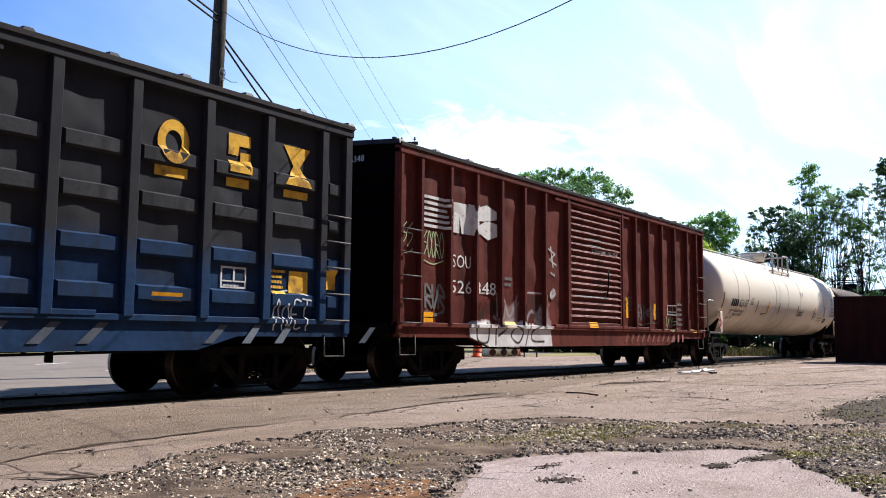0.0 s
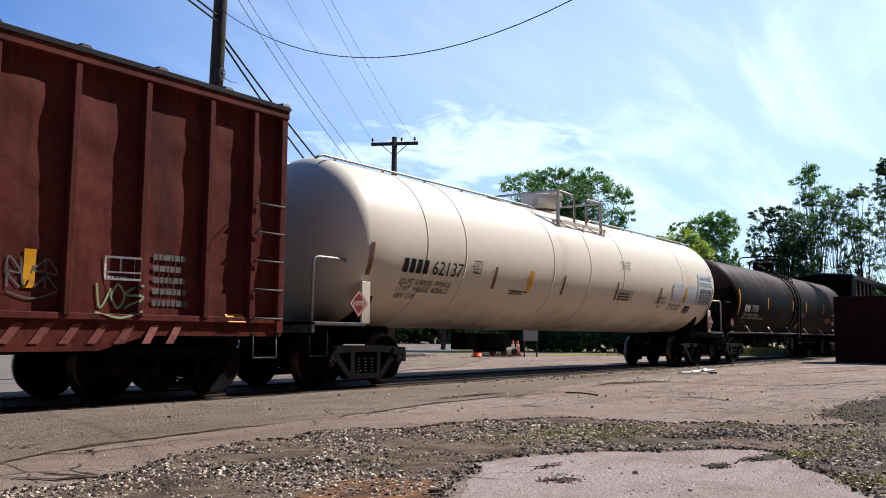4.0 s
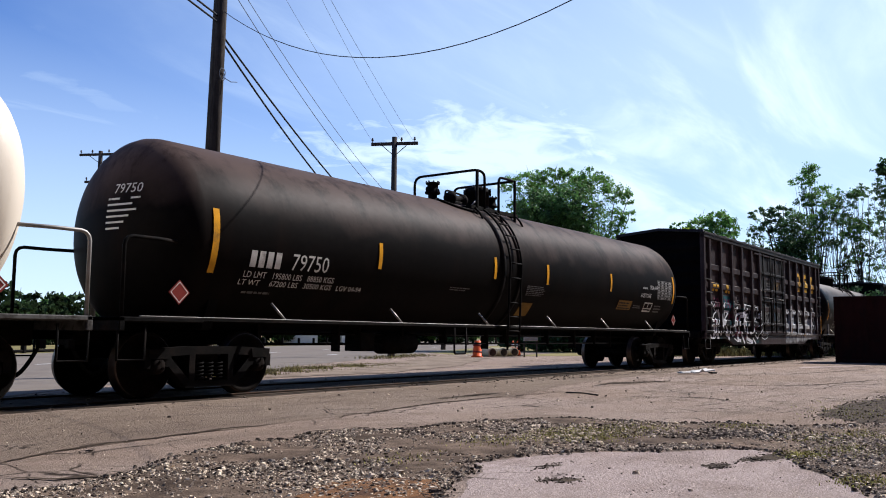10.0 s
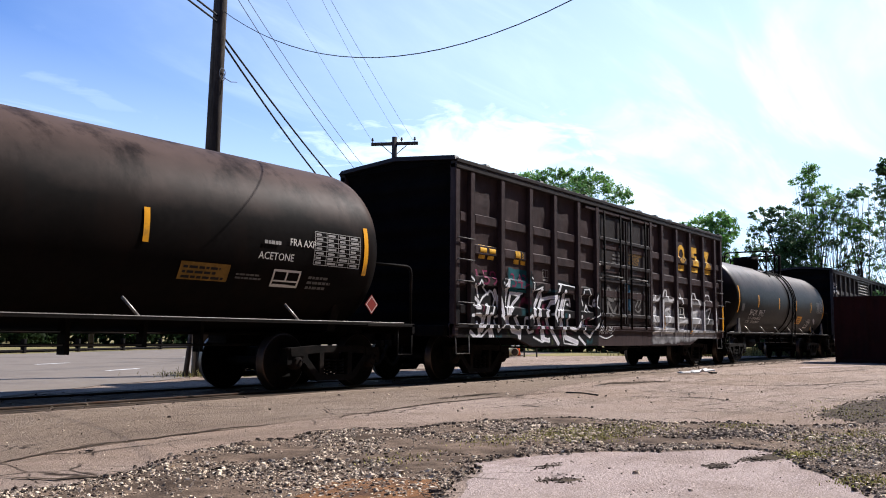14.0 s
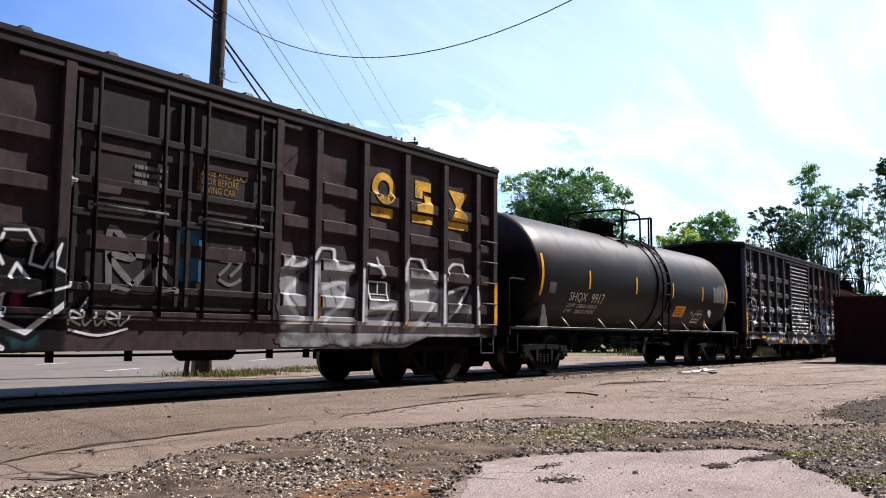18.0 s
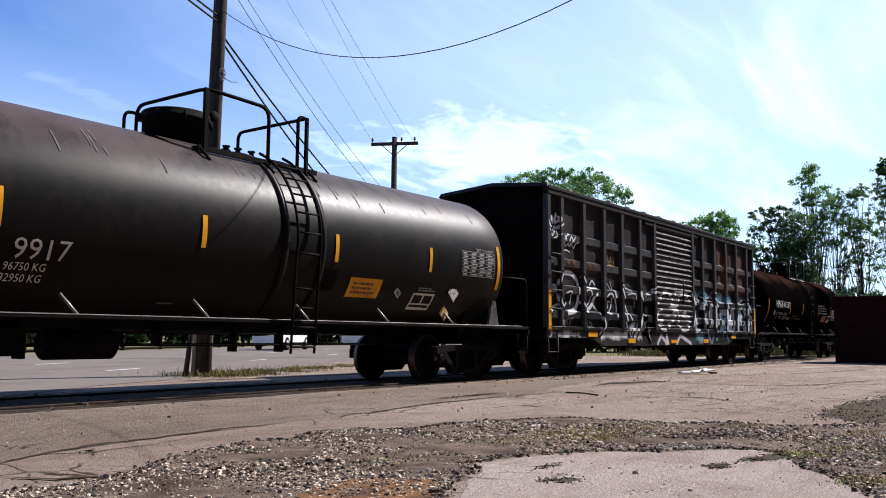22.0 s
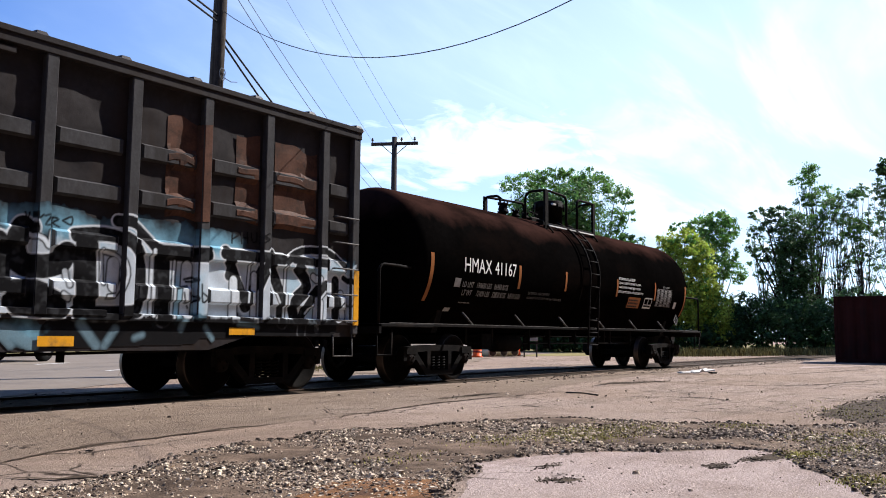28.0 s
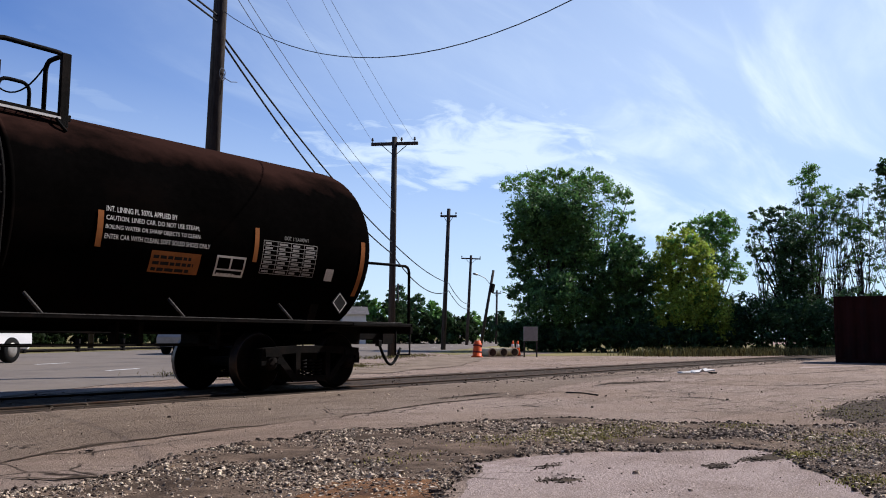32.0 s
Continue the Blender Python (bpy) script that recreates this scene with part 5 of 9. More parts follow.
def tree(name, label, x, y, lobes, trunk_r, count, size, leaf, seed, stems=1, h=None, group="", spread=0.42):
    """Trunk, limbs and crown; lobes are relative to the foot of the tree."""
    rng = random.Random(seed)
    t = thing(name, label, "tree" if name == "tree" else "bush", group, pose(x, y, 0))
    top = max(l[2] for l in lobes)
    bm = B()
    feet = [(rng.uniform(-0.5, 0.5) * (stems > 1), rng.uniform(-0.5, 0.5) * (stems > 1)) for _ in range(stems)]
    for i, l in enumerate(lobes):
        f = feet[i % stems]
        q = Vector((l[0], l[1], l[2] + l[5] * 0.3))
        pts = []
        for k in range(7):
            u = k / 6
            w = u ** 1.7
            pts.append(Vector((f[0] + (q.x - f[0]) * w + rng.gauss(0, 0.05), f[1] + (q.y - f[1]) * w + rng.gauss(0, 0.05), -0.05 + q.z * u)))
        r = trunk_r * (1.0 if i < stems else 0.6)
        tube(bm, pts, r, 8, r_end=r * 0.25)
        for k in range(5):
            p0 = pts[rng.randint(3, 6)]
            d = Vector((rng.gauss(0, 1), rng.gauss(0, 1), rng.uniform(0, 0.8))).normalized() * rng.uniform(0.5, 0.9) * l[3]
            tube(bm, [p0, p0 + d * 0.5 + Vector((0, 0, 0.1)), p0 + d + Vector((0, 0, 0.25))], r * 0.3, 5, r_end=r * 0.08)
    part("trunk", bm, "bark", t)
    V, F = leaves(lobes, count, size, rng, spread=spread)
    me = bpy.data.meshes.new("crown")
    me.from_pydata(V, [], F)
    me.materials.append(M[leaf])
    cr = new("crown", me)
    cr.parent = t
    # darker inner leaves paint in the shade within the crown, and fill gaps
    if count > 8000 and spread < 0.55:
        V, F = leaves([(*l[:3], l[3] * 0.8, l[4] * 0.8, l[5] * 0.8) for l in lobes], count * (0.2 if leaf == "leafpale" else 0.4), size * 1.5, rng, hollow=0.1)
        me = bpy.data.meshes.new("shaded_foliage")
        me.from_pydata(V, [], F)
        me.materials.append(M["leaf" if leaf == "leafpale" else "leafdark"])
        new("shaded_foliage", me).parent = t
    return t


# large trees and bushes at the lot's edge
tree("tree", "tall leafy green tree with dense dark crown", 48.24, 26.42, [(-0.3, 1.2, 8.6, 2.1, 2.1, 1.81), (0.9, -0.6, 9.0, 1.88, 1.88, 1.74), (-0.4, 1.8, 6.6, 1.52, 1.52, 1.99), (1.3, 0.0, 6.3, 2.17, 2.17, 1.99), (1.2, -1.4, 6.9, 1.27, 1.27, 1.81), (-0.4, 2.0, 3.9, 1.3, 1.3, 1.63), (-1.1, -0.6, 3.2, 2.17, 2.17, 1.81), (0.9, -1.8, 3.6, 1.27, 1.27, 2.17), (-0.4, 2.0, 1.5, 1.27, 1.27, 1.27), (0.4, 0.0, 1.1, 2.17, 2.17, 1.09), (1.4, -1.5, 1.2, 1.09, 1.09, 1.09)], 0.24, 40000, 0.105, "leafmid", 51)
tree("tree", "light open tree crown behind the dense one", 53.94, 26.27, [(-3.2, 5.1, 11.5, 0.79, 0.79, 0.63), (-2.2, 4.0, 11.9, 1.11, 1.11, 0.63), (-1.6, 2.4, 12.2, 0.99, 0.99, 0.47), (-0.8, 1.7, 12.1, 0.87, 0.87, 0.55), (-0.1, 0.5, 12.2, 0.95, 0.95, 0.47), (-0.5, -0.3, 11.3, 1.03, 1.03, 0.71), (0.2, -1.3, 10.7, 0.95, 0.95, 0.63), (0.8, -1.9, 10.5, 0.55, 0.55, 0.47), (1.2, -1.8, 9.2, 0.63, 0.63, 0.43), (0.7, -0.8, 9.2, 0.87, 0.87, 0.71), (-0.1, -0.6, 8.2, 0.87, 0.87, 0.55), (0.9, -1.4, 8.2, 0.55, 0.55, 0.39), (-1.1, 1.1, 11.2, 1.18, 1.18, 0.71), (-1.5, 3.3, 11.2, 1.18, 1.18, 0.71)], 0.13, 15000, 0.085, "leaf", 53, spread=0.75)
tree("bush", "rounded green bush beside the tall tree", 51.02, 23.08, [(-0.4, -0.5, 6.5, 1.29, 1.29, 1.11), (-1.0, 0.1, 5.1, 1.47, 1.47, 1.66), (0.8, -0.3, 4.5, 1.47, 1.47, 2.03), (-0.8, 0.4, 2.2, 1.66, 1.66, 1.84), (-0.0, -1.0, 1.9, 1.29, 1.29, 1.66)], 0.1, 18000, 0.105, "leafmid", 55, stems=3)
tree("bush", "large yellow-green bush in the sun", 53.22, 20.41, [(0.4, 0.6, 6.7, 1.05, 1.05, 1.05), (0.7, -0.4, 7.0, 1.12, 1.12, 0.97), (0.2, -1.3, 5.7, 1.2, 1.2, 1.31), (0.5, 0.9, 4.9, 1.43, 1.43, 1.69), (0.5, -1.0, 3.7, 1.57, 1.57, 1.88), (1.0, -1.9, 2.3, 1.43, 1.43, 1.69), (-0.7, 0.1, 2.1, 1.69, 1.69, 1.88)], 0.12, 26000, 0.105, "leafpale", 57, stems=4)
tree("tree", "green tree behind the yellow-green bush", 60.61, 20.55, [(-0.3, 2.2, 8.9, 0.84, 0.84, 0.34), (-0.0, 0.8, 9.0, 1.01, 1.01, 0.59), (0.7, -0.2, 9.4, 1.01, 1.01, 0.59), (0.7, -1.0, 8.7, 0.67, 0.67, 0.76), (-0.2, -0.2, 7.9, 1.18, 1.18, 0.84), (0.2, -1.1, 6.8, 0.59, 0.59, 0.59), (0.2, -1.4, 5.5, 0.76, 0.76, 0.76), (-0.2, -0.4, 6.0, 0.84, 0.84, 1.05)], 0.13, 13000, 0.09, "leaf", 59, spread=0.6)
tree("tree", "dark vine-covered tree with a ragged crown", 60.09, 15.26, [(-0.5, -0.5, 7.7, 1.14, 1.14, 1.43), (-0.2, -0.4, 5.8, 1.22, 1.22, 2.04), (0.2, -0.2, 3.0, 1.43, 1.43, 2.04), (-1.0, 1.3, 9.3, 0.98, 0.98, 0.41), (-0.4, 2.0, 8.1, 0.73, 0.73, 0.33), (-0.4, 1.0, 8.5, 0.82, 0.82, 0.57), (-0.6, 1.7, 6.4, 0.82, 0.82, 0.29), (0.1, 0.9, 6.6, 0.82, 0.82, 0.65), (-0.3, 1.2, 5.1, 0.98, 0.98, 0.41), (-0.7, 2.3, 7.0, 0.49, 0.49, 0.2), (-0.1, 0.3, 9.4, 0.73, 0.73, 0.57)], 0.17, 22000, 0.095, "leafdark", 61, spread=0.55)


def airy(x, y, h, low, w, n, seed, leaf, label):
    """A slender tree whose small leaf tufts are scattered along thin stems."""
    r = random.Random(seed)
    lobes = []
    for k in range(n):
        f = r.random() ** 0.75
        half = w * (0.35 + 0.65 * math.sin(math.pi * min(1.0, 0.15 + f * 0.85)))
        a, q = r.uniform(0, 6.28), math.sqrt(r.random())
        lobes.append((half * q * math.cos(a), half * q * math.sin(a), low + (h - low) * f, r.uniform(0.28, 0.6), r.uniform(0.28, 0.6), r.uniform(0.22, 0.42)))
    tree("tree", label, x, y, lobes, 0.05, n * 190, 0.075, leaf, seed, stems=5, group="slender trees at the lot's edge", spread=1.0)


for k, (x, y, h, low, w, n, leaf) in enumerate(((64.3, 14.6, 13.1, 9.3, 2.0, 34, "leaf"), (62.6, 14.4, 11.0, 4.6, 1.6, 34, "leafmid"), (62.4, 12.6, 11.2, 4.4, 1.6, 34, "leafdark"), (61.6, 11.0, 11.0, 4.4, 1.6, 34, "leafmid"), (61.0, 9.2, 11.3, 4.2, 1.7, 30, "leafdark"), (60.6, 17.0, 8.8, 4.6, 1.2, 14, "leafmid"))):
    airy(x, y, h, low, w, n, 200 + k, leaf, "slender tree with thin bare stems and scattered leaf tufts")
tree("tree", "dark leafy tree at the edge of the lot", 51.44, 7.59, [(-0.3, 0.2, 10.2, 0.48, 0.48, 0.48), (-0.1, 0.1, 8.9, 0.41, 0.41, 0.34), (0.2, -0.6, 9.8, 0.82, 0.82, 0.82)], 0.12, 2200, 0.13, "leafdark", 69, spread=0.7)
# The last seven small ones are added to darken the trees' shaded foot.
for k, (x, y, s) in enumerate(((55.0, 18.3, 1.1), (57.3, 17.8, 1.3), (57.7, 16.4, 1.5), (57.2, 14.5, 1.3), (58.5, 13.2, 1.35), (57.9, 11.4, 1.5), (57.2, 9.7, 1.5), (56.4, 8.0, 1.5), (47.0, 28.6, 0.75), (46.1, 26.2, 0.6), (46.9, 24.7, 0.55), (47.6, 23.2, 0.65), (49.3, 22.1, 0.6), (50.9, 20.9, 0.7), (52.6, 19.2, 0.7))):
    tree("bush", "dark low thicket under the trees", x, y, [(0, 0, 1.0 * s, 1.7 * s, 1.5 * s, 1.0 * s), (0.8, -0.5, 1.7 * s, 1.4 * s, 1.3 * s, 1.0 * s), (-0.7, 0.3, 1.5 * s, 1.3 * s, 1.2 * s, 1.1 * s)], 0.06, 4200, 0.13, "leafdark", 80 + k, stems=3, group="thicket under the trees")
# trees across the road and far down it
far = [(77.4, 70.96, 4.1, 1.7, "leafdark"), (80.78, 71.68, 6.8, 1.8, "leafdark"), (75.99, 65.0, 5.3, 1.4, "leaf"), (86.61, 71.01, 7.5, 2.1, "leafdark"), (83.48, 65.32, 6.2, 2.1, "leafdark"), (79.95, 60.06, 5.0, 1.6, "leaf"), (77.69, 56.4, 3.8, 1.3, "leafdark"), (103.27, 70.43, 4.5, 2.0, "leaf"), (98.9, 64.37, 3.6, 1.6, "leafdark"), (94.54, 60.05, 4.3, 1.2, "leafdark"), (69.85, 68.74, 4.1, 1.9, "leafdark"), (65.12, 69.17, 4.6, 2.0, "leaf"), (60.49, 69.32, 4.2, 1.8, "leafdark"), (56.63, 69.95, 4.7, 2.0, "leaf"), (52.42, 70.68, 4.3, 2.0, "leafdark"), (48.34, 71.13, 4.6, 1.9, "leaf"), (44.93, 72.16, 3.9, 1.9, "leafdark"), (41.6, 72.98, 4.2, 2.0, "leaf"), (38.83, 74.48, 4.5, 2.0, "leafdark")]
for k, (x, y, h, r, lf) in enumerate(far):
    tree("tree", "distant roadside tree with a full crown", x, y, [(0, 0, h * 0.72, r * 0.62, r * 0.62, h * 0.26), (r * 0.4, -r * 0.2, h * 0.5, r * 0.55, r * 0.5, h * 0.24), (-r * 0.42, r * 0.2, h * 0.48, r * 0.55, r * 0.5, h * 0.24), (0, 0, h * 0.24, r * 0.7, r * 0.6, h * 0.2)], 0.16, 3600, 0.24, lf, 100 + k, group="trees across the road")


# a dark belt of low woods beyond the field
rng = random.Random(77)
lob = []
for k in range(110):
    t = k / 109
    q = Vector((25.0, 61.0)).lerp(Vector((82.0, 57.2)), t) + Vector((0.0, 6.0)) * math.sin(math.pi * t)
    lob.append((q.x + rng.uniform(-1, 1), q.y + rng.uniform(-3, 3), rng.uniform(0.8, 2.6), rng.uniform(1.4, 2.4), rng.uniform(1.4, 2.4), rng.uniform(1.3, 2.1)))
V, F = leaves(lob, 34000, 0.30, rng)
me = bpy.data.meshes.new("woods")
me.from_pydata(V, [], F)
me.materials.append(M["hedge"])
tagged(new("far_woods", me), "dark belt of woods beyond the field", "woods", kind="stuff")


# ---------------------------------------------------------------- poles and cables
def utility_pole(x, y, h, lean, r, arms, label):
    """arms: (height, half length, braces, insulator places)."""
    p = thing("utility_pole", label, "utility pole", "utility poles along the road", pose(x, y, 0, lean[0], lean[1], 0))
    bm = B()
    tube(bm, [(0, 0, -0.3), (0, 0, h * 0.5), (0, 0, h)], r, 14, r_end=r * 0.72)
    part("shaft", bm, "pole", p)
    for z, half, ins in arms:
        bm = B()
        c = RN * half
        e = RD * 0.06
        v = [bm.verts.new((sx * c.x + sy * e.x, sx * c.y + sy * e.y, z + sz)) for sz in (-0.065, 0.065) for sx, sy in ((-1, -1), (1, -1), (1, 1), (-1, 1))]
        for q in ((3, 2, 1, 0), (4, 5, 6, 7), (0, 1, 5, 4), (1, 2, 6, 5), (2, 3, 7, 6), (3, 0, 4, 7)):
            bm.faces.new([v[i] for i in q])
        arm = part("crossarm", bm, "pole", p)
        for s in (-1, 1):
            bm = B()
            q = RN * (half * 0.55 * s)
            tube(bm, [(q.x, q.y, z - 0.05), (0, 0, z - 0.55)], 0.018, 6)
            part("brace", bm, "iron", arm)
        for f in ins:
            bm = B()
            q = RN * (half * f)
            lathe(bm, [(0, 0.02), (0.08, 0.02), (0.09, 0.055), (0.13, 0.06), (0.15, 0.035), (0.18, 0.05), (0.22, 0.03)], (q.x, q.y, z + 0.06), (0, 0, 1), 10)
            part("insulator", bm, "insul", arm)
    return p


utility_pole(12.36, 15.71, 14.4, (0.4, 0.9), 0.185, [(13.8, 1.6, (-0.95, 0.3, 0.95)), (10.7, 1.5, (-0.95, 0.95))], "weathered dark wooden utility pole beside the track")
utility_pole(28.68, 23.75, 9.62, (0, 0.15), 0.16, [(9.32, 1.05, (-0.86, -0.3, 0.95))], "dark wooden utility pole with one crossarm")
utility_pole(45.76, 33.48, 9.35, (1.5, 1.1), 0.16, [(8.85, 0.55, (-0.9, 0.9))], "dark utility pole down the road")
utility_pole(72.08, 49.78, 9.15, (2.0, 1.5), 0.17, [(8.8, 1.0, (-0.95, 0, 0.95))], "distant utility pole with one crossarm")
utility_pole(27.7, 45.0, 11.4, (0, 0.2), 0.16, [(11.2, 1.3, (-0.95, -0.4, 0.4, 0.95)), (9.6, 0.9, (-0.9, 0.9))], "utility pole with double crossarm across the road")
utility_pole(84.17, 54.0, 6.25, (0.5, 0.6), 0.14, [(5.9, 0.5, (-0.9, 0.9))], "distant utility pole beside the trees")
utility_pole(85.2, 69.58, 7.5, (0, 0), 0.16, [(7.2, 0.6, (-0.9, 0.9))], "slim utility pole before far trees")
lp = thing("street_lamp", "leaning dark pole with a curved lamp arm", "street lamp", at=pose(55.72, 37.2, 0, 4.6, 10.0, 0))
bm = B()
tube(bm, [(0, 0, -0.2), (0, 0, 6.2)], 0.13, 10, r_end=0.1)
part("shaft", bm, "pole", lp)
bm = B()
tube(bm, [(0, 0, 5.0), (-0.5, 0.34, 5.45), (-1.1, 0.75, 5.58)], 0.025, 6)
part("arm", bm, "galv", lp)
bm = B()
lathe(bm, [(0, 0.03), (0.08, 0.08), (0.35, 0.09), (0.45, 0.03)], (-1.0, 0.68, 5.56), (-0.83, 0.55, 0.02), 10)
part("lamp_head", bm, "galv", lp)
bm = B()
box(bm, -0.16, 0.16, -0.3, -0.1, 4.4, 5.1, 0.02)
part("transformer", bm, "iron", lp)
# stub strut and pale cable guard at the first pole
st = thing("guy_strut", "short leaning wooden strut at the pole's foot", "strut", at=pose(11.72, 15.42, 0))
bm = B()
tube(bm, [(0, 0, -0.1), (0.42, 0.18, 2.2)], 0.055, 8)
part("shaft", bm, "pole", st)
gd = thing("cable_guard", "pale metal cable guard on the pole's side", "cable guard", at=pose(12.36, 15.71, 0, 0.4, 0.9))
bm = B()
for a in (0.62, -2.3):
    q = Vector((math.cos(radians(-54) + a), math.sin(radians(-54) + a)))
    tube(bm, [(q.x * 0.19, q.y * 0.19, 0.0), (q.x * 0.19, q.y * 0.19, 2.4)], 0.05, 8)
part("tube", bm, "galv", gd)


cl = thing("cable_coil", "small loose coil of grey wire on the pole", "wire coil", at=pose(12.42, 15.62, 0))
bm = B()
tube(bm, [(0.05 + 0.12 * math.cos(a), -0.10 - 0.10 * math.sin(a * 0.5), 6.85 + 0.14 * math.sin(a)) for a in [0.5 * k for k in range(20)]], 0.010, 5)
tube(bm, [(0.1, -0.12, 6.80), (0.28, -0.18, 6.72), (0.42, -0.24, 6.74)], 0.010, 5)
part("loop", bm, "thinwire", cl)


def cable(a, b, sag, r, label, material="wire"):
    a, b = Vector(a), Vector(b)
    bm = B()
    n = 28
    tube(bm, [a.lerp(b, i / n) - Vector((0, 0, 4 * sag * (i / n) * (1 - i / n))) for i in range(n + 1)], r, 5)
    return tagged(link_mesh("overhead_cable", bm, material), label, "cable", "overhead cables")


T1 = Vector((12.52, 15.66, 0))
T2 = Vector((28.68, 23.75, 0))
T3 = Vector((45.95, 33.2, 0))
T4 = Vector((72.3, 49.5, 0))
Z = Vector((0, 0, 1))
nrm = Vector((RN.x, RN.y, 0))
cable(T1 + Z * 8.45, (10, 0, 8), 2.5, 0.009, "slack black cable sagging from the pole")
for z1, z2, s, s2 in ((7.90, 4.93, 0.30, 0.25), (7.75, 4.43, 0.50, 0.75)):
    cable(T1 + Z * z1, T2 + Z * z2, s, 0.026, "thick black telephone cable between poles")
    cable(T2 + Z * z2, T3 + Z * (z2 - 0.55), s2, 0.026, "thick black telephone cable between poles")
    cable(T3 + Z * (z2 - 0.55), T4 + Z * (z2 - 0.7), 0.5, 0.026, "thick black telephone cable between poles")
    cable(T1 + Z * (z1 + 0.35), (-3.9, 7.7, z1 + 0.9), 0.3, 0.024, "thick black telephone cable over the track")
for z1, z2, o1, o2, s in ((9.15, 6.21, -0.10, -0.12, 0.45), (12.1, 6.92, 1.5, 0.12, 0.55)):
    cable(T1 + Z * z1 + nrm * o1, T2 + Z * z2 + nrm * o2, s, 0.010, "thin overhead wire between poles", "thinwire")
for z1, z2, o1, o2, s in ((13.9, 9.47, 1.5, 1.0, 0.2), (14.4, 9.43, 0.4, -0.32, 0.5), (10.8, 9.36, -1.4, -0.9, 0.15)):
    cable(T1 + Z * z1 + nrm * o1, T2 + Z * z2 + nrm * o2, s, 0.006, "thin high wire between crossarms", "thinwire")

# ---------------------------------------------------------------- things on the lot
ct = thing("shipping_container", "dull dark red steel container on the lot", "container", at=pose(36.95, 7.72, 0, 0, 0, -84))
bm = B()
prev = None
L, H = 7.0, 2.62
for face in range(2):
    prev = None
    y = 0.0 if face == 0 else 2.4
    n = 56
    for i in range(n + 1):
        x = 0.08 + (L - 0.16) * i / n
        o = 0.035 if (i // 2) % 2 else 0.0
        cur = (bm.verts.new((x, y + (o if face == 0 else -o), 0.12)), bm.verts.new((x, y + (o if face == 0 else -o), H - 0.1)))
        if prev:
            bm.faces.new((prev[0], cur[0], cur[1], prev[1]))
        prev = cur
part("corrugated_side", bm, "containerred", ct)
bm = B()
box(bm, 0.02, L - 0.02, 0.02, 2.38, H - 0.08, H - 0.03)
part("roof", bm, "containerred", ct)
for x in (0.0, L - 0.06):
    bm = B()
    box(bm, x, x + 0.06, 0.06, 2.34, 0.1, H - 0.08, 0.01)
    part("end_wall", bm, "containerred", ct)
for x in (0, L - 0.12):
    for y in (0, 2.28):
        bm = B()
        box(bm, x, x + 0.12, y - 0.01, y + 0.13, 0, H, 0.01)
        part("corner_post", bm, "containerred", ct)
for y in (0, 2.3):
    for z in (0.02, H - 0.12):
        bm = B()
        box(bm, 0.1, L - 0.1, y - 0.012, y + 0.11, z, z + 0.12, 0.01)
        part("side_rail", bm, "containerred", ct)
bd = thing("discarded_board", "crumpled white board lying on the asphalt", "debris", at=pose(21.9, 8.0, 0, 0, 0, -36))
bm = B()
grid = [[bm.verts.new((-0.12 + 0.62 * i / 8, -0.22 + 0.4 * j / 4 + 0.04 * noise.noise((i, j, 1)), 0.02 + 0.09 * max(0, noise.noise((i * 0.5, j * 0.6, 4))) + 0.07 * (i / 8))) for j in range(5)] for i in range(9)]
for i in range(8):
    for j in range(4):
        bm.faces.new((grid[i][j], grid[i + 1][j], grid[i + 1][j + 1], grid[i][j + 1]))
ex = bmesh.ops.extrude_face_region(bm, geom=bm.faces[:])
for v in ex["geom"]:
    if isinstance(v, bmesh.types.BMVert):
        v.co.z += 0.03
part("sheet", bm, "whitewall", bd)
bm = B()
box(bm, -0.46, -0.18, -0.18, 0.06, 0.02, 0.06, 0.02)
part("folded_edge", bm, "whitewall", bd)
bm = B()
box(bm, 0.48, 0.66, -0.1, 0.08, 0.01, 0.05, 0.015)
part("dark_scrap", bm, "rubber", bd)
sheet("concrete_edge", jag([(28.4, 7.05), (30.2, 7.3), (33.6, 6.05), (33.0, 5.85)], 0.3, 0.06, 41), 0.007, "slab", "pale strip of concrete beside the container", "pavement")
sk = thing("wooden_stick", "dark thin stick lying on the asphalt", "stick", at=pose(12.7, 6.5, 0.012, 0, 0, -108))
bm = B()
tube(bm, [(-0.36, 0, 0.0), (0, 0.015, 0.012), (0.36, 0, 0.0)], 0.013, 6)
part("shaft", bm, "pole", sk)


def cone(x, y, s=1.0):
    c = thing("traffic_cone", "orange traffic cone with white band", "traffic cone", "cones by the pipes", pose(x, y, 0))
    bm = B()
    box(bm, -0.19 * s, 0.19 * s, -0.19 * s, 0.19 * s, 0, 0.04, 0.01)
    part("base", bm, "rubber", c)
    bm = B()
    lathe(bm, [(0.04, 0.15 * s), (0.34 * s, 0.095 * s), (0.36 * s, 0.092 * s), (0.62 * s, 0.05 * s), (0.72 * s, 0.03 * s)], (0, 0, 0), (0, 0, 1), 16)
    part("body", bm, "orange", c)
    bm = B()
    lathe(bm, [(0.40 * s, 0.088 * s), (0.56 * s, 0.064 * s)], (0, 0, 0), (0, 0, 1), 16)
    part("band", bm, "white", c)
    return c


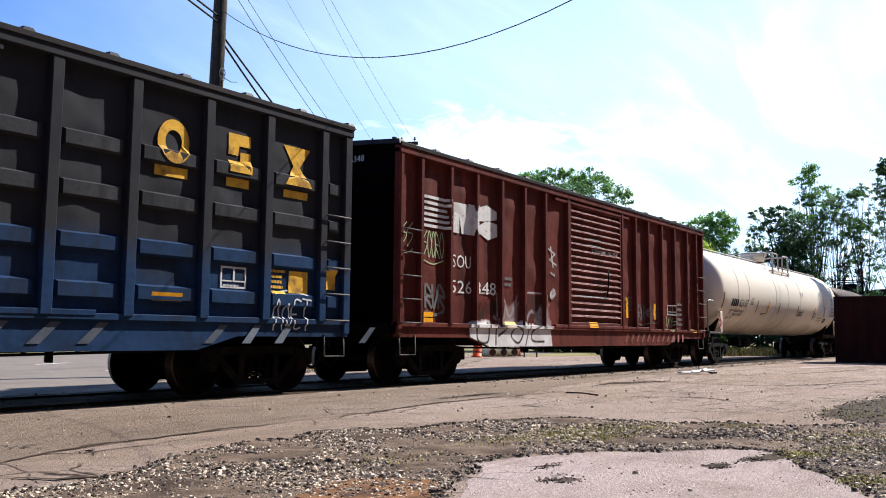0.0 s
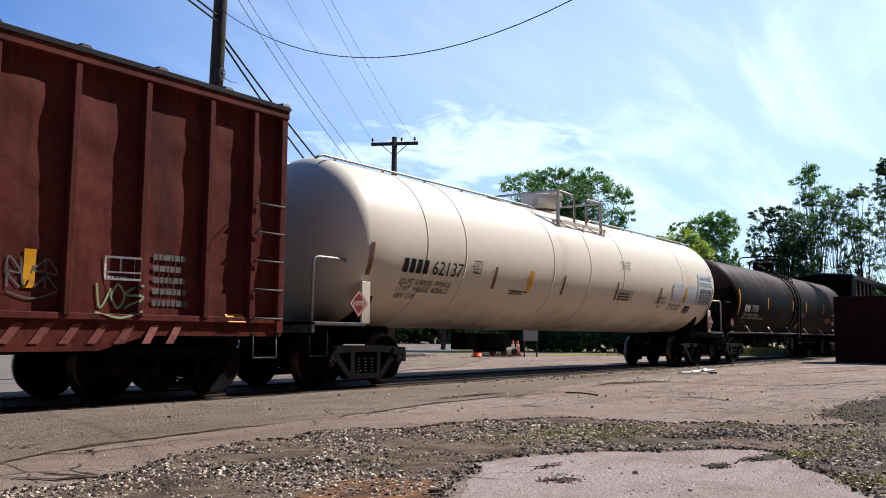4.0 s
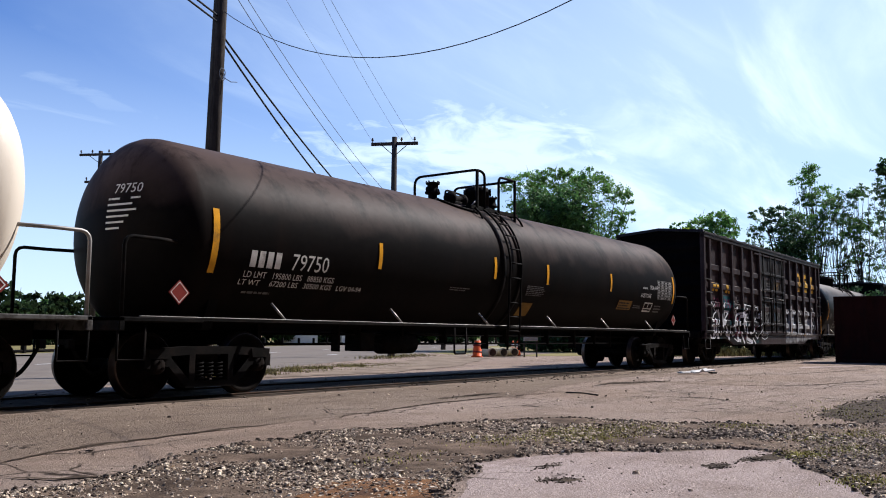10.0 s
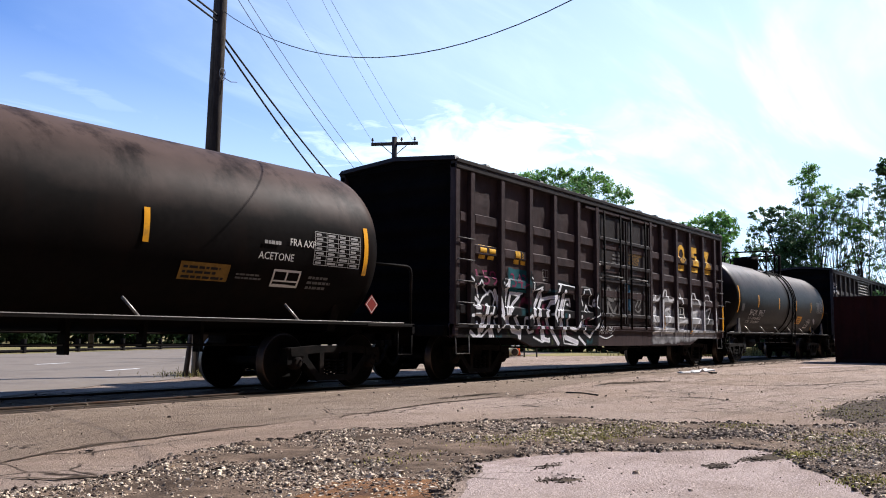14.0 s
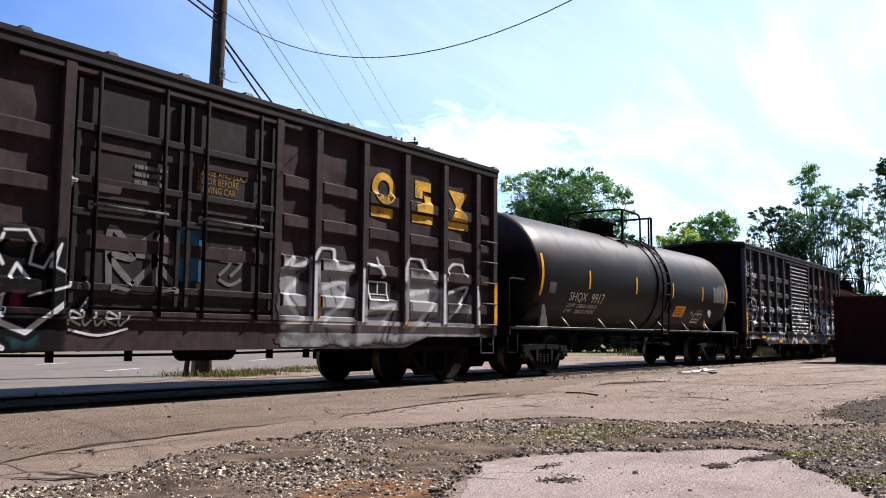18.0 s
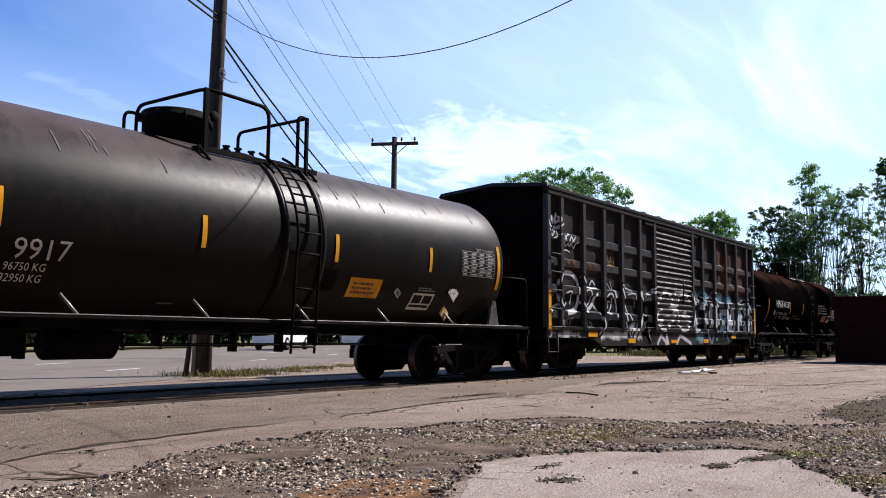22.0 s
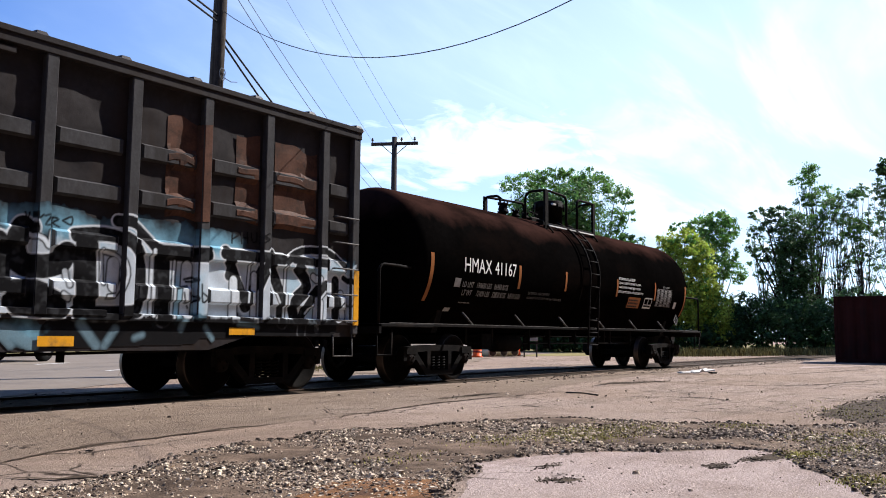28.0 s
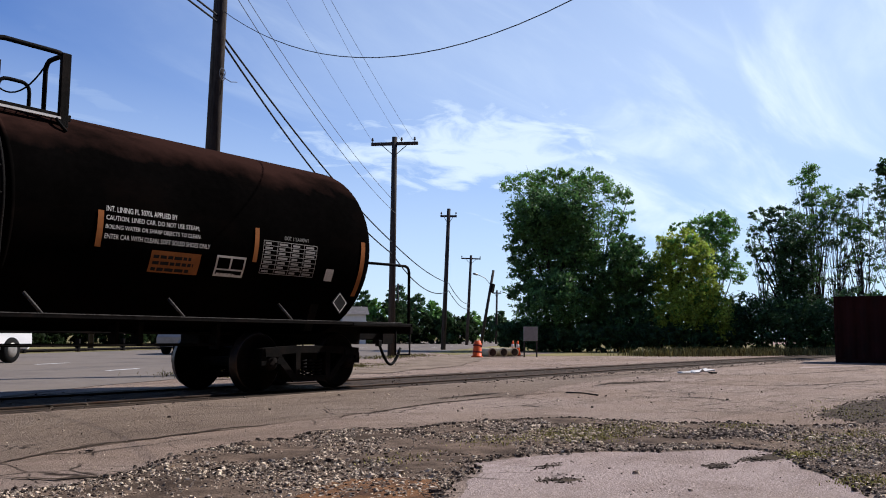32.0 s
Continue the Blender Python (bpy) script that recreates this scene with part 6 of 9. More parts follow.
cone(34.6, 21.0), cone(35.3, 21.7), cone(34.2, 22.9)
br = thing("traffic_drum", "bright red-orange plastic barrier drum", "traffic drum", at=pose(31.2, 21.0, 0, 0, 4, 0))
bm = B()
lathe(bm, [(0, 0.26), (0.06, 0.26), (0.07, 0.2), (0.35, 0.19), (0.36, 0.18), (0.62, 0.17), (0.63, 0.15), (0.72, 0.14)], (0, 0, 0), (0, 0, 1), 18)
part("body", bm, "orange", br)
for z in (0.2, 0.48):
    bm = B()
    lathe(bm, [(z, 0.2), (z + 0.08, 0.195)], (0, 0, 0), (0, 0, 1), 18)
    part("band", bm, "red", br)
for k, (x, y) in enumerate(((32.3, 20.9), (33.15, 20.85), (34.0, 20.8))):
    pp = thing("culvert_pipe", "tan culvert pipe lying on the ground", "pipe", "pipes on the ground", pose(x, y, 0.2, 0, 0, 50))
    bm = B()
    lathe(bm, [(0, 0.16), (0.0, 0.2), (0.12, 0.21), (0.14, 0.195), (1.8, 0.195), (1.8, 0.16)], (0, 0, 0), (1, 0, 0), 18)
    part("barrel", bm, "pipe", pp)
    # dark disc over the closed end imitates the shaded inside of the pipe
    bm = B()
    lathe(bm, [(-0.006, 0.155), (-0.004, 0.155)], (0, 0, 0), (1, 0, 0), 18)
    part("opening", bm, "crack", pp)
sg = thing("signboard", "small grey signboard on two dark posts", "sign", at=pose(33.63, 19.74, 0, 0, 0, -52))
bm = B()
box(bm, -0.32, 0.32, -0.02, 0.02, 0.72, 1.36, 0.01)
part("panel", bm, "galv", sg)
for x in (-0.28, 0.28):
    bm = B()
    box(bm, x - 0.03, x + 0.03, 0.02, 0.08, -0.1, 1.38, 0.008)
    part("post", bm, "pole", sg)
# fence posts along the far side of the road
fn = thing("roadside_fence", "low dark post and rail fence across the road", "fence")
post = None
for k in range(22):
    q = road_pt(-14 + k * 4.1, 12.6)
    if post is None:
        bm = B()
        box(bm, -0.09, 0.09, -0.09, 0.09, -0.1, 0.62, 0.01)
        post = part("post", bm, "iron", fn)
        post.matrix_basis = pose(*q, 0)
    else:
        share("post", post, fn, pose(*q, 0, 0, 0, 27))
for z in (0.10,):
    bm = B()
    tube(bm, [(*road_pt(-14, 12.6), z), (*road_pt(72, 12.6), z)], 0.07, 6)
    part("rail", bm, "iron", fn)


def house(x, y, w, d, h, turn, label):
    hs = thing("house", label, "house", "houses beyond the field", pose(x, y, 0, 0, 0, turn))
    bm = B()
    box(bm, -w / 2, w / 2, -d / 2, d / 2, -0.1, h)
    part("wall", bm, "whitewall", hs)
    bm = B()
    a = [bm.verts.new((sx * (w / 2 + 0.3), y_, z)) for sx in (-1, 1) for y_, z in ((-d / 2 - 0.3, h), (d / 2 + 0.3, h), (0, h + d * 0.28))]
    for q in ((0, 1, 2), (5, 4, 3), (0, 3, 4, 1), (1, 4, 5, 2), (2, 5, 3, 0)):
        bm.faces.new([a[i] for i in q])
    part("roof", bm, "shingle", hs)
    for i in range(3):
        xx = -w / 2 + w * (i + 0.5) / 3
        bm = B()
        box(bm, xx - 0.5, xx + 0.5, -d / 2 - 0.03, -d / 2 + 0.02, h * 0.35, h * 0.78)
        wd = part("window", bm, "whitewall", hs)
        bm = B()
        box(bm, xx - 0.42, xx + 0.42, -d / 2 - 0.045, -d / 2 - 0.034, h * 0.38, h * 0.75)
        part("pane", bm, "darkglass", wd)
    return hs


house(59.8, 61.2, 3.4, 3, 3.0, -42, "low cream house among dark trees")
house(66.4, 60.2, 2.4, 3, 3.0, -42, "small pale shed near the road")
house(26, 66, 9, 6, 2.6, -30, "white house among the trees")


# ---------------------------------------------------------------- road vehicles
def vehicle(name, label, category, paint, L, prof, glass, wheels, rw):
    """prof: the side outline (x, z), the front towards -x; glass: quads on the side."""
    v = thing(name, label, category)
    bm = B()
    prism(bm, prof, -0.88, 0.88)
    bmesh.ops.bevel(bm, geom=[e for e in bm.edges if abs(e.verts[0].co.y - e.verts[1].co.y) < 0.01], offset=0.07, segments=2, affect="EDGES")
    part("body", bm, paint, v)
    for s in (-1, 1):
        for q in glass:
            bm = B()
            prism(bm, q, s * 0.875, s * 0.892)
            part("side_window", bm, "darkglass", v)
    for x in wheels:
        for s in (-1, 1):
            bm = B()
            lathe(bm, [(0, rw * 0.55), (0.0, rw * 0.95), (0.03, rw), (0.2, rw), (0.22, rw * 0.9)], (x, s * 0.93, rw), (0, -s, 0), 20)
            w = part("wheel", bm, "rubber", v)
            bm = B()
            lathe(bm, [(-0.012, rw * 0.2), (0.0, rw * 0.58), (0.02, rw * 0.6)], (x, s * 0.93, rw), (0, -s, 0), 16)
            part("rim", bm, "galv", w)
    for s in (-1, 1):
        bm = B()
        box(bm, prof[0][0] - 0.02, prof[0][0] + 0.15, s * 0.55, s * 0.82, 0.62, 0.80, 0.02)
        part("headlight", bm, "white", v)
    return v


SUV = [(-2.25, 0.35), (-2.3, 0.75), (-2.1, 0.98), (-1.1, 1.08), (-0.45, 1.65), (1.7, 1.72), (2.15, 1.1), (2.25, 0.6), (2.2, 0.35)]
SUVG = [[(-0.95, 1.10), (-0.40, 1.56), (0.35, 1.58), (0.35, 1.10)], [(0.42, 1.10), (0.42, 1.58), (1.5, 1.58), (1.75, 1.10)]]
PICK = [(-2.7, 0.4), (-2.75, 0.85), (-2.5, 1.08), (-1.4, 1.15), (-0.75, 1.75), (0.55, 1.78), (0.75, 1.15), (2.7, 1.12), (2.75, 0.5), (2.6, 0.4)]
PICKG = [[(-1.2, 1.16), (-0.68, 1.66), (-0.15, 1.68), (-0.15, 1.16)], [(-0.08, 1.16), (-0.08, 1.68), (0.45, 1.68), (0.58, 1.16)]]
suv_a = vehicle("car", "white sport utility car on the road", "car", "carwhite", 4.5, SUV, SUVG, (-1.4, 1.35), 0.35)
suv_b = vehicle("car", "silver grey car waiting on the road", "car", "galv", 4.5, SUV, SUVG, (-1.4, 1.35), 0.35)
pick = vehicle("pickup_truck", "white pickup truck stopped on the road", "pickup truck", "carwhite", 5.4, PICK, PICKG, (-1.75, 1.7), 0.38)
# ---------------------------------------------------------------- the train
CARS = []
c1 = boxcar("boxcar", "dark blue boxcar with sooty upper sides and yellow shapes", -5.05, 10.5, [-4.95, -4.3, -3.2, -2.05, -0.95, 0.2, 4.2, 5.31, 6.39, 7.56, 8.68, 9.85, 10.4], (1.25, 4.15, "ribbed"), "boxblue", "boxblue", "boxblack", "boxblack", bars=(3.24, 2.63, 2.0, 1.41), seed=3, ribm="boxsoot", ribz=2.3)
c2 = boxcar("boxcar", "weathered oxide red ribbed boxcar with white emblem and graffiti", 11.74, 27.34, [11.82, 12.42, 13.35, 14.25, 15.19, 16.12, 17.03, 18.12, 21.14, 22.02, 22.9, 23.88, 24.87, 25.9, 26.7, 27.25], (18.17, 21.09, "ribbed"), "maroon", "maroon", "boxblack", "boxblack", seed=5, postw=0.045, ledgem="maroonlit")
c5 = boxcar("boxcar", "dark brown boxcar with plug doors and purple graffiti", 69.17, 84.85, [69.25, 69.77, 70.9, 72.07, 73.18, 74.35, 75.35, 78.75, 79.6, 80.73, 81.85, 83.03, 84.14, 84.77], (75.41, 78.7, "plug"), "boxbrown", "boxblack", "boxgreen", "boxblack", bars=(3.24, 2.63, 2.0, 1.41), seed=7, ledgem="boxpale", postm="boxbrown", eavem="boxblack")
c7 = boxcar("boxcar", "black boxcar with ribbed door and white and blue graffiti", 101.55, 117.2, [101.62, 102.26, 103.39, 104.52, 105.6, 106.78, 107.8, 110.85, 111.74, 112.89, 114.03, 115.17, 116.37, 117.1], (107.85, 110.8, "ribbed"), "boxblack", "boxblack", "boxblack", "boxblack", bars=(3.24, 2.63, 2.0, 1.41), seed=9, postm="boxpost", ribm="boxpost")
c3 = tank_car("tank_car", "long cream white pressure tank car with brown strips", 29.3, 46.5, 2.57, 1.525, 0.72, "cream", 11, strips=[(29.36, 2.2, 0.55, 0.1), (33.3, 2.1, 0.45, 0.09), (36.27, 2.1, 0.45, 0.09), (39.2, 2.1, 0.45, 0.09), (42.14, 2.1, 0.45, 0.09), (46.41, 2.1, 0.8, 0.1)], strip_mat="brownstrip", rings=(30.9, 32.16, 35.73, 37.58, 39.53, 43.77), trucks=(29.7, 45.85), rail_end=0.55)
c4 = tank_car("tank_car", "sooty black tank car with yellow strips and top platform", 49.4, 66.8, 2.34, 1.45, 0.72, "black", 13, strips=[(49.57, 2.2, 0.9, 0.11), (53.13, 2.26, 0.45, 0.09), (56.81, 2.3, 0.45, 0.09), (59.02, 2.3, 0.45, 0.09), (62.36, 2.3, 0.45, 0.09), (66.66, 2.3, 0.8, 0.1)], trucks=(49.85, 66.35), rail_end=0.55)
c6 = tank_car("tank_car", "black tank car with yellow strips and orange placard", 86.7, 99.7, 2.36, 1.47, 0.42, "blacklittop", 15, strips=[(86.84, 2.3, 0.95, 0.1), (89.19, 2.3, 0.45, 0.08), (92.02, 2.3, 0.45, 0.08), (94.68, 2.3, 0.45, 0.08), (97.22, 2.3, 0.45, 0.08), (99.56, 2.3, 0.9, 0.1)], trucks=(87.56, 98.95), rail_end=0.8)
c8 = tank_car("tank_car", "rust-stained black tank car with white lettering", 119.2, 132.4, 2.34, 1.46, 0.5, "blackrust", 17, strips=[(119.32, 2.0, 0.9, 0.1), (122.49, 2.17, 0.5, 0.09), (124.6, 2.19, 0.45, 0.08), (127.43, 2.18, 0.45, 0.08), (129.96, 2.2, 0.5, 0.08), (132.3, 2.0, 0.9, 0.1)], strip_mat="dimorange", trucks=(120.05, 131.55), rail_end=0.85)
CARS = [c1, c2, c3, c4, c5, c6, c7, c8]


# ---------------------------------------------------------------- paint and lettering on the cars
def smooth_path(pts, k=5):
    p = [Vector(q) for q in pts]
    out = []
    for i in range(len(p) - 1):
        a, b, c, d = p[max(i - 1, 0)], p[i], p[i + 1], p[min(i + 2, len(p) - 1)]
        for j in range(k):
            t = j / k
            out.append(0.5 * ((2 * b) + (c - a) * t + (2 * a - 5 * b + 4 * c - d) * t * t + (3 * b - a - 3 * c + d) * t ** 3))
    out.append(p[-1])
    return out


def stroke_into(bm, put, pts, w, layer=0, k=5, taper=False):
    """A sprayed line on a car's side that follows its relief."""
    path = smooth_path(pts, k) if k > 1 else [Vector(p) for p in pts]
    fine = []
    for a, b in zip(path[:-1], path[1:]):
        n = max(1, int((b - a).length / 0.035))
        fine += [a.lerp(b, i / n) for i in range(n)]
    fine.append(path[-1])
    prev = None
    n = len(fine)
    for i, p in enumerate(fine):
        d = fine[min(i + 1, n - 1)] - fine[max(i - 1, 0)]
        if d.length < 1e-6:
            continue
        nn = Vector((-d.y, d.x)).normalized()
        ww = w / 2 * (0.4 + 0.6 * min(1, 6 * min(i, n - 1 - i) / n) if taper else 1)
        cur = []
        for s in (-1, 0, 1):
            q = p + nn * (ww * s)
            x, y, z = put(q.x, q.y)
            cur.append(bm.verts.new((x, y - 0.003 * (layer + 1), z)))
        if prev:
            bm.faces.new((prev[0], prev[1], cur[1], cur[0]))
            bm.faces.new((prev[1], prev[2], cur[2], cur[1]))
        prev = cur


def strokes(car, put, name, lines, w, material, layer=0, label="", k=5):
    bm = B()
    for l in lines:
        stroke_into(bm, put, l, w, layer, k)
    return part(name, bm, material, car, label)


def fill_area(car, put, name, u0, u1, low, high, material, layer=0, hole=None, step=0.06, label=""):
    """A sprayed field between two uneven lines low(u) and high(u)."""
    bm = B()
    nu = max(2, int((u1 - u0) / step))
    cols = []
    for i in range(nu + 1):
        u = u0 + (u1 - u0) * i / nu
        a, b = low(u), high(u)
        cols.append([(u, a + (b - a) * j / 18) for j in range(19)])
    vs = {}

    def vert(i, j):
        if (i, j) not in vs:
            x, y, z = put(*cols[i][j])
            vs[(i, j)] = bm.verts.new((x, y - 0.003 * (layer + 1), z))
        return vs[(i, j)]
    for i in range(nu):
        for j in range(18):
            if hole and hole(*cols[i][j]):
                continue
            bm.faces.new((vert(i, j), vert(i + 1, j), vert(i + 1, j + 1), vert(i, j + 1)))
    return part(name, bm, material, car, label)


def rect(car, put, name, u0, u1, z0, z1, material, layer=0, label=""):
    bm = B()
    na = max(1, int((u1 - u0) / 0.08))
    nb = max(1, int((z1 - z0) / 0.08))
    def p2(u, z):
        x, y, zz = put(u, z)
        return (x, y - 0.003 * (layer + 1), zz)
    patch_into(bm, p2, u0, z0, u1 - u0, z1 - z0, nb, na)
    return part(name, bm, material, car, label)


def lifted(put, layer):
    def f(u, z):
        x, y, zz = put(u, z)
        return (x, y - 0.003 * (layer + 1), zz)
    return f


def words(car, put, s, u0, u1, z0, z1, material, layer=0, slant=0.0, name="lettering"):
    bm = B()
    text_into(bm, s, lifted(put, layer), u0, z0, u1 - u0, z1 - z0, slant)
    return part(name, bm, material, car)


def scribble(car, put, u0, u1, z0, z1, material, w, seed, n=4, layer=1, name="graffiti_tag"):
    """A loose hand-sprayed tag made of loops and ticks."""
    r = random.Random(seed)
    lines = []
    for i in range(n):
        a, b = u0 + (u1 - u0) * i / n, u0 + (u1 - u0) * (i + 1) / n
        kind = r.randint(0, 3)
        m = (z0 + z1) / 2
        if kind == 0:
            lines.append([(a, z1), (a + (b - a) * 0.3, z0), (b, z1 - (z1 - z0) * r.random() * 0.4)])
        elif kind == 1:
            lines.append([(b, z1), (a, m + (z1 - z0) * 0.1), (b, m), (a, z0)])
        elif kind == 2:
            lines.append([(a, z0), (a, z1), (b, m), (a, m), (b, z0)])
        else:
            lines.append([(a, m), ((a + b) / 2, z1), (b, m), ((a + b) / 2, z0), (a, m)])
    lines.append([(u0, z0 - 0.05), ((u0 + u1) / 2, z0 - 0.12), (u1, z0 - 0.03)])
    return strokes(car, put, name, lines, w, material, layer)


def piece(car, put, u0, u1, z0, z1, n, seed, outline, core, accents, ow=0.17, cw=0.10, aw=0.05, angular=True):
    """A large graffiti piece: letter-like interlocking shapes with an outline, a core and coloured accents."""
    r = random.Random(seed)
    lines = []
    H = z1 - z0
    for i in range(n):
        w = (u1 - u0) / n
        a = u0 + w * i
        zz = [z0 + H * (0.03 + 0.10 * r.random()), z0 + H * (0.40 + 0.15 * r.random()), z1 - H * (0.22 * r.random())]
        kind = r.randint(0, 4)
        if kind == 0:
            lines += [[(a, zz[0]), (a + w * 0.35, zz[2]), (a + w * 0.75, zz[0]), (a + w * 1.1, zz[2])], [(a + w * 0.15, zz[1]), (a + w * 0.7, zz[1] - H * 0.1)]]
        elif kind == 1:
            lines += [[(a + w * 0.95, zz[2]), (a + w * 0.2, zz[2] - H * 0.06), (a + w * 0.05, zz[1]), (a + w * 0.85, zz[1] - H * 0.04), (a + w * 0.75, zz[0]), (a - w * 0.1, zz[0])]]
        elif kind == 2:
            lines += [[(a + w * 0.15, zz[2]), (a, zz[1]), (a + w * 0.25, zz[0]), (a + w * 0.8, zz[0] + H * 0.05), (a + w * 0.95, zz[1]), (a + w * 0.6, zz[2]), (a + w * 0.15, zz[2])]]
        elif kind == 3:
            lines += [[(a, zz[2]), (a + w * 0.9, zz[2] - H * 0.12)], [(a + w * 0.45, zz[2]), (a + w * 0.35, zz[0]), (a + w * 0.9, zz[0] + H * 0.14)]]
        else:
            lines += [[(a + w * 0.1, zz[0]), (a + w * 0.12, zz[2]), (a + w * 0.85, zz[1]), (a + w * 0.25, zz[1] - H * 0.08), (a + w * 0.95, zz[0])]]
    k = 1 if angular else 5
    for i, l in enumerate(lines):
        bm = B()
        stroke_into(bm, put, l, ow, 1 + (i % 2) * 0.4, k)
        st_ = part("graffiti", bm, outline, car, "sprayed graffiti stroke")
        bm = B()
        stroke_into(bm, put, l, cw, 2.2 + (i % 2) * 0.4, k)
        co = part("graffiti_core", bm, core, st_)
        bm = B()
        h = len(l) // 2
        stroke_into(bm, put, l[max(0, h - 1):h + 2], aw, 3.4 + (i % 2) * 0.4, k)
        part("graffiti_accent", bm, accents[i % len(accents)], st_)


def emblem(car, put, shapes, material, layer=1):
    """Plain painted emblem shapes: lists of outlines."""
    for pts, name in shapes:
        bm = B()
        r = Vector((sum(p[0] for p in pts) / len(pts), sum(p[1] for p in pts) / len(pts)))
        f = lifted(put, layer)
        n = 6
        # fan of small quads so that the shape follows the relief
        P = [Vector(p) for p in pts]
        for i in range(len(P)):
            a, b = P[i], P[(i + 1) % len(P)]
            seg = max(1, int((b - a).length / 0.08))
            for q in range(seg):
                a1, b1 = a.lerp(b, q / seg), a.lerp(b, (q + 1) / seg)
                for j in range(n):
                    t0, t1 = j / n, (j + 1) / n
                    c = [bm.verts.new(f(*r.lerp(v, t))) for v, t in ((a1, t0), (b1, t0), (b1, t1), (a1, t1))]
                    bm.faces.new(c)
        bmesh.ops.remove_doubles(bm, verts=bm.verts[:], dist=0.0004)
        part(name, bm, material, car)


def disc_band(u, z, ru, rz, r2, a0=0, a1=360, n=24):
    """Broken ring outline in pieces."""
    out = []
    for i in range(n):
        t0, t1 = radians(a0 + (a1 - a0) * i / n), radians(a0 + (a1 - a0) * (i + 1) / n)
        out.append(([(u + ru * math.cos(t0), z + rz * math.sin(t0)), (u + ru * math.cos(t1), z + rz * math.sin(t1)), (u + r2 * ru * math.cos(t1), z + r2 * rz * math.sin(t1)), (u + r2 * ru * math.cos(t0), z + r2 * rz * math.sin(t0))], i))
    return out


def three_shapes(car, put, boxes, bars, material):
    """Three bold painted shapes with bars under them."""
    (a, b, c) = boxes
    # a thick closed ring
    bm = B()
    u, z, ru, rz = (a[0] + a[1]) / 2, (a[2] + a[3]) / 2, (a[1] - a[0]) / 2, (a[3] - a[2]) / 2
    f = lifted(put, 1)
    for pts, i in disc_band(u, z, ru, rz, 0.52):
        bm.faces.new([bm.verts.new(f(*p)) for p in pts])
    part("painted_ring", bm, material, car)
    # two offset blocks
    w, h = b[1] - b[0], b[3] - b[2]
    emblem(car, put, [([(b[0], b[2] + h * 0.45), (b[0], b[3]), (b[1], b[3]), (b[1], b[3] - h * 0.3), (b[0] + w * 0.45, b[3] - h * 0.3), (b[0] + w * 0.45, b[2] + h * 0.45)], "painted_block"),
                      ([(b[0], b[2]), (b[0], b[2] + h * 0.3), (b[0] + w * 0.55, b[2] + h * 0.3), (b[0] + w * 0.55, b[2] + h * 0.55), (b[1], b[2] + h * 0.55), (b[1], b[2])], "painted_block")], material)
    # an hourglass
    w, h = c[1] - c[0], c[3] - c[2]
    emblem(car, put, [([(c[0], c[3]), (c[1], c[3]), (c[0] + w * 0.62, c[2] + h * 0.5), (c[0] + w * 0.38, c[2] + h * 0.5)], "painted_hourglass"),
                      ([(c[0] + w * 0.38, c[2] + h * 0.5), (c[0] + w * 0.62, c[2] + h * 0.5), (c[1], c[2]), (c[0], c[2])], "painted_hourglass")], material)
    for q in bars:
        rect(car, put, "painted_bar", *q, material, 1)


def data_box(car, put, u0, u1, z0, z1, ink="white", back=None):
    """A stencilled frame with two dark squares and a line of small marks."""
    if back:
        rect(car, put, "data_plate", u0, u1, z0, z1, back, 0)
    w, h = u1 - u0, z1 - z0
    t = w * 0.06
    bm = B()
    f = lifted(put, 1)
    for a in ((u0, z0, w, t), (u0, z1 - t, w, t), (u0, z0, t, h), (u1 - t, z0, t, h), (u0 + w / 2 - t / 2, z0 + h * 0.3, t, h * 0.7), (u0, z0 + h * 0.3, w, t * 0.7)):
        patch_into(bm, f, *a, nb=2)
    bars_into(bm, f, u0 + w * 0.1, z0 + h * 0.08, w * 0.8, h * 0.16, 1, random.Random(3))
    return part("data_box", bm, ink, car)


def small_print(car, put, u0, u1, z0, z1, rows, material, seed, fill=0.7):
    bm = B()
    bars_into(bm, lifted(put, 1), u0, z0, u1 - u0, z1 - z0, rows, random.Random(seed), fill)
    return part("small_print", bm, material, car)


def table(car, put, u0, u1, z0, z1, ink, rows=6, cols=4, back=None):
    if back:
        rect(car, put, "table_plate", u0, u1, z0, z1, back, 0)
    bm = B()
    f = lifted(put, 1)
    w, h = u1 - u0, z1 - z0
    for r in range(rows + 1):
        patch_into(bm, f, u0, z0 + h * r / rows - 0.004, w, 0.009, 1, 4)
    for c in range(cols + 1):
        patch_into(bm, f, u0 + w * c / cols - 0.004, z0, 0.009, h, 6)
    rr = random.Random(8)
    for r in range(rows):
        for c in range(cols):
            patch_into(bm, f, u0 + w * (c + 0.12) / cols, z0 + h * (r + 0.25) / rows, w / cols * rr.uniform(0.4, 0.75), h / rows * 0.45, 1)
    return part("inspection_table", bm, ink, car)


def letter_blocks(car, put, u0, u1, z0, z1, n, material):
    """A company mark as plain blocks of its letters' size."""
    f = lifted(put, 1)
    w = (u1 - u0) / n
    mark = None
    for i in range(n):
        bm = B()
        patch_into(bm, f, u0 + w * (i + 0.14), z0, w * 0.70, z1 - z0, 4)
        part("company_mark", bm, material, car)


def nz(u, s, seed):
    return noise.noise((u * s, seed * 3.7, 0.5))



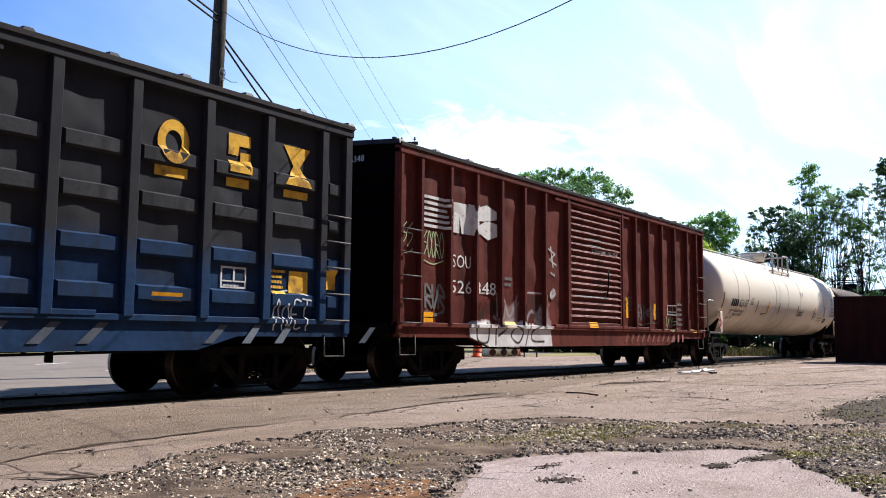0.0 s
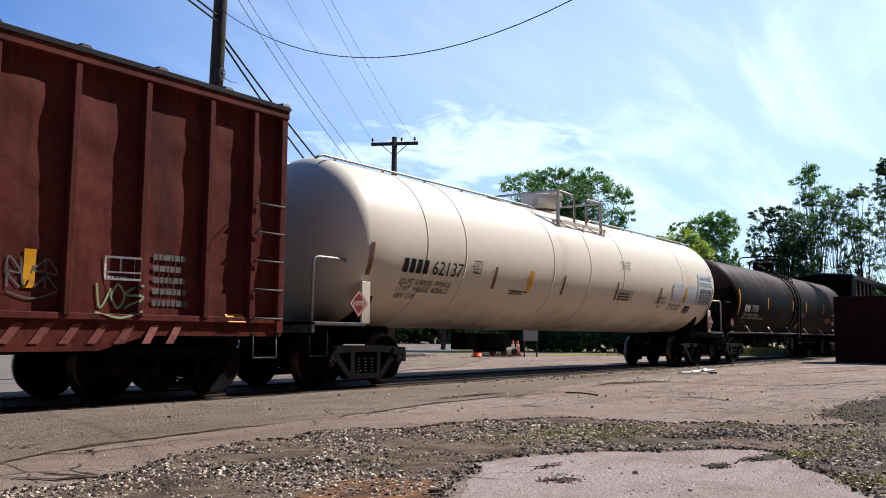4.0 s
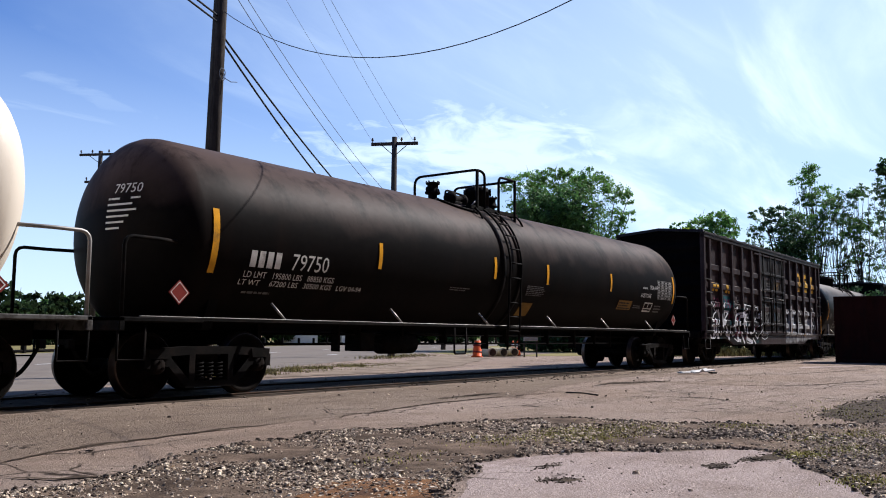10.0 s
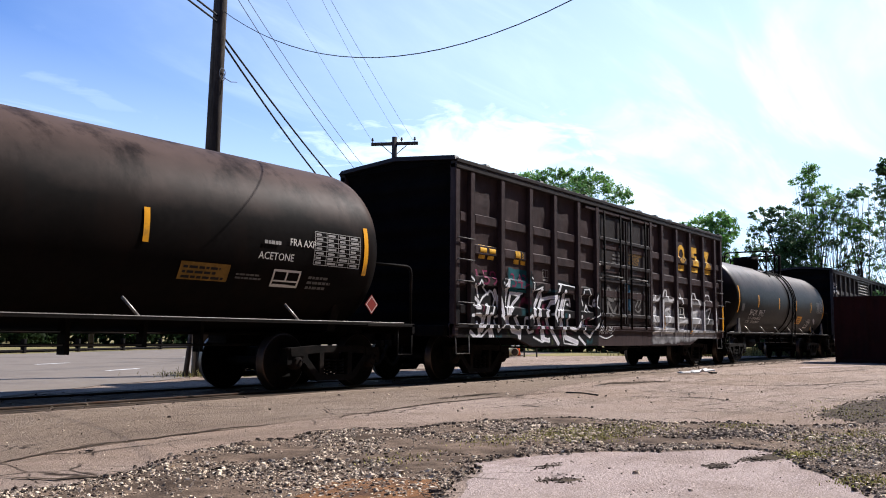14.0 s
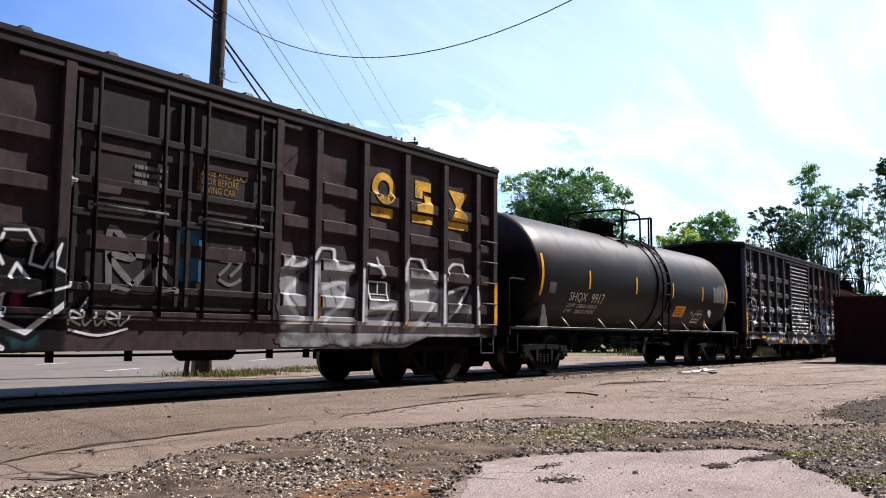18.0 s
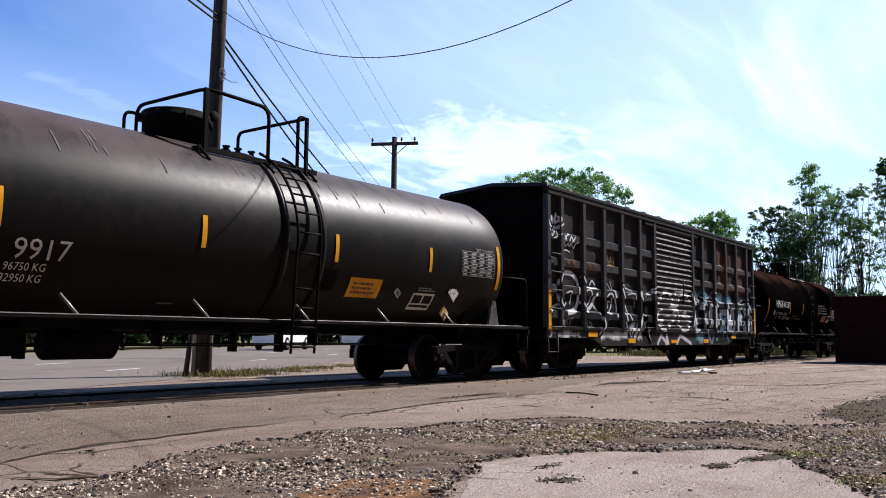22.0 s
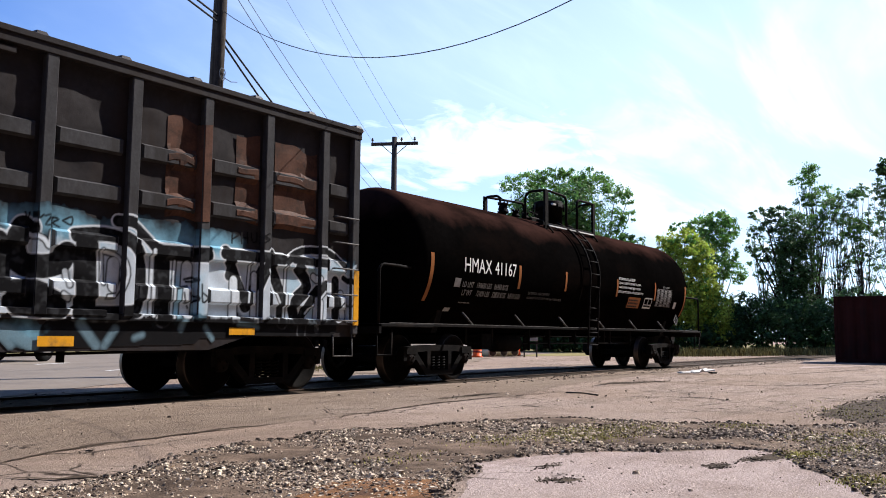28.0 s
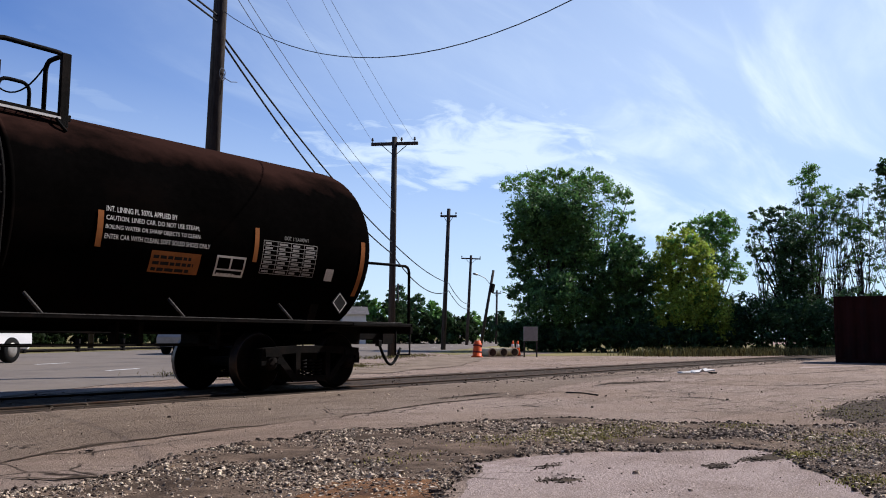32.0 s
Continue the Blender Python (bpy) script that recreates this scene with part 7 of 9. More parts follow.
class Canvas:
    """Sprayed paint on a car's side: a fine skin that follows the side's relief, coloured stroke by stroke."""

    def __init__(self, car, uc, u0, u1, z0, z1, body, step=0.016):
        self.car, self.uc = car, uc
        self.nu, self.nz = int((u1 - u0) / step) + 1, int((z1 - z0) / step) + 1
        self.u, self.z = np.meshgrid(np.linspace(u0, u1, self.nu), np.linspace(z0, z1, self.nz), indexing="ij")
        self.rgb = np.ones((self.nu, self.nz, 3)) * np.array(body)
        self.a = np.zeros((self.nu, self.nz))
        self.grain = np.array([[noise.noise((p * 7, q * 7, 1.0)) + 0.6 * noise.noise((p * 19, q * 19, 2.0)) for q in self.z[0]] for p in self.u[:, 0]])

    def lay(self, a, rgb):
        a = np.clip(a, 0, 1)
        self.rgb += (np.array(rgb) - self.rgb) * a[..., None]
        self.a = 1 - (1 - self.a) * (1 - a)

    def near(self, pts, k):
        path = smooth_path(pts, k) if k > 1 else [Vector(p) for p in pts]
        best = np.full(self.u.shape, 9.0)
        for p, q in zip(path[:-1], path[1:]):
            d = q - p
            t = np.clip(((self.u - p.x) * d.x + (self.z - p.y) * d.y) / max(d.length_squared, 1e-9), 0, 1)
            best = np.minimum(best, np.hypot(self.u - p.x - t * d.x, self.z - p.y - t * d.y))
        return best

    def stroke(self, lines, rgb, grow=0.0, scale=1.0, k=1, soft=0.016, alpha=0.97, worn=0.2):
        cover = np.zeros(self.u.shape)
        for w, pts in lines:
            cover = np.maximum(cover, np.clip((w * scale / 2 + grow - self.near(pts, k)) / soft + 0.5, 0, 1))
        self.lay(cover * alpha * (1 - worn * np.clip(self.grain * 2, 0, 1)), rgb)

    def cloud(self, u0, u1, z0, z1, rgb, seed, alpha=0.9, soft=0.10):
        e = np.minimum(np.minimum(self.u - u0, u1 - self.u), np.minimum(self.z - z0, z1 - self.z))
        big = np.array([[noise.noise((p * 2.2, q * 2.2, seed)) for q in self.z[0]] for p in self.u[:, 0]])
        self.lay(np.clip((e + 0.12 * big + 0.05 * self.grain) / soft, 0, 1) * alpha * (0.8 + 0.3 * big), rgb)

    def finish(self, label):
        relief = RELIEF[self.car.name]
        V, C, idx = [], [], -np.ones(self.u.shape, dtype=int)
        hit = np.argwhere(self.a > 0.02)
        for i, j in hit:
            y = relief(self.u[i, j], self.z[i, j])
            if y is not None:
                idx[i, j] = len(V)
                V.append((self.u[i, j] - self.uc, y - 0.006, self.z[i, j]))
                C.append((*self.rgb[i, j], 1.0))
        F = []
        for i, j in hit:
            if i + 1 < self.nu and j + 1 < self.nz:
                q = (idx[i, j], idx[i + 1, j], idx[i + 1, j + 1], idx[i, j + 1])
                if min(q) >= 0:
                    F.append(tuple(int(k) for k in q))
        me = bpy.data.meshes.new("graffiti")
        me.from_pydata(V, [], F)
        at = me.color_attributes.new("paint", "FLOAT_COLOR", "POINT")
        at.data.foreach_set("color", np.array(C, dtype=np.float32).ravel())
        me.materials.append(M["skin"])
        ob = new("graffiti", me)
        ob.parent = self.car
        tagged(ob, label)
        return ob


WHITE, PALE, INK, PINK, TEAL, OLIVE, SKY = (0.74, 0.75, 0.77), (0.50, 0.49, 0.54), (0.005, 0.005, 0.006), (0.15, 0.022, 0.055), (0.012, 0.068, 0.082), (0.05, 0.06, 0.026), (0.20, 0.43, 0.56)


# first car: faded blue with soot on its upper half
car, put, uc = c1
three_shapes(car, put, ((6.77, 7.28, 3.16, 3.77), (7.95, 8.36, 3.21, 3.78), (9.02, 9.59, 3.18, 3.80)), ((6.74, 7.26, 2.98, 3.12), (7.93, 8.35, 3.0, 3.13), (9.04, 9.55, 2.99, 3.11)), "gold")
data_box(car, put, 7.89, 8.35, 1.54, 1.85)
rect(car, put, "yellow_label", 6.74, 7.22, 1.32, 1.43, "yellow", 1)
rect(car, put, "yellow_label", 9.19, 9.59, 1.52, 1.86, "gold", 1)
rect(car, put, "yellow_label", 9.95, 10.22, 1.61, 1.93, "gold", 1)
small_print(car, put, 8.8, 9.15, 1.5, 1.9, 5, "gold", 5)
strokes(car, put, "graffiti_tag", [[(8.86, 0.95), (8.95, 1.42), (9.04, 0.95)], [(8.88, 1.15), (9.02, 1.15)], [(9.16, 1.36), (9.08, 1.2), (9.14, 1.0), (9.22, 1.2), (9.16, 1.36)], [(9.42, 1.4), (9.28, 1.4), (9.28, 1.0), (9.42, 1.0)], [(9.28, 1.2), (9.38, 1.2)], [(9.44, 1.44), (9.64, 1.42)], [(9.54, 1.42), (9.53, 0.95)], [(8.88, 1.5), (9.2, 1.56), (9.56, 1.5)]], 0.024, "paintwhite", 1)
for k in range(26):
    u = -4.8 + k * 0.62
    if k % 5 < 3:
        bm = B()
        f = lifted(put, 1)
        bm.faces.new([bm.verts.new(f(u + a, b)) for a, b in ((0.0, 0.76), (0.16, 0.76), (0.42, 1.02), (0.28, 1.02))])
        part("worn_stripe", bm, "boxpale", car)

# second car: oxide red
car, put, uc = c2
for k in range(6):
    rect(car, put, "emblem_stripe", 12.49, 13.40 + 0.02 * k, 2.92 + k * 0.108, 2.975 + k * 0.108, "white", 1)
emblem(car, put, [([(13.40, 2.90), (13.40, 3.50), (13.72, 3.50), (13.72, 2.90)], "emblem_block"), ([(13.66, 3.50), (13.98, 3.50), (14.10, 2.90), (13.80, 2.90)], "emblem_block"), ([(14.02, 2.90), (14.02, 3.52), (14.27, 3.52), (14.27, 2.90)], "emblem_block"),
                  ([(14.40, 3.22), (14.40, 3.50), (14.70, 3.58), (15.08, 3.48), (15.08, 3.32), (14.75, 3.24)], "emblem_block"), ([(14.40, 2.98), (14.40, 3.12), (14.7, 3.26), (15.10, 3.22), (15.10, 2.96), (14.75, 2.86)], "emblem_block")], "white")
words(car, put, "SOU", 13.47, 14.12, 2.22, 2.47, "white", 1)
words(car, put, "526", 13.43, 14.15, 1.72, 1.97, "white", 1)
words(car, put, "348", 14.30, 15.06, 1.73, 1.99, "white", 1)
scribble(car, put, 12.55, 13.2, 2.35, 2.85, "paintgreen", 0.022, 21, 5)
scribble(car, put, 11.9, 12.25, 2.5, 2.95, "paintgreen", 0.02, 22, 2)
scribble(car, put, 12.65, 13.25, 1.4, 1.85, "dim", 0.06, 23, 3)
for u0, u1, z0, z1 in ((12.46, 12.89, 1.14, 1.22), (12.46, 12.89, 1.24, 1.33), (15.36, 15.79, 1.08, 1.2), (17.09, 17.26, 1.32, 1.84), (19.19, 19.66, 1.12, 1.26), (21.50, 21.64, 1.41, 1.95), (23.38, 23.52, 1.4, 1.85), (26.3, 26.62, 1.06, 1.17)):
    rect(car, put, "yellow_label", u0, u1, z0, z1, "yellow", 1)
cv = Canvas(car, uc, 13.9, 17.9, 0.66, 3.1, (0.125, 0.022, 0.015))
cv.cloud(14.42, 15.1, 1.20, 1.70, (0.012, 0.01, 0.01), 71, 0.95)
cv.cloud(16.2, 17.0, 1.25, 1.86, (0.02, 0.016, 0.016), 72, 0.8)
cv.cloud(15.25, 15.95, 1.1, 1.62, (0.30, 0.27, 0.26), 74, 0.6)
cv.cloud(16.75, 17.35, 1.1, 1.7, (0.34, 0.31, 0.30), 75, 0.65)
cv.cloud(14.0, 17.4, 0.62, 1.18, (0.72, 0.71, 0.69), 73, 0.95, 0.05)
cv.stroke([(0.05, [(14.3, 1.1), (14.35, 0.8), (14.7, 0.78), (14.75, 1.15)]), (0.05, [(15.0, 0.72), (15.05, 1.1), (15.4, 1.05), (15.1, 0.9)]), (0.05, [(15.8, 1.1), (15.6, 0.9), (15.9, 0.75), (16.1, 1.0), (15.8, 1.1)]), (0.05, [(16.9, 1.15), (16.5, 1.0), (16.5, 0.8), (17.0, 0.78)]), (0.04, [(16.2, 0.7), (16.4, 1.2)])], INK, 0.0, 1.0, 5)
cv.stroke([(0.05, [(15.2, 1.25), (15.35, 1.7), (15.6, 1.3), (15.9, 1.75)]), (0.06, [(16.3, 1.2), (16.5, 1.45), (16.9, 1.3)]), (0.08, [(15.0, 1.3), (15.3, 1.15), (15.8, 1.25)]), (0.10, [(16.9, 1.5), (16.7, 1.25), (17.1, 1.1)])], (0.36, 0.35, 0.35), 0.0, 1.0, 4, 0.05, 0.7, 0.8)
cv.stroke([(0.028, [(14.3, 1.2), (14.32, 1.75), (15.1, 1.78), (15.12, 1.3)]), (0.028, [(16.15, 1.25), (16.2, 1.85), (16.95, 1.86)]), (0.2, [(17.45, 1.84), (17.52, 1.9)]), (0.04, [(17.3, 2.9), (17.6, 2.8), (17.35, 2.65), (17.65, 2.55)]), (0.05, [(17.4, 2.95), (17.5, 2.5)]), (0.06, [(17.4, 2.35), (17.55, 2.3)])], (0.48, 0.47, 0.47), 0.0, 1.0, 1, 0.03, 0.9, 0.6)
cv.finish("white sprayed graffiti along the sill with grimy patches")
scribble(car, put, 21.2, 21.9, 1.7, 2.0, "dim", 0.022, 28, 4)
scribble(car, put, 22.15, 23.0, 1.35, 1.8, "dim", 0.03, 29, 5)
scribble(car, put, 23.2, 23.8, 1.4, 1.75, "dim", 0.022, 30, 4)
data_box(car, put, 24.4, 24.85, 1.55, 1.85)
small_print(car, put, 25.1, 25.7, 1.25, 2.0, 5, "dim", 9)
small_print(car, put, 15.4, 15.75, 1.95, 2.2, 2, "dim", 10)
words(car, put, "DOOR OPENING  W.12-0 H.10-2", 19.4, 20.95, 2.98, 3.08, "white", 1)
small_print(car, put, 19.2, 20.0, 3.14, 3.22, 1, "dim", 11, 0.8)
small_print(car, put, 19.2, 20.0, 3.30, 3.38, 1, "dim", 12, 0.8)
small_print(car, put, 18.6, 20.7, 1.86, 1.94, 1, "dim", 13, 0.5)
scribble(car, put, 24.3, 24.9, 1.2, 1.5, "paintgreen", 0.03, 31, 3)
for k in range(12):
    u = 21.3 + k * 0.36
    bm = B()
    f = lifted(put, 1)
    bm.faces.new([bm.verts.new(f(u + a, b)) for a, b in ((0.0, 0.76), (0.12, 0.76), (0.30, 1.0), (0.18, 1.0))])
    part("worn_stripe", bm, "stripered", car)
bm = B()
text_into(bm, "SOU 526348", lambda a, b: (11.74 - uc + 0.012, -a, b), -1.25, 4.1, 0.95, 0.12)
for v in bm.verts:
    v.co.x, v.co.y = 11.74 - uc + 0.015, -1.25 + (-0.30 - v.co.y) * -1.0
part("lettering", bm, "white", car)

# fifth car: dark brown with plug doors
car, put, uc = c5
three_shapes(car, put, ((80.98, 81.58, 3.17, 3.74), (82.18, 82.66, 3.16, 3.75), (83.24, 83.88, 3.13, 3.71)), ((80.96, 81.54, 2.94, 3.12), (82.09, 82.72, 2.96, 3.11), (83.23, 83.91, 2.96, 3.10)), "gold")
letter_blocks(car, put, 70.05, 70.72, 2.46, 2.74, 2, "gold")
letter_blocks(car, put, 71.42, 72.0, 2.44, 2.72, 2, "gold")
fill_area(car, put, "paint_field", 71.25, 72.05, lambda u: 1.84, lambda u: 2.34 + 0.05 * nz(u, 4, 5), "paintteal", 0)
words(car, put, "159", 70.0, 70.78, 1.93, 2.24, "paintpink", 1)
words(car, put, "343", 71.32, 72.0, 1.93, 2.24, "paintpink", 1)
data_box(car, put, 80.91, 81.4, 1.48, 1.82, back="paintblack")
data_box(car, put, 72.73, 72.98, 2.15, 2.41, "grey")
cv = Canvas(car, uc, 69.2, 75.75, 0.66, 2.4, (0.026, 0.018, 0.0185), 0.012)
cv.cloud(69.15, 75.5, 0.60, 1.86, INK, 51, 0.95)
cv.cloud(72.26, 72.74, 1.72, 1.95, PINK, 60)
cv.cloud(72.62, 73.04, 1.51, 1.73, PINK, 61)
cv.cloud(73.41, 74.16, 0.86, 1.16, PINK, 62)
cv.cloud(74.51, 74.97, 1.15, 1.40, PINK, 63)
cv.cloud(71.09, 71.35, 1.13, 1.34, PINK, 64)
cv.cloud(71.16, 72.20, 1.92, 2.27, TEAL, 65)
cv.cloud(71.67, 72.11, 1.29, 1.53, TEAL, 66)
cv.cloud(73.53, 73.86, 1.11, 1.52, TEAL, 67)
cv.cloud(74.78, 75.21, 0.70, 1.05, TEAL, 68)
cv.cloud(72.94, 73.35, 1.74, 1.93, TEAL, 69)
cv.cloud(71.10, 71.56, 0.85, 1.09, OLIVE, 70)
cv.cloud(72.82, 73.27, 0.70, 0.95, OLIVE, 71)
cv.cloud(71.77, 72.02, 1.61, 1.84, PINK, 72)
cv.cloud(72.30, 72.97, 0.89, 1.22, PINK, 73)
cv.cloud(69.95, 70.45, 1.15, 1.62, PINK, 74)
cv.cloud(70.35, 70.95, 0.80, 1.05, TEAL, 75)
cv.cloud(69.65, 70.05, 0.70, 0.90, OLIVE, 76)
letters = []
letters += [(0.12, [(71.10, 1.55), (71.15, 1.79), (71.21, 2.05)]), (0.1, [(71.25, 1.46), (71.32, 1.82), (71.58, 1.79), (71.82, 1.84)]), (0.09, [(71.31, 1.43), (71.46, 1.60), (71.69, 1.77)]), (0.14, [(71.25, 1.48), (71.22, 1.16), (71.37, 1.01), (71.62, 0.97), (71.66, 0.87)])]
letters += [(0.12, [(71.53, 1.30), (71.69, 1.11), (71.66, 0.88)]), (0.07, [(72.25, 1.17), (72.10, 1.35), (71.96, 1.28), (71.93, 1.08), (72.04, 0.97), (72.23, 1.01)]), (0.12, [(72.33, 1.22), (72.28, 1.46), (72.61, 1.93), (72.66, 1.73), (72.51, 1.47), (72.62, 0.85), (72.94, 0.80)]), (0.04, [(72.64, 2.00), (72.30, 1.90), (72.23, 1.70)])]
letters += [(0.14, [(72.49, 1.37), (72.70, 0.85)]), (0.13, [(72.84, 1.42), (72.98, 1.10), (73.38, 0.74)]), (0.1, [(72.71, 1.73), (73.24, 1.81), (72.84, 1.42)]), (0.09, [(73.49, 2.09), (73.13, 1.40), (73.31, 1.18), (73.50, 1.81)])]
letters += [(0.035, [(73.48, 2.13), (74.23, 2.07), (74.25, 1.80)]), (0.15, [(73.73, 1.94), (73.53, 1.41), (73.73, 0.88), (74.32, 0.76)]), (0.1, [(73.90, 1.39), (73.91, 1.11), (74.25, 1.05), (74.55, 1.38)]), (0.07, [(73.70, 1.54), (73.79, 1.77), (74.00, 1.78), (74.05, 1.62), (73.89, 1.66)])]
letters += [(0.035, [(74.68, 2.04), (74.95, 2.06), (75.06, 1.90), (75.02, 1.68), (75.19, 1.64), (75.34, 1.93), (75.27, 1.66), (75.49, 1.57), (75.47, 1.44), (75.03, 1.31)]), (0.08, [(74.71, 1.30), (74.67, 1.01), (74.99, 0.89), (75.43, 1.24)]), (0.05, [(74.79, 1.51), (74.87, 1.67), (75.00, 1.52)]), (0.08, [(74.41, 0.89), (74.73, 0.71)])]
letters += [(0.05, [(74.67, 1.99), (74.61, 1.83), (74.71, 1.66)]), (0.035, [(73.53, 1.19), (73.66, 0.74), (74.31, 0.69)]), (0.03, [(75.71, 1.50), (75.75, 1.33), (75.63, 1.15)]), (0.05, [(72.24, 0.88), (72.63, 0.77), (72.96, 0.85)])]
letters += [(0.035, [(72.09, 2.18), (72.28, 2.09), (72.26, 1.81)])]
letters += [(0.046, [(69.73, 2.06), (70.06, 1.85), (70.11, 1.67)]), (0.083, [(69.88, 1.69), (69.99, 1.66), (70.12, 1.58), (70.12, 1.46), (70.02, 1.46), (69.81, 1.52)]), (0.074, [(69.77, 1.30), (70.09, 1.33), (70.23, 1.28), (70.26, 1.17), (70.10, 1.01), (70.07, 1.17)]), (0.11, [(70.07, 1.12), (70.10, 0.89), (69.98, 0.85), (69.79, 0.97)]), (0.055, [(70.11, 0.84), (70.39, 1.01)]), (0.046, [(70.10, 1.69), (70.06, 1.91), (70.15, 2.02), (70.30, 1.87), (70.46, 1.74)])]
letters += [(0.055, [(70.08, 1.46), (70.27, 1.67), (70.54, 1.82), (70.63, 1.79), (70.71, 1.66), (70.56, 1.32), (70.53, 1.08), (70.63, 0.86)]), (0.129, [(70.41, 1.51), (70.34, 1.31), (70.27, 1.16), (70.18, 1.01)]), (0.147, [(70.52, 1.32), (70.48, 1.02), (70.52, 0.86)]), (0.138, [(70.73, 1.82), (70.82, 1.62), (70.92, 1.35)]), (0.064, [(70.73, 1.29), (70.86, 1.32), (71.06, 1.18), (70.81, 0.99), (70.71, 1.21)]), (0.046, [(70.95, 2.01), (71.03, 1.92), (71.21, 2.05)]), (0.074, [(71.15, 1.89), (71.12, 1.52), (71.17, 1.24), (71.07, 1.17)])]
cv.stroke(letters, INK, 0.07, 0.9, soft=0.012, worn=0.02)
cv.stroke(letters, WHITE, 0.0, 0.78, soft=0.012)
cv.stroke(letters, PALE, -0.024, 0.78, soft=0.012)
cv.finish("large angular white and black graffiti with plum and teal fills")
cv = Canvas(car, uc, 78.7, 84.8, 0.70, 2.3, (0.026, 0.018, 0.0185))
cv.cloud(78.75, 84.35, 0.72, 1.72, (0.17, 0.17, 0.175), 91, 0.8)
cv.cloud(79.58, 80.50, 0.92, 1.95, (0.34, 0.34, 0.345), 60)
cv.cloud(80.74, 81.68, 0.91, 1.46, (0.34, 0.34, 0.345), 61)
cv.cloud(81.94, 83.06, 0.91, 1.83, (0.34, 0.34, 0.345), 62)
cv.cloud(78.88, 79.44, 0.89, 1.81, (0.34, 0.34, 0.345), 63)
cv.cloud(83.07, 84.05, 0.92, 1.43, (0.34, 0.34, 0.345), 64)
cv.cloud(79.53, 80.47, 0.88, 2.00, (0.30, 0.30, 0.305), 60)
cv.cloud(80.63, 81.70, 0.73, 1.44, (0.30, 0.30, 0.305), 61)
cv.cloud(81.78, 82.94, 0.81, 2.09, (0.30, 0.30, 0.305), 62)
cv.cloud(78.86, 79.41, 0.87, 2.07, (0.30, 0.30, 0.305), 63)
cv.cloud(82.81, 84.01, 0.83, 1.08, (0.30, 0.30, 0.305), 64)
cv.cloud(80.71, 81.72, 1.47, 1.89, INK, 65)
cv.cloud(83.04, 83.96, 1.03, 1.89, INK, 66)
cv.cloud(78.93, 80.41, 0.66, 0.86, (0.30, 0.30, 0.305), 67)
wires = []
wires += [(0.05, [(79.75, 1.85), (79.82, 1.38), (79.89, 0.90)]), (0.05, [(80.17, 1.67), (80.55, 1.44), (80.52, 0.94)]), (0.06, [(78.98, 1.53), (79.37, 1.16)]), (0.06, [(81.64, 1.42), (81.39, 0.83)])]
wires += [(0.05, [(82.82, 1.55), (82.46, 1.04)]), (0.035, [(79.63, 1.30), (80.42, 1.31)]), (0.04, [(80.76, 1.20), (81.60, 1.26)]), (0.035, [(81.90, 1.15), (82.84, 1.21)])]
wires += [(0.03, [(82.02, 1.75), (82.09, 1.15)]), (0.04, [(79.22, 1.84), (79.42, 1.96)]), (0.03, [(79.97, 1.80), (80.07, 1.39)]), (0.03, [(81.38, 1.10), (81.21, 0.76)])]
cv.stroke(wires, INK, 0.0, 1.0, 3, 0.03, 0.85, 0.4)
smears = []
smears += [(0.06, [(78.88, 1.87), (79.12, 2.07), (79.09, 1.92), (79.48, 2.04)]), (0.07, [(79.55, 2.09), (79.67, 2.25), (80.05, 2.29), (80.11, 2.00), (80.47, 2.02)]), (0.05, [(80.79, 2.09), (81.15, 2.06), (81.28, 1.91)]), (0.04, [(81.14, 2.22), (81.31, 1.91)])]
smears += [(0.07, [(81.83, 1.89), (81.91, 2.23), (82.34, 2.31), (82.54, 2.11), (82.83, 1.89)]), (0.06, [(83.11, 1.96), (83.35, 2.25), (83.69, 2.27), (83.82, 2.06)]), (0.07, [(83.00, 2.02), (83.01, 1.06)]), (0.07, [(79.56, 1.95), (79.55, 0.97)])]
smears += [(0.06, [(80.70, 1.98), (80.68, 0.98)]), (0.06, [(84.12, 1.85), (84.18, 1.13)]), (0.08, [(79.23, 1.71), (78.99, 1.46), (79.31, 1.15), (78.94, 1.01)]), (0.07, [(79.83, 1.64), (80.39, 1.77), (80.19, 1.37), (79.78, 1.07), (80.41, 1.03)])]
smears += [(0.06, [(80.85, 1.29), (81.57, 1.41), (81.17, 0.99)]), (0.08, [(82.08, 1.64), (82.90, 1.73), (82.45, 1.22), (82.09, 0.99)]), (0.05, [(83.20, 1.69), (83.91, 1.84), (83.30, 1.23)])]
cv.stroke(smears, (0.58, 0.58, 0.59), 0.004, 0.95, 4, 0.035, 0.95, 0.4)
cv.finish("smeared pale grey graffiti on each panel")
for u0, u1, z0, z1 in ((79.52, 79.66, 1.1, 1.55), (81.8, 81.94, 1.02, 1.47), (84.7, 84.81, 1.1, 1.96)):
    rect(car, put, "yellow_label", u0, u1, z0, z1, "yellow", 4)
fill_area(car, put, "paint_field", 76.95, 77.4, lambda u: 1.62 + 0.2 * nz(u, 5, 11), lambda u: 2.3 + 0.05 * nz(u, 5, 12), "paintblue2", 0)
rect(car, put, "sticker", 75.42, 75.50, 2.64, 2.98, "white", 1)
words(car, put, "CLOSE AND LOCK", 77.28, 78.19, 3.08, 3.18, "dimgold", 1)
words(car, put, "DOOR BEFORE", 77.28, 78.0, 2.96, 3.06, "dimgold", 1)
words(car, put, "MOVING CAR", 77.28, 77.95, 2.84, 2.94, "dimgold", 1)
small_print(car, put, 76.3, 76.8, 2.8, 3.1, 3, "dim", 15)
rect(car, put, "sticker", 75.75, 76.1, 2.62, 2.72, "grey", 1)
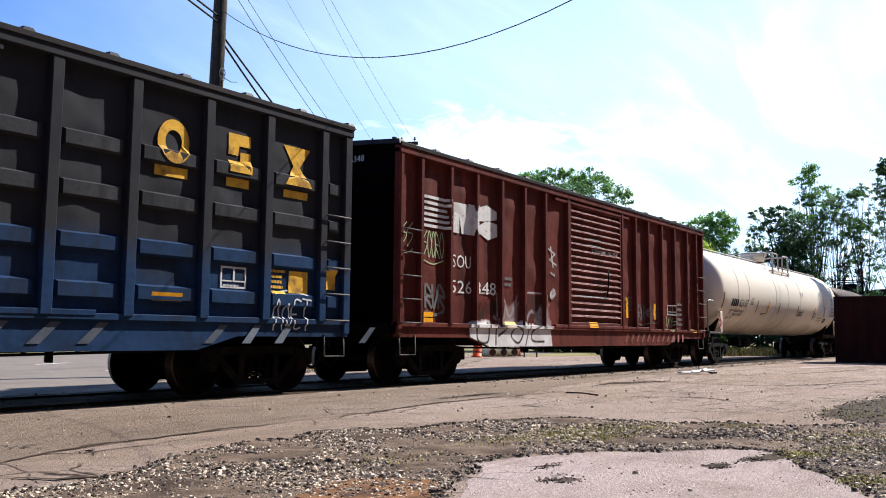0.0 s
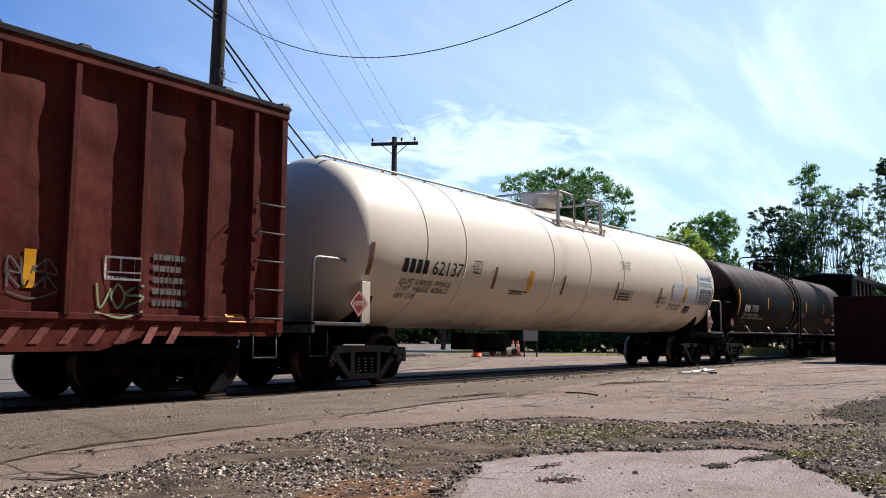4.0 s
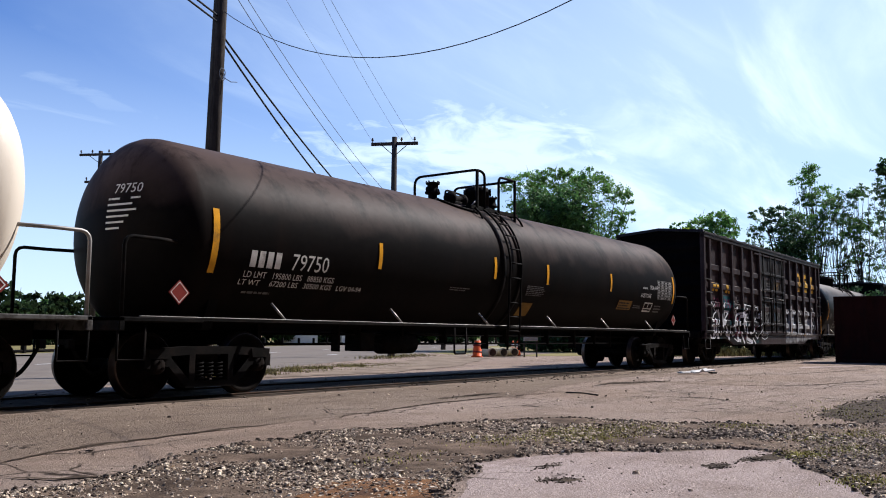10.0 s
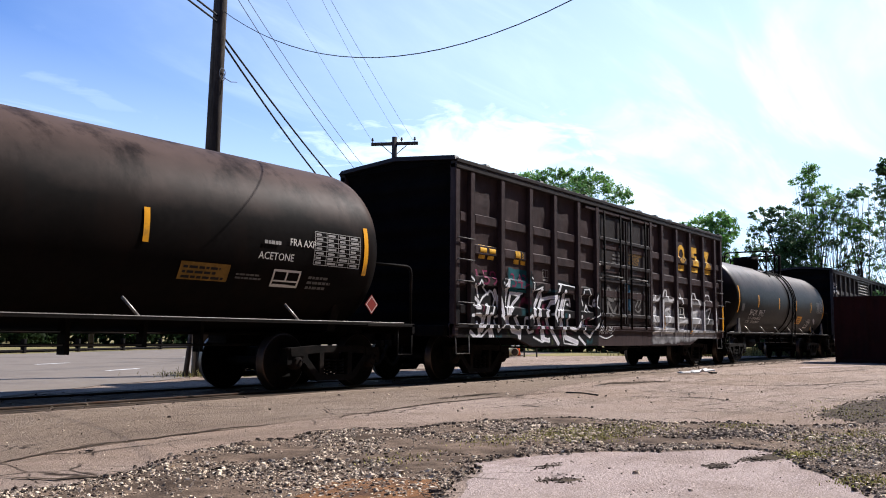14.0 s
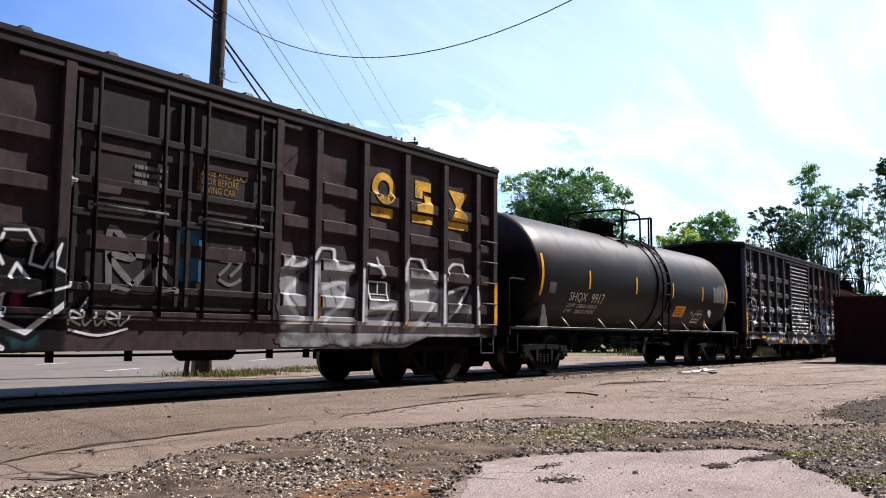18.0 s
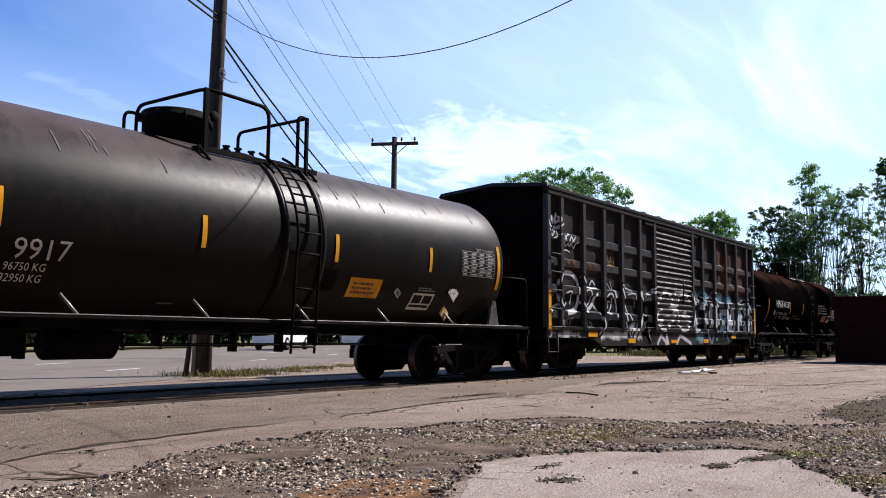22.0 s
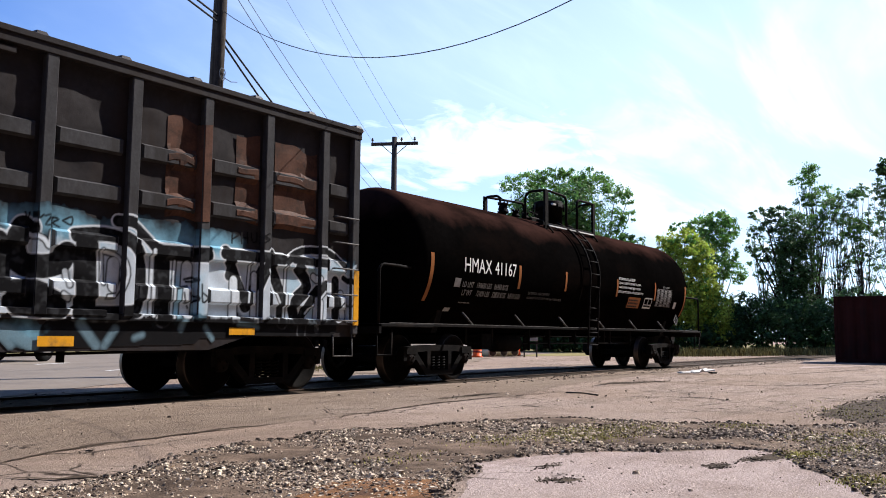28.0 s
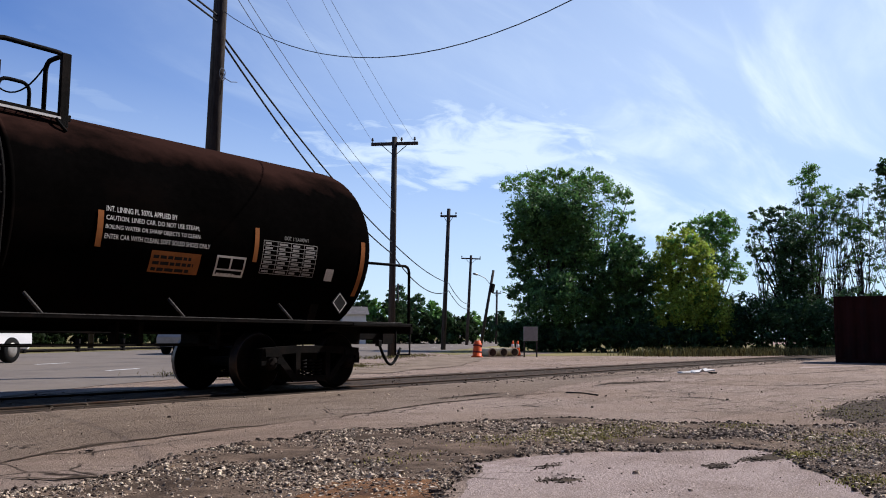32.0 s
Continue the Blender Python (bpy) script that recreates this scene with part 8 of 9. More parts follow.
scribble(car, put, 77.7, 78.1, 1.7, 2.1, "dim", 0.05, 33, 2)
scribble(car, put, 75.5, 76.3, 0.98, 1.15, "paintwhite", 0.03, 34, 5)
scribble(car, put, 76.0, 77.0, 1.5, 2.2, "dim", 0.09, 35, 3)

# seventh car: black with ribbed door
car, put, uc = c7
BODY = (0.017, 0.0135, 0.0135)
cv = Canvas(car, uc, 101.6, 103.6, 2.7, 4.0, BODY)
tags = []
tags += [(0.055, [(101.56, 3.59), (101.67, 3.43), (101.76, 3.60), (101.79, 3.48), (101.88, 3.67)]), (0.055, [(101.91, 3.68), (101.94, 3.53), (102.06, 3.71), (102.04, 3.57)]), (0.05, [(102.08, 3.76), (102.22, 3.63), (102.04, 3.53)]), (0.055, [(101.70, 3.39), (101.75, 3.21)])]
tags += [(0.05, [(101.89, 3.45), (101.67, 3.35), (101.85, 3.23)]), (0.05, [(101.90, 3.28), (102.02, 3.46), (102.05, 3.28)]), (0.045, [(102.07, 3.42), (102.30, 3.53)]), (0.045, [(102.17, 3.46), (102.13, 3.25)])]
tags += [(0.03, [(101.91, 3.16), (102.23, 3.29)]), (0.045, [(102.34, 3.29), (102.38, 3.04), (102.50, 3.11), (102.40, 3.16), (102.49, 3.26), (102.34, 3.29)]), (0.045, [(102.64, 3.32), (102.52, 3.26), (102.55, 3.05), (102.68, 3.09)]), (0.045, [(102.76, 3.29), (102.69, 3.16), (102.78, 3.05), (102.85, 3.19), (102.76, 3.29)])]
tags += [(0.045, [(102.96, 3.28), (102.88, 3.15), (102.97, 3.02), (103.10, 3.16)]), (0.03, [(102.41, 2.90), (102.60, 2.95), (102.78, 2.91)])]
cv.stroke(tags, WHITE, 0.004, 1.0, 3)
cv.finish("white hand-sprayed tags high on the side")
letter_blocks(car, put, 102.5, 103.0, 2.48, 2.72, 2, "rustpaint")
letter_blocks(car, put, 103.6, 104.15, 2.48, 2.72, 2, "rustpaint")
data_box(car, put, 104.86, 105.2, 2.73, 3.08, "dimgold")
cv = Canvas(car, uc, 101.6, 108.0, 0.66, 2.5, BODY)
cv.cloud(102.3, 107.2, 0.95, 1.95, INK, 52, 0.9)
cv.cloud(102.06, 103.27, 0.86, 1.05, WHITE, 60)
cv.cloud(104.38, 105.99, 0.81, 1.08, WHITE, 61)
cv.cloud(101.55, 102.15, 0.87, 1.06, WHITE, 62)
cv.cloud(106.13, 106.90, 0.82, 1.28, WHITE, 63)
curves = []
curves += [(0.08, [(101.66, 1.26), (101.75, 1.42), (101.89, 1.56), (102.16, 1.64)]), (0.07, [(102.28, 2.36), (102.16, 2.12), (102.15, 1.86), (102.26, 1.64), (102.45, 1.59), (102.58, 1.68)]), (0.17, [(102.44, 2.41), (102.91, 2.39), (103.17, 2.17), (103.20, 1.84), (103.03, 1.55), (102.62, 1.46)]), (0.06, [(102.51, 1.92), (102.76, 1.97), (102.83, 1.84), (102.77, 1.68)])]
curves += [(0.07, [(103.33, 2.35), (103.48, 2.20), (103.77, 2.10), (104.18, 2.11)]), (0.06, [(103.50, 1.86), (103.58, 2.03), (103.81, 2.03), (103.85, 1.83), (103.66, 1.68), (103.52, 1.80)]), (0.08, [(103.26, 1.75), (103.62, 1.52)]), (0.16, [(103.64, 1.54), (103.89, 1.66), (104.14, 1.95)])]
curves += [(0.08, [(103.98, 1.69), (104.40, 1.41), (104.52, 1.16), (104.28, 0.96)]), (0.07, [(104.85, 1.48), (105.04, 1.73), (105.06, 1.97), (104.84, 2.00), (104.66, 1.84), (104.67, 1.58), (104.98, 1.49)]), (0.06, [(104.99, 1.80), (104.81, 1.79), (104.83, 1.64)]), (0.03, [(104.72, 2.31), (105.02, 2.11)])]
curves += [(0.03, [(104.94, 2.33), (105.11, 2.12)]), (0.12, [(105.18, 2.08), (105.33, 1.77), (105.34, 1.44)]), (0.1, [(105.57, 2.16), (105.77, 1.85), (105.90, 1.47), (106.18, 0.91)]), (0.07, [(105.76, 2.07), (105.91, 1.69), (106.25, 1.36)])]
curves += [(0.05, [(105.97, 2.03), (106.48, 2.06), (106.49, 1.71)]), (0.2, [(106.77, 2.08), (106.98, 1.86), (106.84, 1.39), (106.44, 0.91)]), (0.06, [(103.83, 2.18), (103.96, 2.29), (104.10, 2.20)]), (0.05, [(105.57, 2.27), (106.22, 2.16), (106.84, 2.14)])]
curves += [(0.06, [(107.13, 1.51), (107.17, 1.87), (107.60, 2.20), (107.95, 2.35)]), (0.06, [(107.18, 1.51), (107.28, 0.98), (107.43, 0.79)]), (0.035, [(107.42, 1.22), (107.54, 1.09), (107.64, 1.20)])]
cv.stroke(curves, INK, 0.06, 0.85, 4, worn=0.03)
cv.stroke(curves, (0.47, 0.47, 0.49), 0.0, 0.68, 4, 0.018)
cv.stroke(curves, WHITE, -0.012, 0.68, 4, 0.02, 0.8, 0.5)
curves = []
curves += [(0.02, [(102.25, 1.27), (102.29, 1.14), (102.39, 1.16), (102.28, 1.20), (102.37, 1.27), (102.25, 1.27)]), (0.02, [(102.42, 1.14), (102.46, 1.30), (102.55, 1.17), (102.60, 1.33), (102.66, 1.17)]), (0.02, [(102.68, 1.31), (102.84, 1.33), (102.74, 1.17)]), (0.02, [(103.65, 1.29), (103.71, 1.15), (103.62, 1.12)])]
curves += [(0.02, [(103.77, 1.27), (103.84, 1.13), (103.94, 1.20), (103.80, 1.27)]), (0.02, [(104.68, 1.32), (104.86, 1.22)]), (0.02, [(104.86, 1.34), (104.70, 1.21)]), (0.025, [(101.65, 1.90), (101.68, 1.74), (101.77, 1.87), (101.75, 1.74), (101.87, 1.86), (101.97, 1.84)])]
cv.stroke(curves, (0.4, 0.4, 0.41), 0.002, 1.0, 3)
cv.finish("curving white and black graffiti letters over the lower side")
cv = Canvas(car, uc, 106.7, 111.1, 0.66, 2.3, BODY)
cv.cloud(106.9, 108.0, 0.75, 1.95, INK, 53, 0.95)
cv.cloud(107.9, 110.8, 1.2, 1.95, (0.09, 0.09, 0.095), 54, 0.7)
curves = []
curves += [(0.06, [(107.83, 2.19), (107.31, 2.07), (107.12, 1.78), (107.20, 1.27), (107.48, 0.80)]), (0.07, [(108.00, 1.87), (108.49, 2.20), (109.01, 2.13), (109.13, 1.78), (109.29, 1.53), (108.76, 1.20)]), (0.07, [(108.26, 1.69), (107.94, 1.53), (108.11, 1.20), (108.52, 1.11)]), (0.06, [(109.47, 1.85), (109.75, 2.17), (110.24, 2.20), (110.47, 2.00)])]
curves += [(0.07, [(109.68, 1.65), (109.57, 1.33), (109.88, 1.12), (110.37, 1.19), (110.47, 1.51), (110.05, 1.66)]), (0.18, [(109.03, 1.82), (109.47, 1.73)]), (0.06, [(110.76, 2.24), (110.99, 1.81), (110.78, 1.25)]), (0.06, [(108.25, 1.40), (108.67, 1.51), (109.11, 1.42)])]
curves += [(0.05, [(109.29, 2.15), (109.56, 2.27), (110.45, 2.22)]), (0.1, [(108.00, 1.48), (108.33, 1.30)]), (0.1, [(109.85, 1.55), (110.35, 1.45)])]
cv.stroke([(0.12, [(108.02, 0.72), (108.27, 0.95), (108.70, 0.72)])], PALE, 0.0)
cv.stroke([(0.12, [(109.48, 0.72), (109.78, 0.96), (110.66, 0.72)])], PALE, 0.0)
cv.stroke([(0.12, [(110.86, 0.72), (111.08, 1.00), (111.47, 0.72)])], TEAL, 0.0)
cv.stroke([(0.12, [(112.08, 0.74), (112.34, 0.98), (112.56, 0.74)])], PALE, 0.0)
cv.stroke([(0.12, [(108.64, 0.72), (108.69, 0.96), (108.82, 0.72)])], PALE, 0.0)
cv.stroke(curves, INK, 0.04, 1.0, 5)
cv.stroke(curves, WHITE, 0.012, 1.0, 5, 0.03)
cv.finish("looping white graffiti across the ribbed door")
cv = Canvas(car, uc, 110.9, 117.15, 0.66, 2.6, BODY, 0.013)
cv.cloud(111.0, 117.1, 1.10, 2.04, (0.58, 0.65, 0.71), 55, 0.95, 0.04)
cv.cloud(111.2, 114.9, 1.88, 2.38, SKY, 56, 0.8, 0.2)
cv.cloud(114.4, 117.1, 1.80, 2.12, SKY, 57, 0.7, 0.2)
cv.cloud(113.3, 114.1, 1.0, 1.75, SKY, 58, 0.8, 0.2)
cv.cloud(111.0, 112.0, 0.68, 1.0, SKY, 59, 0.8, 0.2)
cv.cloud(115.6, 116.4, 1.0, 1.9, SKY, 60, 0.5, 0.2)
bold = []
bold += [(0.22, [(111.55, 2.09), (111.45, 1.91), (111.51, 1.70), (111.72, 1.65), (111.98, 1.71), (112.06, 1.83)]), (0.24, [(111.49, 1.23), (111.75, 1.21), (111.97, 1.20)]), (0.16, [(111.45, 1.38), (111.67, 1.39), (111.93, 1.28)]), (0.13, [(112.18, 2.06), (112.57, 2.11), (112.93, 2.03), (113.09, 1.74), (113.07, 1.28), (112.92, 1.15), (112.23, 1.13)])]
bold += [(0.24, [(112.31, 1.95), (112.35, 1.19)]), (0.1, [(112.75, 2.30), (112.95, 2.28), (113.21, 2.07), (113.38, 1.98), (114.11, 1.99)]), (0.15, [(113.36, 1.95), (114.11, 1.97)]), (0.18, [(113.43, 1.84), (113.44, 1.10)])]
bold += [(0.13, [(114.47, 2.05), (114.68, 1.65), (114.85, 1.29)]), (0.12, [(115.30, 2.09), (115.09, 1.71), (114.87, 1.29)]), (0.14, [(115.30, 1.93), (115.53, 1.49), (115.55, 1.08)]), (0.11, [(114.42, 2.02), (115.54, 2.02)])]
bold += [(0.1, [(114.57, 1.84), (114.53, 1.72)]), (0.09, [(115.77, 2.04), (116.46, 2.02)]), (0.15, [(115.89, 1.91), (116.08, 1.65), (115.79, 1.38), (115.83, 1.15)]), (0.1, [(116.41, 1.68), (116.03, 1.30), (115.95, 0.92)])]
bold += [(0.07, [(115.63, 2.00), (115.97, 2.19), (116.58, 2.20), (116.91, 2.00)]), (0.12, [(116.73, 1.76), (116.74, 1.19)]), (0.05, [(116.92, 1.82), (117.19, 1.70)]), (0.16, [(111.24, 1.92), (111.31, 1.68), (111.30, 1.44)])]
cv.stroke(bold, (0.62, 0.65, 0.68), 0.05, 1.0, 3)
cv.stroke(bold, INK, 0.02, 1.1, 3, 0.014, 1.0, 0.04)
bright = []
bright += [(0.05, [(111.61, 2.02), (111.74, 1.97), (111.81, 1.89), (111.83, 2.06)]), (0.04, [(112.57, 1.89), (112.78, 1.84), (112.86, 1.62), (112.76, 1.38), (112.63, 1.34)]), (0.17, [(112.71, 1.75), (112.70, 1.48)]), (0.035, [(112.53, 1.91), (112.55, 1.50)])]
bright += [(0.05, [(113.27, 1.97), (113.27, 1.12)]), (0.035, [(113.62, 1.85), (113.59, 1.09)]), (0.16, [(113.82, 1.79), (113.80, 1.16)]), (0.14, [(114.62, 1.65), (114.63, 1.10)])]
bright += [(0.1, [(115.01, 1.75), (115.01, 1.07)]), (0.035, [(115.22, 1.84), (115.48, 1.37)]), (0.1, [(116.22, 1.80), (116.29, 1.76)]), (0.035, [(116.41, 1.57), (116.06, 1.22)])]
bright += [(0.1, [(116.30, 1.39), (116.28, 0.96)]), (0.05, [(112.04, 1.35), (112.13, 1.29)]), (0.06, [(112.07, 1.62), (112.11, 1.46)]), (0.04, [(115.63, 1.91), (115.60, 1.08)])]
bright += [(0.12, [(116.86, 1.55), (116.91, 1.19)]), (0.035, [(114.92, 1.90), (114.87, 1.35)])]
cv.stroke(bright, INK, 0.022, 1.0, 3)
cv.stroke(bright, (0.62, 0.67, 0.71), 0.0, 1.0, 3)
small = []
small += [(0.02, [(111.56, 2.27), (111.59, 2.20), (111.61, 2.27)]), (0.02, [(111.66, 2.28), (111.67, 2.21), (111.72, 2.25)]), (0.02, [(111.74, 2.24), (111.82, 2.26), (111.75, 2.14), (111.84, 2.15)]), (0.02, [(111.88, 2.13), (111.88, 2.24), (111.96, 2.23), (111.89, 2.18), (111.97, 2.14)])]
small += [(0.02, [(112.01, 2.22), (112.13, 2.28), (112.12, 2.18), (112.01, 2.22)]), (0.022, [(114.58, 2.19), (114.59, 2.34), (114.70, 2.32), (114.59, 2.25)]), (0.022, [(114.75, 2.36), (114.76, 2.20)]), (0.022, [(114.86, 2.37), (114.87, 2.21)])]
small += [(0.02, [(114.76, 2.28), (114.87, 2.29)]), (0.022, [(114.93, 2.37), (114.96, 2.24), (115.04, 2.26), (115.04, 2.38)]), (0.022, [(115.20, 2.38), (115.11, 2.33), (115.20, 2.29), (115.10, 2.23)]), (0.022, [(113.75, 1.44), (113.78, 1.31), (113.86, 1.33), (113.85, 1.44)])]
small += [(0.022, [(113.90, 1.42), (113.91, 1.31), (113.97, 1.37), (113.90, 1.42)]), (0.022, [(114.00, 1.56), (114.02, 1.32), (114.11, 1.38), (114.01, 1.45)]), (0.03, [(113.78, 1.62), (113.92, 1.65), (113.94, 1.60), (113.81, 1.59)]), (0.03, [(113.64, 1.49), (113.83, 1.53)])]
small += [(0.03, [(113.84, 1.26), (113.85, 1.24)]), (0.022, [(116.77, 1.50), (116.80, 1.34), (116.90, 1.41)]), (0.022, [(116.96, 1.51), (117.03, 1.35), (117.13, 1.51)])]
cv.stroke(small, INK, 0.003, 1.0, 3, 0.013)
skirt = [(0.34, [(111.95, 0.88), (112.9, 0.9), (113.9, 0.92)]), (0.26, [(114.1, 0.96), (115.2, 0.98), (116.6, 1.0)])]
cv.stroke(skirt, INK, 0.003, 1.0, 3, 0.013)
low = []
low += [(0.14, [(111.36, 0.92), (111.71, 0.74)]), (0.1, [(112.75, 0.94), (112.61, 0.73)]), (0.08, [(113.14, 0.87), (113.03, 0.83)]), (0.07, [(114.13, 0.98), (114.25, 0.82)]), (0.12, [(112.28, 1.0), (112.5, 0.74)]), (0.1, [(111.2, 1.0), (111.45, 0.75)])]
low += [(0.09, [(113.77, 1.05), (113.73, 0.96)]), (0.06, [(114.71, 1.03), (115.07, 0.99)])]
cv.stroke(low, (0.16, 0.25, 0.30), 0.0, 1.0, 1, 0.05, 0.8)
cv.finish("bold black graffiti letters over white and hazy light blue paint")
for u0, u1, z0, z1 in ((103.63, 104.13, 0.9, 1.02), (105.98, 106.43, 0.74, 0.86), (111.75, 112.2, 0.73, 0.85), (114.53, 115.0, 0.88, 0.98), (109.0, 109.5, 0.73, 0.83)):
    rect(car, put, "yellow_label", u0, u1, z0, z1, "yellow", 5)
for x in (101.62, 117.12):
    bm = B()
    box(bm, x - uc - 0.06, x - uc + 0.06, -SIDE - 0.012, -SIDE + 0.01, 1.05, 1.95)
    part("yellow_label", bm, "yellow", car)
for u0, u1, z0, z1 in ((113.42, 114.15, 2.55, 3.85), (114.6, 115.05, 2.6, 3.8), (115.35, 116.25, 2.4, 3.85)):
    fill_area(car, put, "faded_paint", u0, u1, lambda u: 2.45 + 0.1 * nz(u, 2, 23), lambda u: 3.80 + 0.1 * nz(u, 3, 24), "rustpaint", 0)


# ---------------------------------------------------------------- fittings and lettering of the tank cars
def placard(car, x, y, z, size, material, label, s=""):
    bm = B()
    v = [bm.verts.new(p) for p in ((x - size, y, z), (x, y, z - size), (x + size, y, z), (x, y, z + size))]
    w = [bm.verts.new((q.co.x, q.co.y + 0.01, q.co.z)) for q in v]
    bm.faces.new(v), bm.faces.new(list(reversed(w)))
    for i in range(4):
        bm.faces.new((v[i], w[i], w[(i + 1) % 4], v[(i + 1) % 4]))
    p = part("placard", bm, material, car, label)
    bm = B()
    for k in (0.86,):
        for i in range(4):
            a, b = [(-1, 0), (0, -1), (1, 0), (0, 1)][i], [(-1, 0), (0, -1), (1, 0), (0, 1)][(i + 1) % 4]
            bm.faces.new([bm.verts.new((x + c[0] * size * q, y - 0.004, z + c[1] * size * q)) for c, q in ((a, k), (b, k), (b, 0.78), (a, 0.78))])
    part("border", bm, "white" if material != "white" else "ink", p)
    if s:
        bm = B()
        text_into(bm, s, lambda a, b: (x + a, y - 0.005, z + b), -size * 0.55, -size * 0.18, size * 1.1, size * 0.36)
        part("lettering", bm, "white" if material != "white" else "ink", p)


def bent(pts, bend=0.14, k=4):
    """The points of a bar with its corners rounded."""
    pts = [Vector(p) for p in pts]
    out = [pts[0]]
    for a, b, c in zip(pts[:-2], pts[1:-1], pts[2:]):
        d, e = (a - b), (c - b)
        w = min(bend, d.length * 0.45, e.length * 0.45)
        p, q = b + d.normalized() * w, b + e.normalized() * w
        for i in range(k + 1):
            t = i / k
            out.append(p * (1 - t) ** 2 + b * (2 * t * (1 - t)) + q * t ** 2)
    return out + [pts[-1]]


def rail(name, pts, r, material, parent, bend=0.14):
    bm = B()
    tube(bm, bent(pts, bend), r, 8)
    return part(name, bm, material, parent)


def post(x, y, z0, z1, w, material, parent):
    bm = B()
    box(bm, x - w / 2, x + w / 2, y - 0.03, y + 0.03, z0, z1, 0.008)
    return part("rail_post", bm, material, parent)


def deck_plate(car, x0, x1, y0, y1, z, material, label=""):
    """A walkway with a folded edge, its surface in bars."""
    bm = B()
    box(bm, x0, x1, y0, y0 + 0.035, z - 0.07, z + 0.01, 0.004)
    box(bm, x0, x1, y1 - 0.035, y1, z - 0.07, z + 0.01, 0.004)
    for x in (x0, x1 - 0.04):
        box(bm, x, x + 0.04, y0 + 0.03, y1 - 0.03, z - 0.06, z)
    dk = part("top_deck", bm, material, car, label)
    n = max(4, int((y1 - y0) / 0.07))
    first = None
    for i in range(1, n):
        y = y0 + (y1 - y0) * i / n
        if first is None:
            bm = B()
            box(bm, x0 + 0.02, x1 - 0.02, -0.008, 0.008, -0.012, 0.0)
            first = part("grating_bar", bm, material, dk)
            first.matrix_basis = pose(0, y, z)
        else:
            share("grating_bar", first, dk, pose(0, y, z))
    m = int((x1 - x0) / 0.14)
    cross = None
    for i in range(1, m):
        x = x0 + (x1 - x0) * i / m
        if cross is None:
            bm = B()
            box(bm, -0.006, 0.006, y0 + 0.02, y1 - 0.02, -0.02, -0.013)
            cross = part("grating_rib", bm, material, dk)
            cross.matrix_basis = pose(x, 0, z)
        else:
            share("grating_rib", cross, dk, pose(x, 0, z))
    return dk


def chain(a, b, sag, parent, r=0.012):
    bm = B()
    a, b = Vector(a), Vector(b)
    tube(bm, [a.lerp(b, i / 10) - Vector((0, 0, 4 * sag * (i / 10) * (1 - i / 10))) for i in range(11)], r, 5)
    part("chain", bm, "iron", parent)


def valve(car, x, y, z, r, h):
    """A flanged valve with a bolted cap and side knobs."""
    bm = B()
    lathe(bm, [(0, r), (h * 0.10, r), (h * 0.12, r * 0.7), (h * 0.40, r * 0.7), (h * 0.42, r * 1.2), (h * 0.52, r * 1.2), (h * 0.54, r * 0.85), (h * 0.86, r * 0.85), (h * 0.88, r * 1.1), (h * 0.94, r * 1.1), (h, r * 0.4)], (x, y, z), (0, 0, 1), 16)
    for s in (-1, 1):
        lathe(bm, [(0, r * 0.3), (r * 1.15, r * 0.3), (r * 1.16, r * 0.42), (r * 1.3, r * 0.42), (r * 1.32, 0.01)], (x, y, z + h * 0.6), (s, 0, 0), 10)
    for k in range(8):
        a = math.pi * k / 4
        box(bm, x + r * math.cos(a) - 0.012, x + r * math.cos(a) + 0.012, y + r * math.sin(a) - 0.012, y + r * math.sin(a) + 0.012, z + h * 0.90, z + h * 1.02)
    part("valve", bm, "iron", car)


def manway(car, x, z, r, h, domed, material="iron"):
    """A bolted manway nozzle with its hinged cover."""
    bm = B()
    top = [(h * 0.86, r * 1.04), (h * 0.94, r * 0.9), (h, r * 0.45), (h * 1.01, 0.01)] if domed else [(h * 0.97, r * 1.04), (h, r), (h, 0.01)]
    lathe(bm, [(0, r), (h * 0.72, r), (h * 0.73, r * 1.07), (h * 0.82, r * 1.07), (h * 0.83, r * 1.04)] + top, (x, 0, z), (0, 0, 1), 28)
    mw = part("manway_dome", bm, material, car)
    for k in range(8):
        a = math.pi * (k + 0.5) / 4
        bm = B()
        tube(bm, [(x + r * 1.1 * math.cos(a), r * 1.1 * math.sin(a), z + h * 0.62), (x + r * 1.1 * math.cos(a), r * 1.1 * math.sin(a), z + h * 0.9)], 0.022, 6)
        part("eye_bolt", bm, material, mw)
    return mw


def enclosure(dk, nl, g1, g2, nr, yn, yf, zt, zb, r, w, material, left=None, right=None):
    """Guard rails round the top fittings: two bent rails with a gap between g1 and g2 at the ladder; left and right: how far the cross rails reach."""
    left, right = yf if left is None else left, yf if right is None else right
    rail("guard_rail", [(g1, yn, zb), (g1, yn, zt - 0.03), (nl, yn, zt), (nl, left, zt), (nl, left, zb)], r, material, dk, 0.2)
    rail("guard_rail", [(g2, yn, zb), (g2, yn, zt - 0.03), (nr, yn, zt - 0.02), (nr, right, zt - 0.03), (nr, right, zb)], r, material, dk)
    post(nl, yn, zb - 0.12, zt + 0.01, w, material, dk)
    post(nr, yn, zb - 0.12, zt - 0.01, w * 0.8, material, dk)


